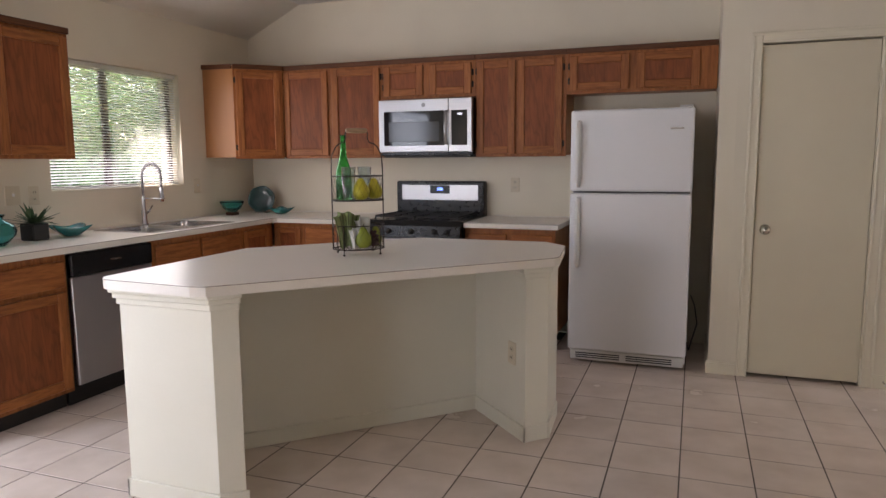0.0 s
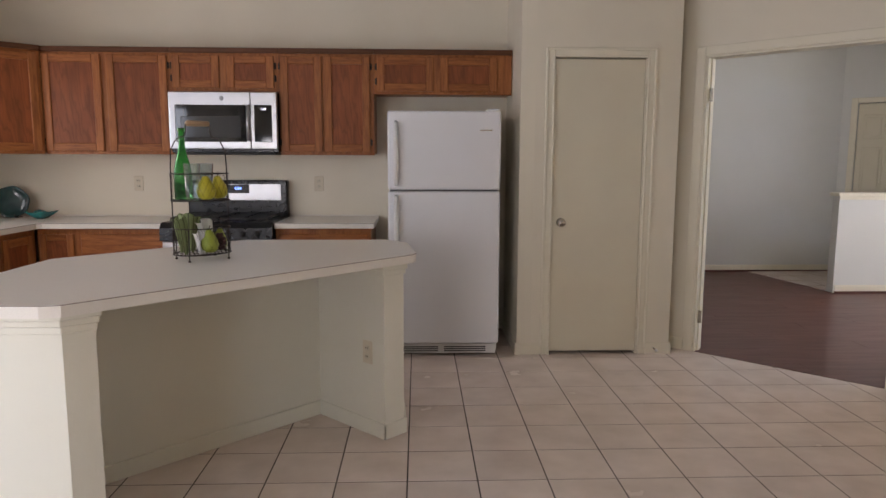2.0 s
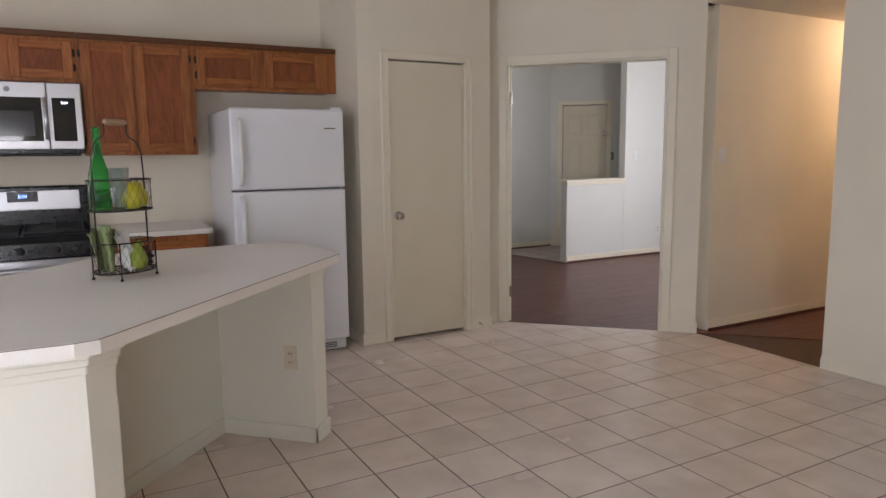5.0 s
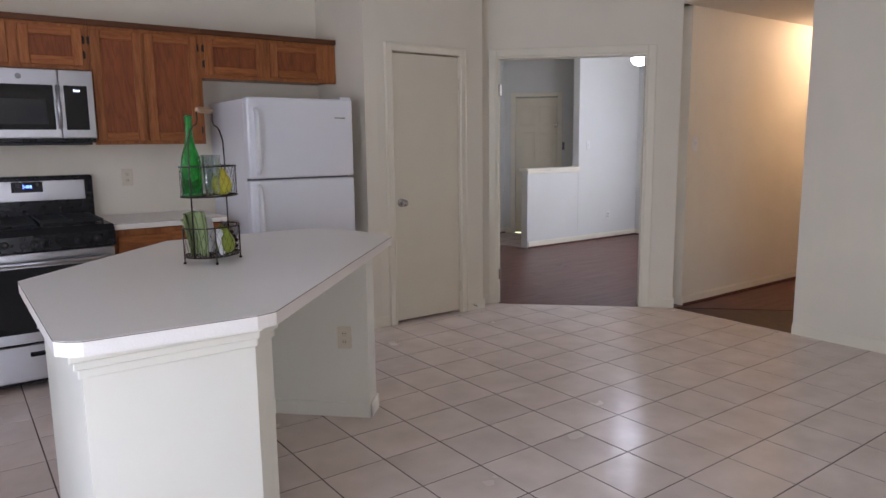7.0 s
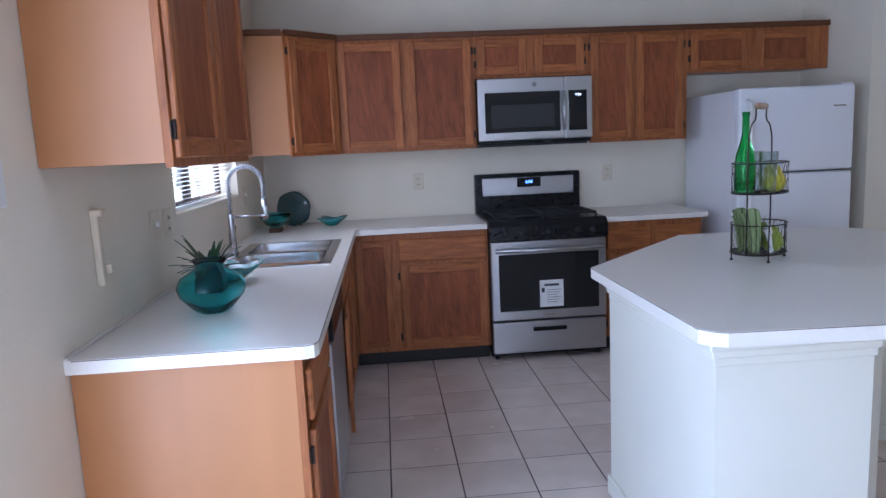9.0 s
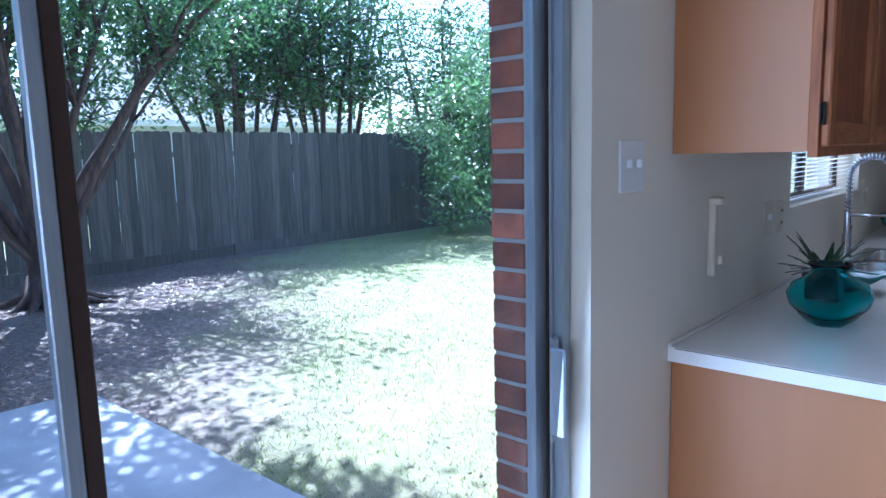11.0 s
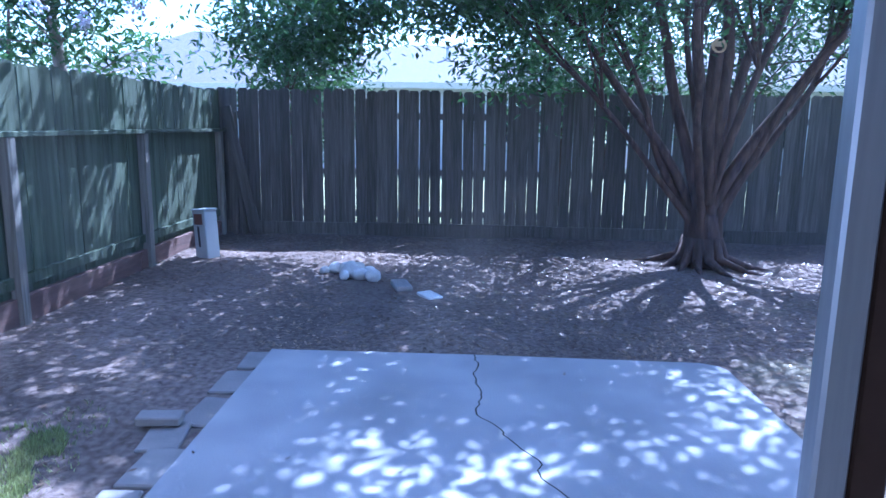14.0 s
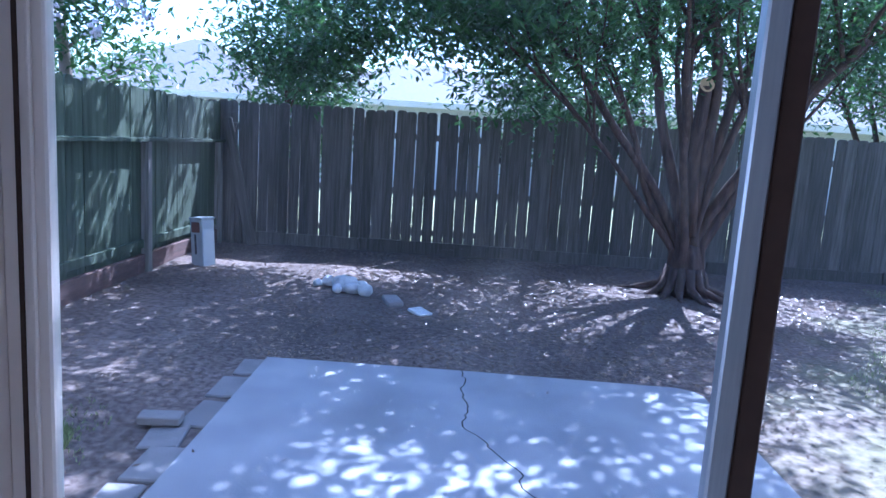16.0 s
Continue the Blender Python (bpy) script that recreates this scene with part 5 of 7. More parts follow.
def caddy():
    c = empty("wire_caddy", (CX, CY, CZ), "two-tier oval dark wire caddy with a wooden grip", "wire basket", turn=CAD_TURN)
    W, D = 0.125, 0.098

    def oval(z, g=1.0, wire=0.0026, bm=None):
        return tube([(W * g * math.cos(k * math.tau / 32), D * g * math.sin(k * math.tau / 32), z) for k in range(32)], wire, 6, bm, closed=True)
    for nm, z0, z1 in (("lower_basket", 0.030, 0.142), ("upper_basket", 0.262, 0.376)):
        b = new(nm)
        b.parent = c
        part("rim", oval(z1), M['wire'], b)
        part("base_rim", oval(z0, 1.0, 0.0032), M['wire'], b)
        bm = None
        n = 26
        for k in range(n):
            for s in (1, -1):
                pts = [(W * math.cos(a) * 0.995, D * math.sin(a) * 0.995, z0 + (z1 - z0) * u) for u, a in ((0, k * math.tau / n), (0.5, k * math.tau / n + s * math.tau / n), (1, k * math.tau / n + 2 * s * math.tau / n))]
                bm = tube(pts, 0.0006, 3, bm, ends=False)
        part("wire_mesh", bm, M['wire'], b, kind="stuff")
        bm = None
        for k in range(-6, 7):
            x = k * W / 7
            d = D * math.sqrt(max(0, 1 - (x / W) ** 2))
            bm = tube([(x, -d, z0), (x, d, z0)], 0.0014, 5, bm)
        for k in (-1, 0, 1):
            y = k * D / 2
            d = W * math.sqrt(1 - (y / D) ** 2)
            tube([(-d, y, z0 - 0.002), (d, y, z0 - 0.002)], 0.0014, 5, bm)
        part("floor_wires", bm, M['wire'], b)
    for a in (45, 135, 225, 315):
        x, y = W * math.cos(radians(a)), D * math.sin(radians(a))
        f = part("foot", tube([(x, y, 0.008), (x, y, 0.142)], 0.0028, 6, lathe([(0, 0), (0.006, 0.002), (0.006, 0.008), (0, 0.011)], 10, centre=(x, y, 0))), M['wire'], c)
    half = [(-W, 0, 0.03), (-W, 0, 0.40), (-W + 0.004, 0, 0.475), (-W + 0.025, 0, 0.515), (-0.085, 0, 0.528), (-0.062, 0, 0.535), (-0.052, 0, 0.555), (-0.055, 0, 0.578), (-0.045, 0, 0.590)]
    for s in (1, -1):
        part("arch_wire", tube([(x * s, y, z) for x, y, z in half], 0.0030, 8), M['wire'], c, smooth=True)
    part("grip", tube([(-0.052, 0, 0.590), (-0.045, 0, 0.590), (0.0, 0, 0.590), (0.045, 0, 0.590), (0.052, 0, 0.590)], [0.007, 0.0115, 0.0125, 0.0115, 0.007], 14), M['handle_wood'], c, "pale worn wooden grip", smooth=True)


caddy()


def local(x, y, z):
    a = radians(CAD_TURN)
    return (CX + x * math.cos(a) - y * math.sin(a), CY + x * math.sin(a) + y * math.cos(a), CZ + z)


bt = empty("green_bottle", local(-0.058, 0.035, 0.2645), "empty clear green glass bottle with a long neck", "bottle")
part("body", lathe([(0, 0.004), (0.034, 0), (0.038, 0.006), (0.038, 0.115), (0.034, 0.145), (0.019, 0.195), (0.0135, 0.225), (0.0125, 0.29), (0.015, 0.292), (0.015, 0.306), (0.0105, 0.306), (0.0105, 0.225), (0.016, 0.193), (0.0315, 0.142), (0.0355, 0.112), (0.0355, 0.01), (0, 0.012)], 28), M['green_glass'], bt, smooth=True)
for x, y, lab_ in ((-0.055, -0.050, "tall clear tumbler, slightly flared"), (0.045, 0.040, "clear tumbler beside the pears")):
    g = empty("drinking_glass", local(x, y, 0.2645), lab_, "glass")
    part("body", lathe([(0, 0), (0.024, 0), (0.026, 0.004), (0.034, 0.155), (0.0325, 0.155), (0.0245, 0.012), (0, 0.012)], 28), M['clear_glass'], g, smooth=True)


def pear(place, s, material, label, tilt=(0, 0)):
    p = empty("pear", place, label, "fruit")
    o = part("flesh", lathe([(0, 0), (0.022 * s, 0.001), (0.036 * s, 0.014), (0.041 * s, 0.034), (0.036 * s, 0.055), (0.024 * s, 0.075), (0.017 * s, 0.090), (0.010 * s, 0.099), (0, 0.100)], 24), material, p, smooth=True)
    st = part("stem", tube([(0, 0, 0.097), (0.002, 0, 0.108), (0.005, 0.001, 0.118)], 0.0016, 5), M['stem'], p)
    for q in (o, st):
        q.matrix_basis = pose(0, 0, 0.001, tilt[0], tilt[1], 0)


pear(local(0.005, -0.052, 0.2655), 1.0, M['pear_yellow'], "ripe yellow pear in the upper basket", (4, 0))
pear(local(0.082, -0.012, 0.2655), 0.95, M['pear_yellow'], "yellow-green pear in the upper basket", (0, -4))
pear(local(0.010, -0.050, 0.0335), 0.98, M['pear_green'], "green pear in the lower basket")
pear(local(0.088, 0.012, 0.0335), 0.75, M['pear_green'], "small green pear half hidden in the lower basket")


def berries():
    rnd = random.Random(8)
    b = empty("grape_bunch", local(0.065, -0.045, 0.034), "bunch of dark red grapes", "fruit")
    bm = None
    for k in range(34):
        a, r, z = rnd.uniform(0, math.tau), rnd.uniform(0, 0.030), rnd.uniform(0.009, 0.075)
        r *= 1 - z * 6
        part_bm = bmesh.new()
        bmesh.ops.create_icosphere(part_bm, subdivisions=2, radius=0.0095)
        bm = merge(bm, part_bm, Matrix.Translation((r * math.cos(a), r * math.sin(a), z))) if bm else merge(None, part_bm, Matrix.Translation((r * math.cos(a), r * math.sin(a), z)))
    part("berries", bm, M['berry'], b, smooth=True, kind="stuff")


berries()


def napkin(place, label, turn, w, h, stripes, material, fold=0.02, seed=1):
    """A cloth standing in folds, its top edge bent over."""
    n = empty("cloth_napkin", place, label, "napkin", turn=turn)
    rnd = random.Random(seed)
    ph = rnd.uniform(0, 6)
    nu, nv = 24, 14
    def at(i, j):
        u, v = i / nu, j / nv
        x = (u - 0.5) * w * (0.55 + 0.55 * v)
        y = fold * math.sin(u * 11 + ph) * (0.5 + 0.6 * v) + 0.018 * v * v
        z = h * v - (0.25 * h * max(0, v - 0.8) * 5 * abs(u - 0.5) * 1.2)
        return (x, y, z + 0.004 * math.sin(u * 17 + ph))
    groups = {}
    for i in range(nu):
        groups.setdefault(1 if stripes and i % 4 == 1 else 0, []).append(i)
    for g, cols in groups.items():
        bm = bmesh.new()
        for i in cols:
            for j in range(nv):
                f = [bm.verts.new(at(i + a, j + b)) for a, b in ((0, 0), (1, 0), (1, 1), (0, 1))]
                bm.faces.new(f)
        bmesh.ops.remove_doubles(bm, verts=bm.verts, dist=1e-5)
        bmesh.ops.solidify(bm, geom=bm.faces[:], thickness=0.0025)
        part("stripe" if g else "cloth", bm, M['cloth_dark'] if g else material, n, smooth=True)


napkin(local(-0.075, -0.012, 0.034), "green striped cloth napkin folded upright in the lower basket", CAD_TURN + 60, 0.12, 0.175, True, M['cloth_green'], 0.012, 3)
napkin(local(-0.045, 0.045, 0.034), "second green striped napkin behind", CAD_TURN - 12, 0.12, 0.170, True, M['cloth_green'], 0.014, 5)
napkin(local(-0.028, -0.060, 0.034), "crumpled white napkin between the fruit", CAD_TURN + 5, 0.055, 0.10, False, M['cloth_white'], 0.010, 7)
napkin(local(0.040, 0.030, 0.034), "white napkin rising above the lower basket", CAD_TURN + 15, 0.09, 0.145, False, M['cloth_white'], 0.016, 9)

# ---- lamps of the house ----
lv = empty("pendant_light", (7.58, -0.25, 2.90), "lit white glass bowl lamp hanging from the living room ceiling", "pendant light")
part("shade", lathe([(0, -0.735), (0.05, -0.728), (0.085, -0.70), (0.10, -0.665), (0.10, -0.655), (0, -0.655)], 28), M['bulb'], lv, smooth=True).visible_shadow = False
part("stem", tube([(0, 0, -0.65), (0, 0, -0.02)], 0.012, 10), M['white_plastic'], lv)
part("canopy", lathe([(0, -0.03), (0.05, -0.03), (0.07, 0.0), (0, 0.0)], 24), M['white_plastic'], lv)
hl = empty("ceiling_light", (8.3, -2.2, 2.42), "lit warm dome light on the hall ceiling", "ceiling light")
part("shade", lathe([(0, -0.09), (0.07, -0.08), (0.11, -0.05), (0.12, -0.012), (0, -0.012)], 28), M['bulb_warm'], hl, smooth=True).visible_shadow = False
part("base", lathe([(0, -0.012), (0.13, -0.012), (0.13, 0.0), (0, 0.0)], 28), M['white_plastic'], hl)
# ---- yard ----
GZ = -0.13
def ground():
    bm = bmesh.new()
    # fine near the house, wide beyond
    xs = [-400, -120, -40, -20, -14] + [-12 + 0.25 * k for k in range(47)] + [-0.26]
    ys = [-400, -100, -30, -16] + [-10 + 0.25 * k for k in range(73)] + [14, 30, 100, 400]
    grid = {}
    for i, x in enumerate(xs):
        for j, y in enumerate(ys):
            near = -11 < x < -0.5 and -9.5 < y < 9
            on_slab = -4.35 < x and -6.35 < y < -2.8
            z = GZ + (0.035 * noise.noise(Vector((x * 0.9, y * 0.9, 0))) + 0.012 * noise.noise(Vector((x * 4, y * 4, 3))) if near and not on_slab else (-0.012 if on_slab else 0))
            grid[i, j] = bm.verts.new((x, y, z))
    for i in range(len(xs) - 1):
        for j in range(len(ys) - 1):
            bm.faces.new((grid[i, j], grid[i + 1, j], grid[i + 1, j + 1], grid[i, j + 1]))
    return bm


obj("ground", ground(), M['ground'], kind="structure", smooth=True)
obj("ground_far_side", box(-0.26, 400, -400, 400, -0.6, -0.40), M['ground'], kind="structure")


def slab():
    """Patio slab in two pieces either side of the wandering crack."""
    crack = [(-4.07, -4.68), (-3.86, -4.655), (-3.70, -4.685), (-3.43, -4.64), (-3.30, -4.66), (-3.12, -4.67), (-3.0, -4.58), (-2.86, -4.52), (-2.64, -4.39), (-2.52, -4.40), (-2.40, -4.34), (-2.1, -4.22), (-1.7, -4.10), (-1.3, -3.95), (-0.9, -3.9), (-0.245, -3.75)]
    rnd = random.Random(3)
    fine = []
    for a, b in zip(crack, crack[1:]):
        for k in range(4):
            u = k / 4
            j = 0.012 if k else 0
            fine.append((a[0] + (b[0] - a[0]) * u + rnd.uniform(-j, j), a[1] + (b[1] - a[1]) * u + rnd.uniform(-j, j)))
    fine.append(crack[-1])
    g = 0.005
    s = empty("patio_slab", (0, 0, 0))
    s["kind"] = "structure"
    part("slab_piece", prism([(x, y - g) for x, y in fine] + [(-0.245, -6.00), (-4.07, -6.03)], -0.30, -0.10), M['slab'], s)
    part("slab_piece", prism([(x, y + g) for x, y in fine][::-1] + [(-4.03, -3.22), (-3.975, -3.12), (-3.90, -3.085), (-0.245, -3.05)], -0.30, -0.10), M['slab'], s)
    part("crack_fill", tube([(x, y, -0.108) for x, y in fine], 0.008, 5), M['crack'], s)


slab()


def paver(x, y, turn, a=0.30, b=0.19, tilt=0):
    return x, y, turn, a, b, tilt


for k, (x, y, turn, a, b, tilt) in enumerate([(-3.93, -6.20, 4, 0.30, 0.17, 1), (-3.55, -6.22, 1, 0.34, 0.18, 2), (-3.12, -6.21, -3, 0.36, 0.17, -2), (-2.82, -6.30, 8, 0.30, 0.20, 5), (-2.52, -6.22, 0, 0.34, 0.19, 1), (-2.14, -6.24, 3, 0.35, 0.18, 0), (-1.75, -6.22, -2, 0.35, 0.18, 1), (-1.35, -6.23, 2, 0.35, 0.18, 0), (-0.95, -6.22, 0, 0.35, 0.18, 0)]):
    o = obj("edging_paver", box(-a / 2, a / 2, -b / 2, b / 2, -0.05, 0.012, 0.008), M['paver'], "worn grey edging paver laid along the patio slab", "paver", "edging pavers")
    o.matrix_world = pose(x, y + 0.10, GZ - 0.006, tilt * 0.4, 0, turn)
o = obj("loose_brick", box(-0.11, 0.11, -0.05, 0.05, 0, 0.045, 0.006), M['paver'], "loose pale brick on the edging", "brick")
o.matrix_world = pose(-2.93, -6.27, GZ + 0.02, 3, 0, 95)
o = obj("flat_stone", box(-0.11, 0.11, -0.07, 0.07, 0, 0.03, 0.006), M['stone'], "flat pale stone lying on the soil", "stone")
o.matrix_world = pose(-5.68, -5.07, GZ + 0.0, 2, 3, 35)


def stones():
    rnd = random.Random(12)
    spots = [(-6.70, -6.20, 0.085), (-6.60, -6.02, 0.10), (-6.45, -5.90, 0.13), (-6.65, -5.83, 0.10), (-6.33, -5.76, 0.09), (-6.62, -6.35, 0.06), (-6.55, -5.66, 0.08), (-6.22, -5.55, 0.10), (-6.45, -5.62, 0.07), (-6.75, -5.98, 0.07), (-6.30, -5.98, 0.07)]
    for x, y, r in spots:
        x, y = -6.50 + (x + 6.50) * 0.75, -5.92 + (y + 5.92) * 0.68
        bm = bmesh.new()
        bmesh.ops.create_icosphere(bm, subdivisions=3, radius=1)
        off = rnd.uniform(0, 99)
        for v in bm.verts:
            v.co *= 1 + 0.22 * noise.noise(v.co * 1.4 + Vector((off, 0, 0)))
            v.co = Vector((v.co.x * r * 0.80 * rnd_axis(off, 1.0), v.co.y * r * 0.76, v.co.z * r * 0.72))
        o = obj("garden_stone", bm, M['stone'], "rounded pale garden stone in a small heap", "stone", "heap of stones", smooth=True)
        o.matrix_world = pose(x, y, GZ + r * 0.42, 0, 0, rnd.uniform(0, 180))
    o = obj("brown_rock", box(-0.14, 0.14, -0.08, 0.08, 0, 0.06, 0.02, segments=2), M['paver'], "low brown slab-like rock beside the pale stones", "stone")
    o.matrix_world = pose(-6.02, -5.36, GZ - 0.01, 0, 3, 20)


def rnd_axis(seed, base_):
    return base_ + 0.15 * math.sin(seed * 7.1)


stones()


def picket_mesh(w, h, material, name="picket"):
    c = 0.028
    pts = [(-w / 2, 0), (w / 2, 0), (w / 2, h - c), (w / 2 - c, h), (-w / 2 + c, h), (-w / 2, h - c)]
    bm = bmesh.new()
    a = [bm.verts.new((x, -0.008, z)) for x, z in pts]
    b = [bm.verts.new((x, 0.008, z)) for x, z in pts]
    bm.faces.new(a), bm.faces.new(b[::-1])
    for i in range(6):
        bm.faces.new((a[i], a[(i + 1) % 6], b[(i + 1) % 6], b[i]))
    return mesh(name, bm, material)


def fences():
    rnd = random.Random(21)
    # back fence: pickets on the garden side, gaps between them
    f = empty("back_fence", (-9.05, 0, GZ), "weathered grey-brown dog-ear picket fence with gaps of light", "fence")
    pk = picket_mesh(0.140, 1.80, M['fence'])
    y = -8.56
    while y < 13.2:
        o = new("picket", pk)
        o.parent = f
        o.matrix_basis = pose(rnd.uniform(-0.004, 0.004), y, 0.16 + rnd.uniform(-0.012, 0.012), rnd.uniform(-0.3, 0.3), rnd.uniform(-0.6, 0.6), 90 + rnd.uniform(-1.2, 1.2))
        gap = rnd.choice((0.003, 0.004, 0.005, 0.006, 0.007, 0.011)) if y < -1.0 else rnd.uniform(0.001, 0.006)
        y += 0.140 + gap
    for k in range(9):
        ya = -8.6 + k * 2.44
        for z in (0.26, 0.83, 1.58):
            part("rail", box(-0.052, -0.014, ya, ya + 2.43, z, z + 0.085, 0.003), M['fence'], f)
        part("rot_board", box(-0.02, 0.018, ya, ya + 2.43, -0.02, 0.175 + rnd.uniform(-0.01, 0.01), 0.004), M['fence'], f)
        part("post", box(-0.142, -0.053, ya - 0.045, ya + 0.045, -0.1, 1.85, 0.004), M['fence'], f)
    # side fence: seen from its rail side
    s = empty("side_fence", (0, -8.10, GZ), "mossy green-grey fence seen from its rails and posts", "fence")
    pg = picket_mesh(0.140, 1.78, M['fence_green'])
    x = -9.0
    while x < 1.0:
        o = new("picket", pg)
        o.parent = s
        o.matrix_basis = pose(x, -0.055 + rnd.uniform(-0.003, 0.003), 0.15 + rnd.uniform(-0.015, 0.015), 0, rnd.uniform(-0.5, 0.5), rnd.uniform(-1, 1))
        x += 0.140 + rnd.uniform(0.001, 0.008)
    for k in range(5):
        xa = -8.98 + k * 2.47
        part("rail", box(xa, xa + 2.46, -0.045, 0.055, 1.385, 1.425, 0.003), M['fence_green'], s)
        part("rail", box(xa, xa + 2.46, -0.040, 0.0, 0.26, 0.35, 0.003), M['fence_green'], s)
        part("rot_board", box(xa, xa + 2.46, -0.06, 0.01, -0.06, 0.20 + rnd.uniform(-0.02, 0.02), 0.005), M['rot_board'], s)
    for x in (-8.85, -6.70, -4.61, -2.50):
        part("post", box(x - 0.045, x + 0.045, -0.035, 0.050, -0.1, 1.384, 0.004), M['fence_post'], s)
    o = obj("leaning_board", box(-0.07, 0.07, -0.01, 0.01, 0, 1.75, 0.002), M['fence'], "loose weathered board leaning in the fence corner", "board")
    o.matrix_world = pose(-8.86, -7.62, GZ, 0, 0, 90) @ pose(0, 0, 0, 4, -11, 0)
    for y, lean, h, w in ((-7.94, 1.5, 1.66, 0.05), (-7.80, -5, 1.35, 0.03)):
        o = obj("leaning_post", box(-w, w, -0.03, 0.03, 0, h, 0.003), M['fence'], "grey loose timber leaning in the fence corner", "board")
        o.matrix_world = pose(-8.93, y, GZ, 0, 0, 90) @ pose(0, 0, 0, 2, lean, 0)


fences()


def meter_box():
    b = empty("utility_pedestal", (-7.25, -7.68, GZ - 0.02), "short grey leaning utility box with a reddish label", "utility box", turn=62)
    part("body", box(-0.10, 0.10, -0.09, 0.09, 0, 0.55, 0.010), M['meter'], b).matrix_basis = pose(0, 0, 0, 0, -4, 0)
    part("cap", box(-0.108, 0.108, -0.098, 0.098, 0.55, 0.572, 0.005), M['meter'], b).matrix_basis = pose(0, 0, 0, 0, -4, 0)
    part("label", box(-0.07, 0.06, -0.0935, -0.0905, 0.40, 0.52), M['label'], b).matrix_basis = pose(0, 0, 0, 0, -4, 0)
    part("dark_slot", box(-0.03, 0.0, -0.0935, -0.0905, 0.15, 0.38), M['ink'], b).matrix_basis = pose(0, 0, 0, 0, -4, 0)


meter_box()


# ---- trees ----
def limb(start, way, length, r0, r1, rnd, bend=0.12, steps=9, lift=0.10):
    pts, rad = [Vector(start)], [r0]
    d = Vector(way).normalized()
    for k in range(steps):
        d = (d + Vector((rnd.uniform(-bend, bend), rnd.uniform(-bend, bend), rnd.uniform(-bend * 0.5, bend * 0.5) + lift * 0.3))).normalized()
        pts.append(pts[-1] + d * length / steps)
        rad.append(r0 + (r1 - r0) * (k + 1) / steps)
    return pts, rad, d


def add_leaves(verts, faces, centre, spread, count, size, rnd, flat=0.7):
    for _ in range(count):
        p = Vector((rnd.gauss(0, spread), rnd.gauss(0, spread), rnd.gauss(0, spread * flat))) + centre
        a, b, c = rnd.uniform(0, math.tau), rnd.uniform(-0.9, 0.9), rnd.uniform(0, math.tau)
        m = Euler((b, c * 0.15, a)).to_matrix()
        s = size * rnd.uniform(0.7, 1.3)
        n = len(verts)
        for x, y, z in ((-0.9, 0, 0), (0, -0.38, 0.08), (0.9, 0, -0.1), (0, 0.38, 0.08)):
            verts.append(p + m @ Vector((x * s, y * s, z * s)))
        faces.append((n, n + 1, n + 2, n + 3))


def leaf_mesh(name, verts, faces, material, parent):
    me = bpy.data.meshes.new(name)
    me.from_pydata([tuple(v) for v in verts], [], faces)
    me.materials.append(material)
    ob = new(name, me)
    ob.parent = parent
    ob["kind"] = "stuff"
    return ob


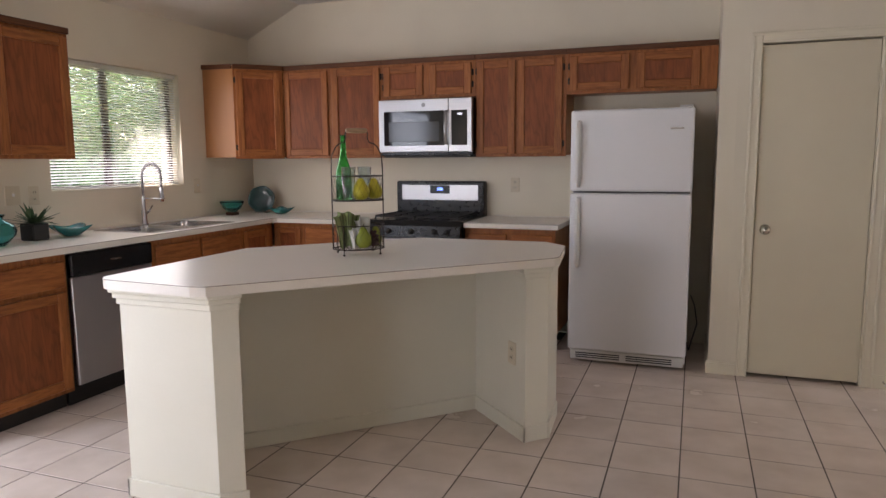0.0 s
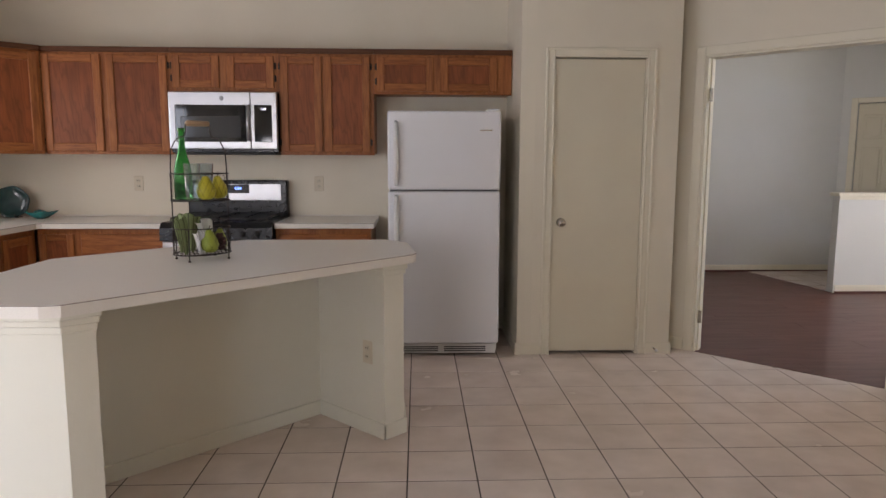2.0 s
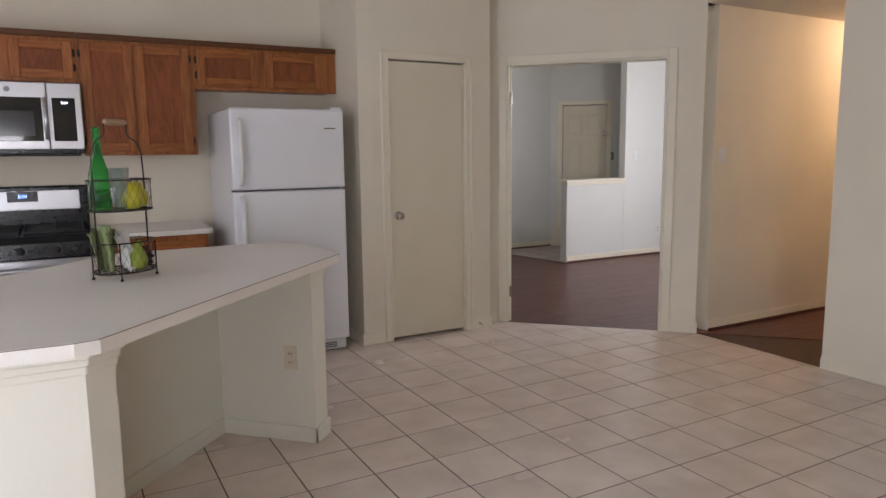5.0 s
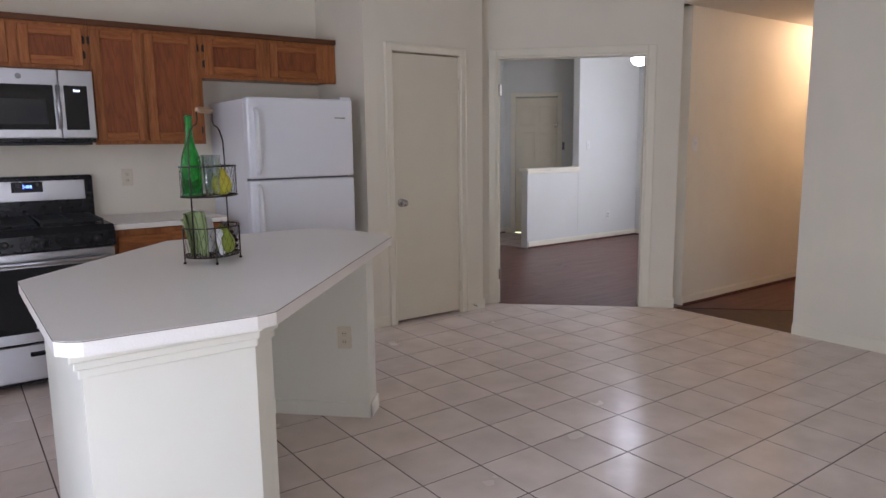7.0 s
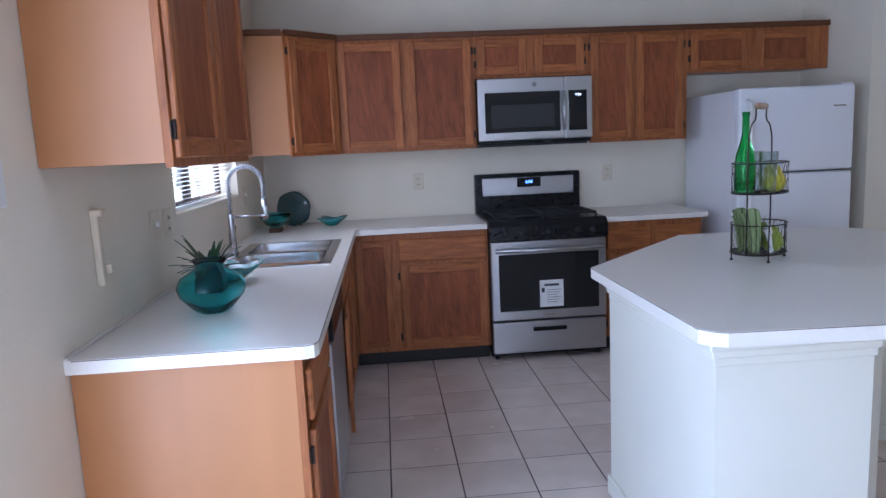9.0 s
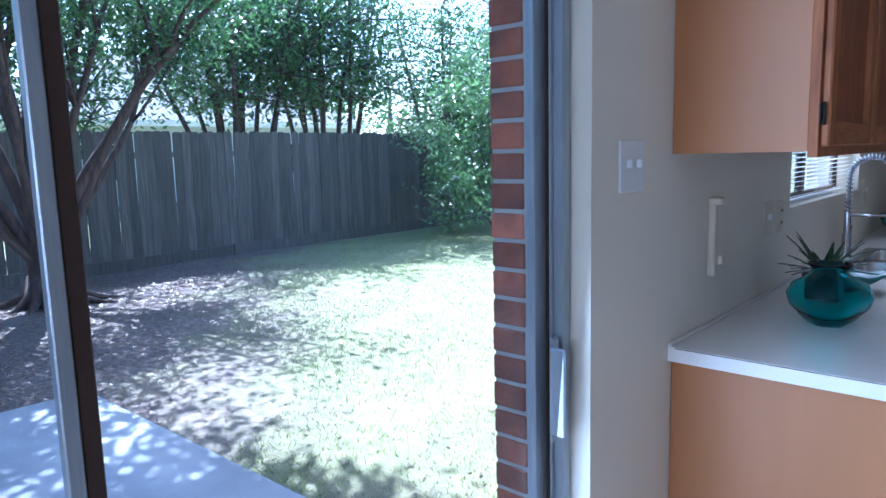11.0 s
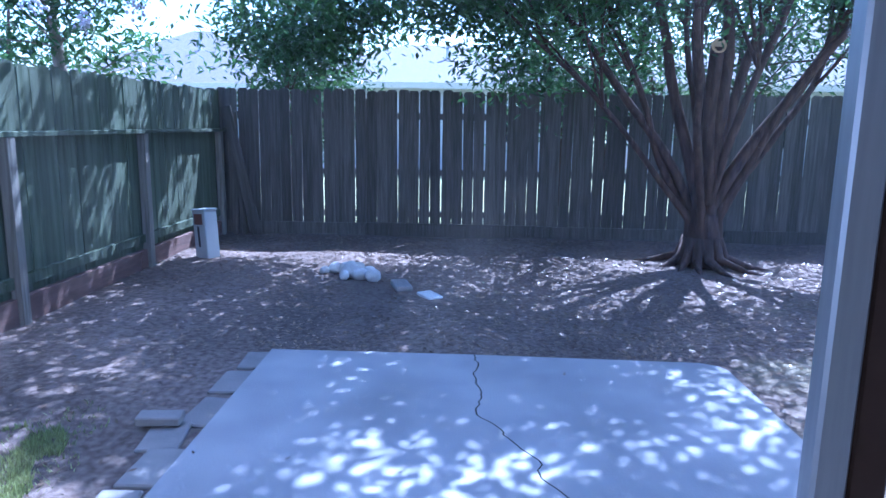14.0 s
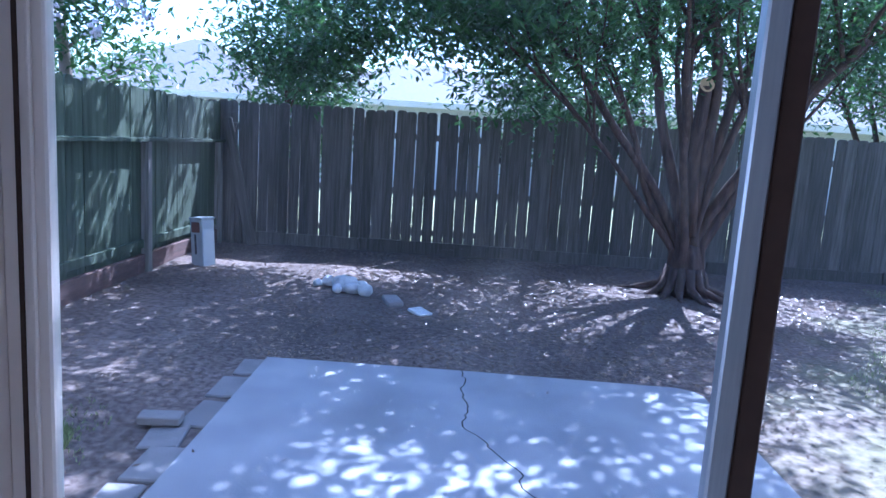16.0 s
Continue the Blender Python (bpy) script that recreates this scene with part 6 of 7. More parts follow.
def main_tree():
    rnd = random.Random(5)
    t = empty("crape_myrtle", (-7.48, -2.10, GZ), "old multi-stemmed crape myrtle with peeling brown bark and spreading leaves", "tree")
    # flared trunk with roots
    bm = tube([(0, 0, -0.05), (0, 0, 0.12), (0.01, 0.01, 0.30), (0.02, 0.0, 0.45), (0.02, 0.0, 0.56), (0.02, 0.0, 0.60)], [0.31, 0.22, 0.175, 0.155, 0.13, 0.07], 28)
    for v in bm.verts:
        a = math.atan2(v.co.y, v.co.x)
        k = 1 + 0.15 * math.sin(a * 9 + v.co.z * 3) * (1.2 - v.co.z) + 0.05 * math.sin(a * 3)
        v.co.x *= k
        v.co.y *= k
    part("trunk", bm, M['bark'], t, smooth=True)
    for k in range(13):
        a = k * math.tau / 13 + rnd.uniform(-0.15, 0.15)
        L = rnd.uniform(0.35, 0.75)
        pts = [(0.16 * math.cos(a), 0.16 * math.sin(a), 0.30), (0.26 * math.cos(a), 0.26 * math.sin(a), 0.09), ((0.26 + L * 0.4) * math.cos(a + 0.1), (0.26 + L * 0.4) * math.sin(a + 0.1), 0.015), ((0.26 + L) * math.cos(a + 0.2), (0.26 + L) * math.sin(a + 0.2), -0.06)]
        part("root", tube(pts, [0.07, 0.055, 0.032, 0.012], 8), M['bark'], t, smooth=True)
    verts, faces = [], []
    stems = [(-0.55, -1.3, 2.3, 0.050, 3.6), (0.1, -0.95, 2.1, 0.062, 3.8), (-0.2, -0.45, 2.4, 0.075, 4.2), (0.3, -0.10, 2.6, 0.085, 4.0), (0.0, 0.18, 2.5, 0.080, 4.2), (-0.3, 0.50, 2.3, 0.070, 4.2), (0.35, 0.75, 2.2, 0.066, 4.0), (0.0, 1.15, 2.1, 0.080, 3.9), (-0.25, 1.5, 2.2, 0.050, 3.5), (0.7, 0.25, 2.1, 0.056, 3.6), (0.8, -0.45, 2.0, 0.052, 3.6), (-0.8, 0.1, 2.1, 0.055, 3.4), (0.25, -1.6, 1.9, 0.040, 3.4)]
    for k, (dx, dy, dz, r, L) in enumerate(stems):
        d0 = Vector((dx, dy, dz)).normalized()
        a0 = k * math.tau / 13 * 5 + 0.4
        side = Vector((0.13 * d0.x + 0.035 * math.cos(a0), 0.19 * d0.y + 0.035 * math.sin(a0), 0))
        start = side * 1.1 + Vector((0, 0, 0.40 + 0.30 * rnd.random()))
        pts, rad, d = limb(start, d0, L * 0.72, r, r * 0.55, rnd, 0.13, 9, 0.0)
        pts = [side * 1.5, side * 1.15 + Vector((0.01 * math.cos(a0), 0.01, start.z * 0.5))] + pts
        rad = [r * 1.5, r * 1.2] + rad
        part("limb", tube(pts, rad, 10), M['bark'], t, smooth=True)
        for j in range(4):
            q = pts[rnd.choice((8, 9, 10, 11))]
            w = (d0 + Vector((rnd.uniform(-0.8, 0.8), rnd.uniform(-0.8, 0.8), rnd.uniform(0.0, 0.6)))).normalized()
            p2, r2, d2 = limb(q, w, rnd.uniform(1.1, 2.0), r * 0.45, 0.008, rnd, 0.16, 7, 0.05)
            part("branch", tube(p2, r2, 6), M['bark'], t, smooth=True)
            for i in range(3, len(p2)):
                if p2[i].z > 2.45:
                    add_leaves(verts, faces, p2[i], 0.28, 60, 0.050, rnd)
        p2, r2, d2 = limb(pts[-1], d, L * 0.45, r * 0.55, 0.010, rnd, 0.14, 7, 0.0)
        part("branch", tube(p2, r2, 6), M['bark'], t, smooth=True)
        for i in range(2, len(p2)):
            add_leaves(verts, faces, p2[i], 0.34, 80, 0.050, rnd)
    # low fronds over the fence on the left-hand side, and overhead towards the house
    for c in ((-0.8, -1.9, 2.15), (-0.4, -2.4, 2.3), (0.4, -2.9, 2.6), (1.2, -2.3, 2.75), (2.2, -1.4, 3.2), (0.3, 1.5, 3.0), (1.6, -3.0, 3.0), (3.4, -1.8, 3.5), (0.4, -1.5, 2.6), (4.3, -0.8, 3.8), (1.2, -4.4, 3.1), (0.2, -4.6, 2.9), (4.6, -3.8, 3.8), (3.6, -5.4, 3.6), (2.0, -5.6, 3.3)):
        for _ in range(3):
            add_leaves(verts, faces, Vector(c) + Vector((rnd.uniform(-0.5, 0.5), rnd.uniform(-0.5, 0.5), rnd.uniform(-0.15, 0.3))), 0.36, 170, 0.062, rnd, 0.45)
    # the high crown towards the house, clumps out of view whose gaps dapple the slab
    for _ in range(40):
        c = Vector((rnd.uniform(-0.8, 4.6), rnd.uniform(-3.4, 0.8), rnd.uniform(3.9, 5.4)))
        add_leaves(verts, faces, c, 0.27, 340, 0.080, rnd, 0.35)
    # dense unseen leaves by the house, added to keep direct sun off the indoor floor
    for _ in range(44):
        c = Vector((rnd.uniform(4.2, 6.6), rnd.uniform(-2.2, 1.8), rnd.uniform(4.6, 5.7)))
        add_leaves(verts, faces, c, 0.36, 300, 0.085, rnd, 0.5)
    # drooping sprays over the fence corner
    for x, y, z in ((-0.6, -4.9, 2.35), (-0.5, -4.5, 2.5), (-0.5, -4.3, 2.3), (-0.6, -4.1, 2.65), (-0.4, -3.8, 2.8), (-0.5, -5.3, 2.6)):
        add_leaves(verts, faces, Vector((x, y, z)), 0.24, 420, 0.060, rnd, 0.6)
    # towards the fence corner
    for _ in range(26):
        c = Vector((rnd.uniform(-1.6, 0.6), rnd.uniform(-4.2, -2.0), rnd.uniform(2.6, 3.6)))
        add_leaves(verts, faces, c, 0.30, 190, 0.060, rnd, 0.5)
    # high clumps above the view, added to shade the corner ground and side fence
    for _ in range(38):
        c = Vector((rnd.uniform(-2.6, 1.4), rnd.uniform(-7.0, -1.4), rnd.uniform(4.2, 6.0)))
        add_leaves(verts, faces, c, 0.36, 300, 0.080, rnd, 0.5)
    leaf_mesh("crown", verts, faces, M['leaf'], t)
    # sawn limb end
    part("sawn_limb", tube([(0.08, -0.02, 0.7), (0.14, -0.06, 1.3), (0.22, -0.10, 1.9), (0.34, -0.12, 2.36)], [0.085, 0.08, 0.075, 0.07], 12), M['bark'], t, smooth=True)
    part("cut_face", lathe([(0, 0.0), (0.078, 0.0), (0.078, 0.006), (0, 0.008)], 20), M['cut_wood'], t).matrix_basis = pose(0.375, -0.12, 2.36, 0, 75, 0)


main_tree()


def side_tree(place, height, stems, seed, label, bark='bark', spread=0.5, leaves=60, crown_from=0.45, size=0.055, crown=1.0):
    rnd = random.Random(seed)
    t = empty("garden_tree", place, label, "tree", "trees behind the fence")
    verts, faces = [], []
    for k in range(stems):
        a = k * math.tau / max(stems, 1) + rnd.uniform(-0.4, 0.4)
        tilt = rnd.uniform(0.08, 0.30) if stems > 1 else 0.04
        start = Vector((0.25 * math.cos(a) if stems > 1 else 0, 0.25 * math.sin(a) if stems > 1 else 0, -0.1))
        pts, rad, d = limb(start, (math.cos(a) * tilt, math.sin(a) * tilt, 1), height, 0.07 if stems > 1 else 0.14, 0.02, rnd, 0.07, 10, 0.0)
        part("trunk", tube(pts, rad, 8), M[bark], t, smooth=True)
        for i in range(int(10 * crown_from), 11):
            for _ in range(3):
                w = Vector((rnd.uniform(-1, 1), rnd.uniform(-1, 1), rnd.uniform(-0.1, 0.7))).normalized()
                p2, r2, _d = limb(pts[i], w, rnd.uniform(0.6, 1.5) * crown, 0.022, 0.006, rnd, 0.15, 4, 0)
                part("branch", tube(p2, r2, 5), M[bark], t, smooth=True)
                for q in p2[1:]:
                    add_leaves(verts, faces, q, spread * 0.6, leaves // 2, size * 1.15, rnd)
    leaf_mesh("crown", verts, faces, M['leaf'], t)
    return t


side_tree((-10.6, 2.4, GZ), 4.6, 10, 31, "tall many-stemmed crape myrtle behind the fence", leaves=42, crown_from=0.68, size=0.06)
side_tree((-10.8, 4.6, GZ), 4.8, 11, 32, "second many-stemmed crape myrtle behind the fence", leaves=42, crown_from=0.66, size=0.06)
side_tree((-10.9, -3.1, GZ), 4.3, 4, 33, "dark leafy tree behind the back fence", leaves=66, crown=0.75)
side_tree((-11.3, -0.9, GZ), 4.5, 3, 35, "slender tree behind the back fence", leaves=60)
pale_tree = side_tree((-9.4, -10.4, GZ), 5.2, 1, 34, "pale-barked tree beyond the side fence", 'bark_pale', leaves=130, crown_from=0.3, size=0.07, crown=1.5)
side_tree((-11.8, -7.9, GZ), 4.0, 2, 37, "light green tree beyond the fence corner", leaves=90, crown_from=0.3, size=0.065, crown=0.8)
side_tree((-10.5, 8.2, GZ), 5.0, 5, 36, "broad leafy tree at the far end of the yard", leaves=66, crown_from=0.2)
side_tree((-5.5, -10.9, GZ), 5.2, 2, 38, "leafy tree beyond the side fence", 'bark_pale', leaves=130, crown_from=0.4, size=0.07, crown=1.3)


def blossoms(parent, spots, seed):
    rnd = random.Random(seed)
    for x, y, z, r in spots:
        bm = None
        for _ in range(34):
            b = bmesh.new()
            bmesh.ops.create_icosphere(b, subdivisions=1, radius=rnd.uniform(0.012, 0.028))
            p = Vector((x + rnd.gauss(0, r * 0.5), y + rnd.gauss(0, r * 0.5), z + rnd.gauss(0, r * 0.6))) - parent.location
            bm = merge(bm, b, Matrix.Translation(p)) if bm else merge(None, b, Matrix.Translation(p))
        part("blossom", bm, M['flower'], parent, smooth=True)


blossoms(pale_tree, [(-8.0, -8.70, 2.74, 0.15), (-7.0, -9.3, 2.60, 0.15), (-7.9, -8.95, 2.85, 0.12), (-7.4, -9.0, 2.45, 0.10)], 3)


def bush(place, rx, rz, seed, label, n=11000, flowers=0):
    rnd = random.Random(seed)
    t = empty("flowering_bush", place, label, "bush")
    for k in range(9):
        a = k * math.tau / 9
        pts, rad, d = limb((0.06 * math.cos(a), 0.06 * math.sin(a), -0.05), (math.cos(a) * 0.5, math.sin(a) * 0.5, 1), rz * 1.3, 0.022, 0.006, rnd, 0.1, 7)
        part("stem", tube(pts, rad, 6), M['bark'], t, smooth=True)
    verts, faces = [], []
    clumps = []
    for _ in range(95):
        u, a = rnd.uniform(-0.85, 1), rnd.uniform(0, math.tau)
        r = math.sqrt(max(0, 1 - u * u)) * rnd.uniform(0.55, 1.05)
        k = 1 + 0.45 * noise.noise(Vector((a * 1.3, u * 2.0, seed)))
        clumps.append(Vector((k * rx * r * math.cos(a), k * rx * r * math.sin(a), rz + k * u * rz * rnd.uniform(0.7, 1.05))))
    for c in clumps:
        add_leaves(verts, faces, c, 0.20, n // 95, 0.066, rnd)
    leaf_mesh("foliage", verts, faces, M['leaf_light'], t)
    bm = None
    for k in range(flowers):
        c = rnd.choice(clumps)
        for _ in range(5):
            b = bmesh.new()
            bmesh.ops.create_icosphere(b, subdivisions=1, radius=rnd.uniform(0.02, 0.04))
            bm = merge(bm, b, Matrix.Translation(c * 1.05 + Vector((rnd.gauss(0, 0.04), rnd.gauss(0, 0.04), rnd.gauss(0, 0.03))))) if bm else b
    if bm:
        part("blossoms", bm, M['flower'], t, smooth=True, kind="stuff")


bush((-6.9, 5.5, GZ), 1.6, 1.75, 51, "big loose bush with glossy leaves and white blossoms against the fence", 8200, 7)
bush((-7.4, 7.6, GZ), 2.1, 2.5, 52, "tall sunlit loose-leaved shrub at the far end of the lawn", 14000, 8)
obj("bush_post", tube([(-6.2, 6.2, GZ - 0.1), (-6.2, 6.2, GZ + 0.75)], 0.05, 12), M['post'], "short pale pipe post standing beside the bushes", "post", smooth=True)


# ---- lawn and litter ----
def scatter():
    rnd = random.Random(77)
    verts, faces = [], []
    count = 0
    while count < 86000:
        x, y = rnd.uniform(-8.6, -0.4), rnd.uniform(-7.6, 8.5)
        if -4.12 < x and -6.35 < y < -3.05:
            continue
        lawn = 0.72 * x + y + 3.2 * (0.5 + 0.5 * noise.noise(Vector((x * 0.65, y * 0.65, 0)))) > -3.5
        patch = ((x + 2.2) / 0.75) ** 2 + ((y + 6.85) / 0.33) ** 2 + 1.2 * noise.noise(Vector((x * 3, y * 3, 7))) < 1 or ((x + 2.95) / 0.3) ** 2 + ((y + 6.75) / 0.18) ** 2 + noise.noise(Vector((x * 4, y * 4, 7))) < 0.8
        if not (lawn or patch):
            continue
        if not patch and noise.noise(Vector((x * 1.7, y * 1.7, 5))) < -0.28 and rnd.random() < 0.8:
            continue
        count += 1
        h, a, w = rnd.uniform(0.016, 0.042), rnd.uniform(0, math.tau), rnd.uniform(0.003, 0.006)
        z = GZ - 0.01 + 0.035 * noise.noise(Vector((x * 0.9, y * 0.9, 0)))
        lx, ly = rnd.uniform(-0.03, 0.03), rnd.uniform(-0.03, 0.03)
        n = len(verts)
        verts += [(x - w * math.cos(a), y - w * math.sin(a), z), (x + w * math.cos(a), y + w * math.sin(a), z), (x + lx, y + ly, z + h)]
        faces.append((n, n + 1, n + 2))
    for _ in range(9000):
        u, a = math.sqrt(rnd.random()), rnd.uniform(0, math.tau)
        x, y = -2.2 + 0.7 * u * math.cos(a), -6.85 + 0.32 * u * math.sin(a)
        if noise.noise(Vector((x * 5, y * 5, 2))) < -0.05 or y > -6.40:
            continue
        h, a, w = rnd.uniform(0.02, 0.048), rnd.uniform(0, math.tau), rnd.uniform(0.003, 0.006)
        n = len(verts)
        verts += [(x - w * math.cos(a), y - w * math.sin(a), GZ - 0.01), (x + w * math.cos(a), y + w * math.sin(a), GZ - 0.01), (x + rnd.uniform(-0.03, 0.03), y + rnd.uniform(-0.03, 0.03), GZ + h)]
        faces.append((n, n + 1, n + 2))
    me = bpy.data.meshes.new("grass")
    me.from_pydata(verts, [], faces)
    me.materials.append(M['grass_blade'])
    tagged(new("grass", me), "short sun-bleached lawn grass", "grass", "", "stuff")
    verts, faces = [], []
    for _ in range(46000):
        x, y = rnd.uniform(-8.9, -0.5), rnd.uniform(-8.4, 4)
        if -4.12 < x and -6.35 < y < -3.05 and rnd.random() < 0.995:
            continue
        if 0.72 * x + y > -5.2 and rnd.random() < 0.85:
            continue
        if y < -6.3 and x > -5.5 and rnd.random() < 0.7:
            continue
        z = (GZ + 0.008 + 0.035 * noise.noise(Vector((x * 0.9, y * 0.9, 0))) + 0.012 * noise.noise(Vector((x * 4, y * 4, 3)))) if not (-4.12 < x and -6.35 < y < -3.05) else -0.097
        a, s = rnd.uniform(0, math.tau), rnd.uniform(0.010, 0.028)
        m = Euler((rnd.uniform(-0.4, 0.4), rnd.uniform(-0.4, 0.4), a)).to_matrix()
        n = len(verts)
        for u, v in ((-1, 0), (0, -0.4), (1, 0), (0, 0.4)):
            p = m @ Vector((u * s, v * s, 0))
            verts.append((x + p.x, y + p.y, z + p.z))
        faces.append((n, n + 1, n + 2, n + 3))
    me = bpy.data.meshes.new("leaf_litter")
    me.from_pydata(verts, [], faces)
    me.materials.append(M['litter'])
    tagged(new("leaf_litter", me), "dry brown leaf litter scattered on bare soil", "leaf litter", "", "stuff")


M['litter'] = leaf_material("dry_leaf", (0.085, 0.055, 0.038), (0.30, 0.215, 0.15))
scatter()


# ---- neighbours beyond the fence ----
def house(place, turn, w, d, wall_h, ridge, label):
    h = empty("neighbour_house", place, label, "house", "neighbouring houses", turn)
    part("wall", box(-w / 2, w / 2, -d / 2, d / 2, 0, wall_h), M['siding'], h)
    bm = bmesh.new()
    e = 0.45
    v = [bm.verts.new(p) for p in ((-w / 2 - e, -d / 2 - e, wall_h), (w / 2 + e, -d / 2 - e, wall_h), (w / 2 + e, d / 2 + e, wall_h), (-w / 2 - e, d / 2 + e, wall_h), (-w / 2 + d * 0.42, 0, ridge), (w / 2 - d * 0.42, 0, ridge))]
    for f in ((0, 1, 5, 4), (1, 2, 5), (2, 3, 4, 5), (3, 0, 4), (3, 2, 1, 0)):
        bm.faces.new([v[i] for i in f])
    part("roof", bm, M['roof'], h, "grey shingle hip roof")
    part("fascia", box(-w / 2 - e - 0.02, w / 2 + e + 0.02, -d / 2 - e - 0.03, -d / 2 - e, wall_h - 0.16, wall_h + 0.02), M['trim'], h)
    part("vent_pipe", tube([(0.6, -d * 0.22, wall_h + (ridge - wall_h) * 0.5), (0.6, -d * 0.22, wall_h + (ridge - wall_h) * 0.5 + 0.75)], 0.06, 10), M['siding'], h)
    for x in (-w * 0.28, w * 0.28):
        wnd = new("window")
        wnd.parent = h
        part("pane", box(x - 0.5, x + 0.5, -d / 2 - 0.02, -d / 2 - 0.005, 1.0, 2.0), M['dark_glass'], wnd)
        part("frame", box(x - 0.56, x + 0.56, -d / 2 - 0.012, -d / 2 - 0.002, 0.94, 2.06), M['trim'], wnd)


house((-26.0, -6.2, GZ), 90, 9.6, 9, 2.75, 4.4, "low house with a grey shingle roof behind the back fence")
house((-27.5, -15.5, GZ), 90, 7.5, 8, 2.75, 5.0, "pale house with a low grey roof beyond the fence corner")
house((-24.0, 7.0, GZ), 90, 12, 9, 2.7, 5.2, "second low house with a grey shingle roof behind the trees")
house((-9.0, -22.0, GZ), 0, 13, 9, 2.7, 5.4, "pale house beyond the side fence")


def backdrop_hedge():
    rnd = random.Random(90)
    t = empty("far_trees", (0, 0, 0), "far belt of leafy trees round the gardens", "trees")
    verts, faces = [], []
    trunks = None
    for k in range(46):
        a = radians(200 + k * 200 / 46) + math.pi / 2 * 0
        r = rnd.uniform(30, 46)
        x, y = -4 + r * math.cos(radians(100 + k * 160 / 46)), -1 + r * math.sin(radians(100 + k * 160 / 46)) * 1.0
        hh = rnd.uniform(4.5, 8)
        trunks = tube([(x, y, GZ - 0.2), (x + 0.2, y, hh * 0.5), (x + 0.1, y + 0.3, hh)], [0.2, 0.14, 0.05], 6, trunks)
        for _ in range(16):
            c = Vector((x + rnd.gauss(0, 1.6), y + rnd.gauss(0, 1.6), hh * 0.55 + rnd.uniform(-1.6, 2.2)))
            add_leaves(verts, faces, c, 0.8, 36, 0.20, rnd)
    part("trunks", trunks, M['bark'], t, kind="stuff")
    leaf_mesh("crowns", verts, faces, M['leaf'], t)


backdrop_hedge()

# ---- pieces of floors and brick, last ----
def floor_tiles():
    me = mesh("tile", box(-0.1468, 0.1468, -0.1468, 0.1468, -0.012, 0.0, 0.0012), M['tile'])
    P = 0.2995
    x0, y0 = 4.083 - 14 * P, -2.338 + 3 * P
    spots = []
    rest = []
    for i in range(0, 23):
        for j in range(-5, 23):
            cx, cy = x0 + (i + 0.5) * P, y0 - (j - 0.5) * P
            lo_x, hi_x, lo_y, hi_y = cx - P / 2, cx + P / 2, cy - P / 2, cy + P / 2
            if hi_x < 0 or lo_x > 6.22 or lo_y < -8.2 or lo_y > 0.0:
                continue
            if cx + cy > 4.5 and cx > 5.0 and cy > -1.72 + 0.0:
                if lo_x + lo_y > 4.5:
                    continue
            whole = lo_x > 0 and hi_x < 6.22 and hi_x + hi_y < 4.5 and hi_y < -0.0
            if lo_y > -0.5 and cx < 2.95:
                continue
            if hi_x < 0.5 and cy > -3.0:
                continue
            if lo_x > 4.0 and lo_y > -0.62 and cx < 5.0:
                continue
            (spots if whole and len(spots) < 300 else rest).append((cx, cy, whole))
    rnd = random.Random(6)
    for cx, cy, _ in spots:
        o = new("tile", me)
        o.parent = floor
        o.matrix_basis = pose(cx, cy, rnd.uniform(-0.0004, 0.0004), rnd.uniform(-0.06, 0.06), rnd.uniform(-0.06, 0.06), rnd.choice((0, 90, 180, 270)))
    bm = bmesh.new()
    for cx, cy, whole in rest:
        g = 0.003
        a, b, c, d = max(cx - P / 2 + g, 0.0), min(cx + P / 2 - g, 6.22), max(cy - P / 2 + g, -8.2), min(cy + P / 2 - g, 0)
        poly = [Vector((a, c)), Vector((b, c)), Vector((b, d)), Vector((a, d))]
        if b + d > 4.5 and cx > 4.9:
            out = []
            for p, q in zip(poly, poly[1:] + poly[:1]):
                sp, sq = p.x + p.y - 4.5, q.x + q.y - 4.5
                if sp <= 0:
                    out.append(p)
                if sp * sq < 0:
                    out.append(p.lerp(q, sp / (sp - sq)))
            poly = out
        if len(poly) < 3:
            continue
        prism([p[:] for p in poly], -0.012, 0.0, bm=bm)
    ob = part("cut_tiles", bm, M['tile'], floor, kind="stuff")


floor_tiles()


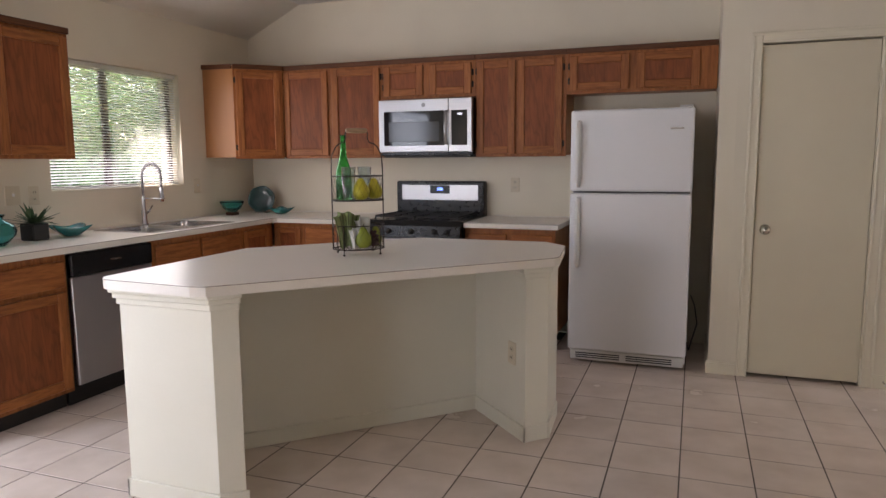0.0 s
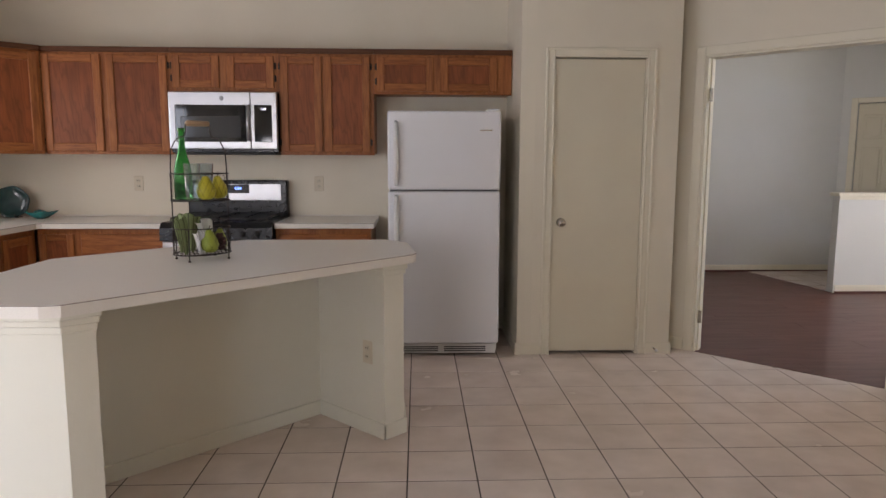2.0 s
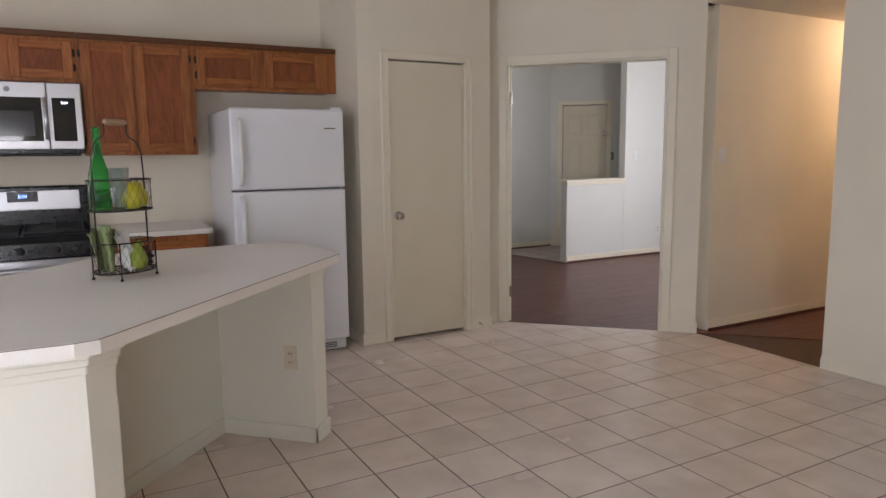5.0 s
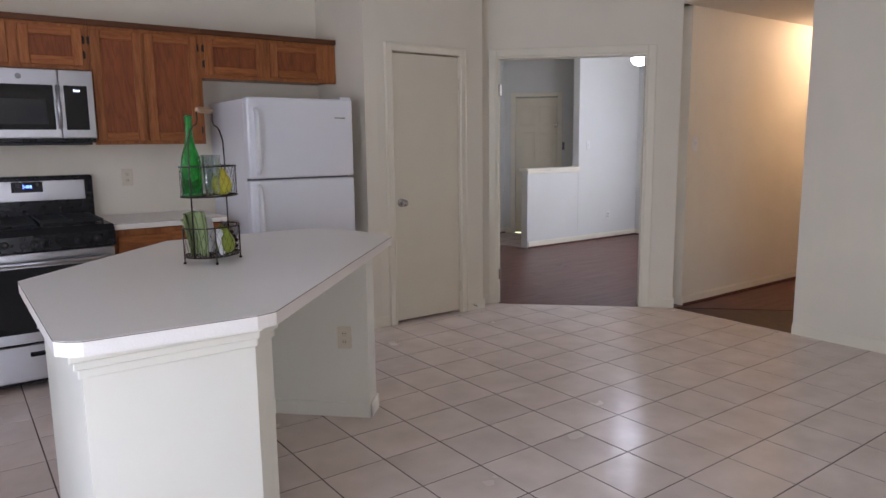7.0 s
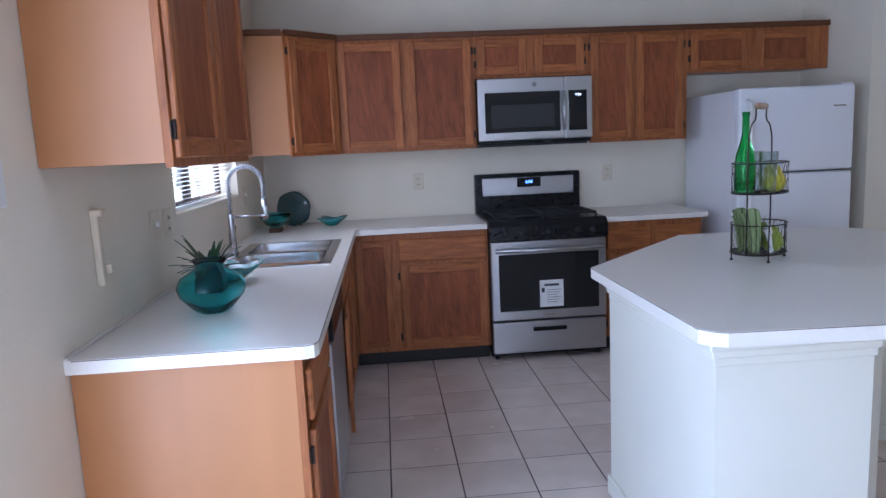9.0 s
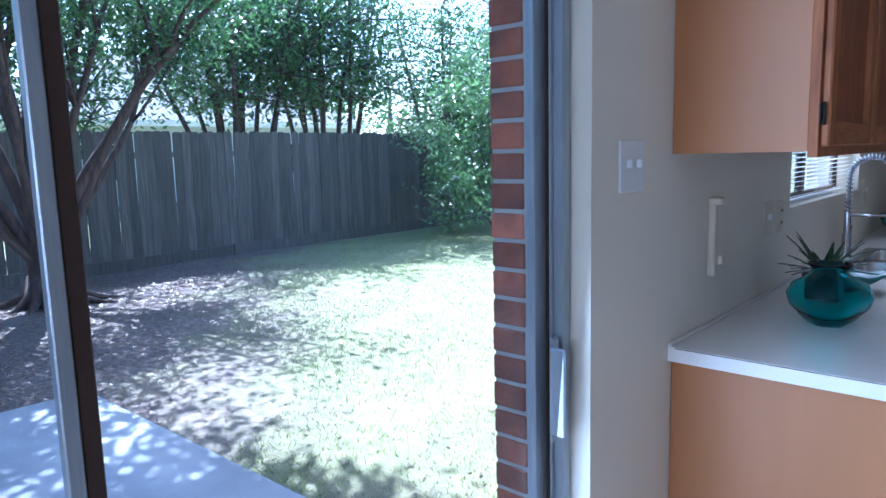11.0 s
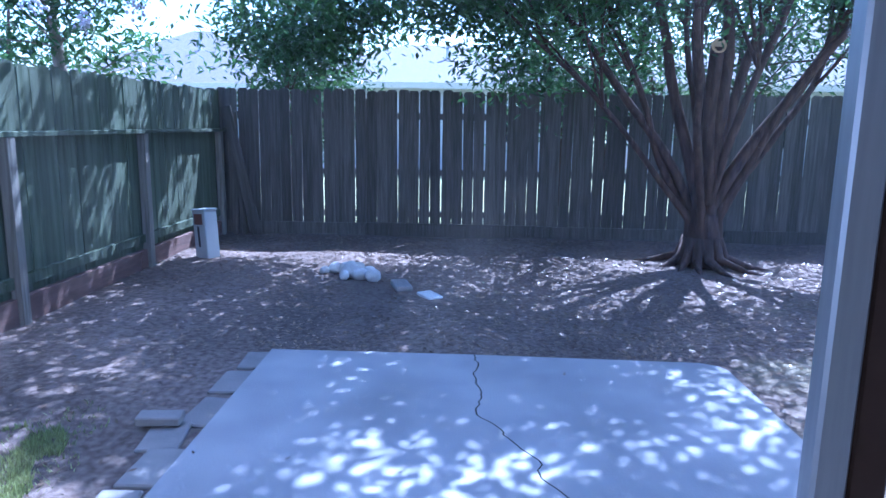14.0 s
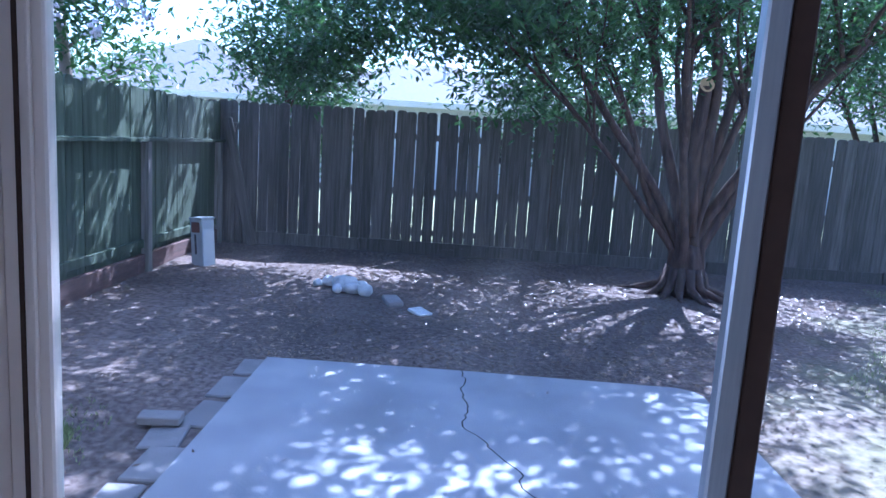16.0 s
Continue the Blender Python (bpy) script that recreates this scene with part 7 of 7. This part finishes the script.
def planks():
    """Laminate boards along the hall and through the living room."""
    rnd = random.Random(14)
    W = 0.19
    outline = [Vector(p) for p in ((5.02, -0.50), (6.24, -1.72), (6.22, -2.72), (12.0, -2.72), (12.0, -1.72), (9.70, -1.60), (9.70, 1.43), (7.54, 1.43), (7.30, 2.83), (4.95, 2.83))]
    bm = None
    n = 0
    y = -2.72
    while y < 2.83:
        x = 4.9 - rnd.uniform(0, 1.0)
        while x < 12.0:
            a, b, c, d = max(x, 4.96), min(x + 1.2, 12.0), y, min(y + W, 2.83)
            poly = [Vector((a, c)), Vector((b, c)), Vector((b, d)), Vector((a, d))]
            x += 1.2
            if b <= a or d <= c:
                continue
            # keep what lies past the threshold lines
            for nx, ny, k in ((1, 1, 4.515), (0, 1, -2.72), (1, 0, 6.225 if y < -1.70 else 4.95), (-1, 0, -12.0 if y < -1.75 else -9.70), (-1, 0, -7.50) if y > 1.40 else (0, 1, -9)):
                out = []
                if not poly:
                    break
                for p, q in zip(poly, poly[1:] + poly[:1]):
                    sp, sq = nx * p.x + ny * p.y - k, nx * q.x + ny * q.y - k
                    if sp >= 0:
                        out.append(p)
                    if sp * sq < 0:
                        out.append(p.lerp(q, sp / (sp - sq)))
                poly = out
            if len(poly) < 3:
                continue
            g = 0.0012
            cen = sum(poly, Vector((0, 0))) / len(poly)
            poly = [p + (cen - p).normalized() * g for p in poly]
            if n < 300:
                o = part("plank", prism([(p - cen)[:] for p in poly], -0.008, -0.001), M['laminate'], floor_living)
                o.location = (cen.x, cen.y, 0)
                n += 1
        y += W


planks()


def entry_grout():
    bm = None
    for k in range(1, 7):
        bm = box(7.35 + k * 0.32, 7.353 + k * 0.32, 1.55, 2.82, 0.004, 0.0046, 0, bm)
    for k in range(1, 4):
        box(7.42, 8.6, 1.50 + k * 0.32, 1.503 + k * 0.32, 0.004, 0.0046, 0, bm)
    part("grout_line", bm, M['grout'], entry_tiles)


entry_grout()


def reveal_bricks():
    w = empty("brick_reveal", (0, 0, 0))
    w["kind"] = "structure"
    me = mesh("brick", box(-0.045, 0.045, -0.098, 0.098, -0.0285, 0.0285, 0.003), M['brick'])
    half = mesh("brick", box(-0.045, 0.045, -0.046, 0.046, -0.0285, 0.0285, 0.003), M['brick'])
    rnd = random.Random(2)
    z, k = -0.16, 0
    while z < 2.6:
        y = -3.553
        first = half if k % 2 else me
        for j in range(5):
            m_ = first if j == 0 else me
            L = 0.092 if m_ is half else 0.196
            if y + L > -2.2 and 1.1 < z < 2.1:
                break
            o = new("brick", m_)
            o.parent = w
            o.matrix_basis = pose(-0.215 + rnd.uniform(-0.002, 0.002), y + L / 2, z, 0, 0, rnd.uniform(-0.4, 0.4))
            y += L + 0.010
        z += 0.067
        k += 1


reveal_bricks()
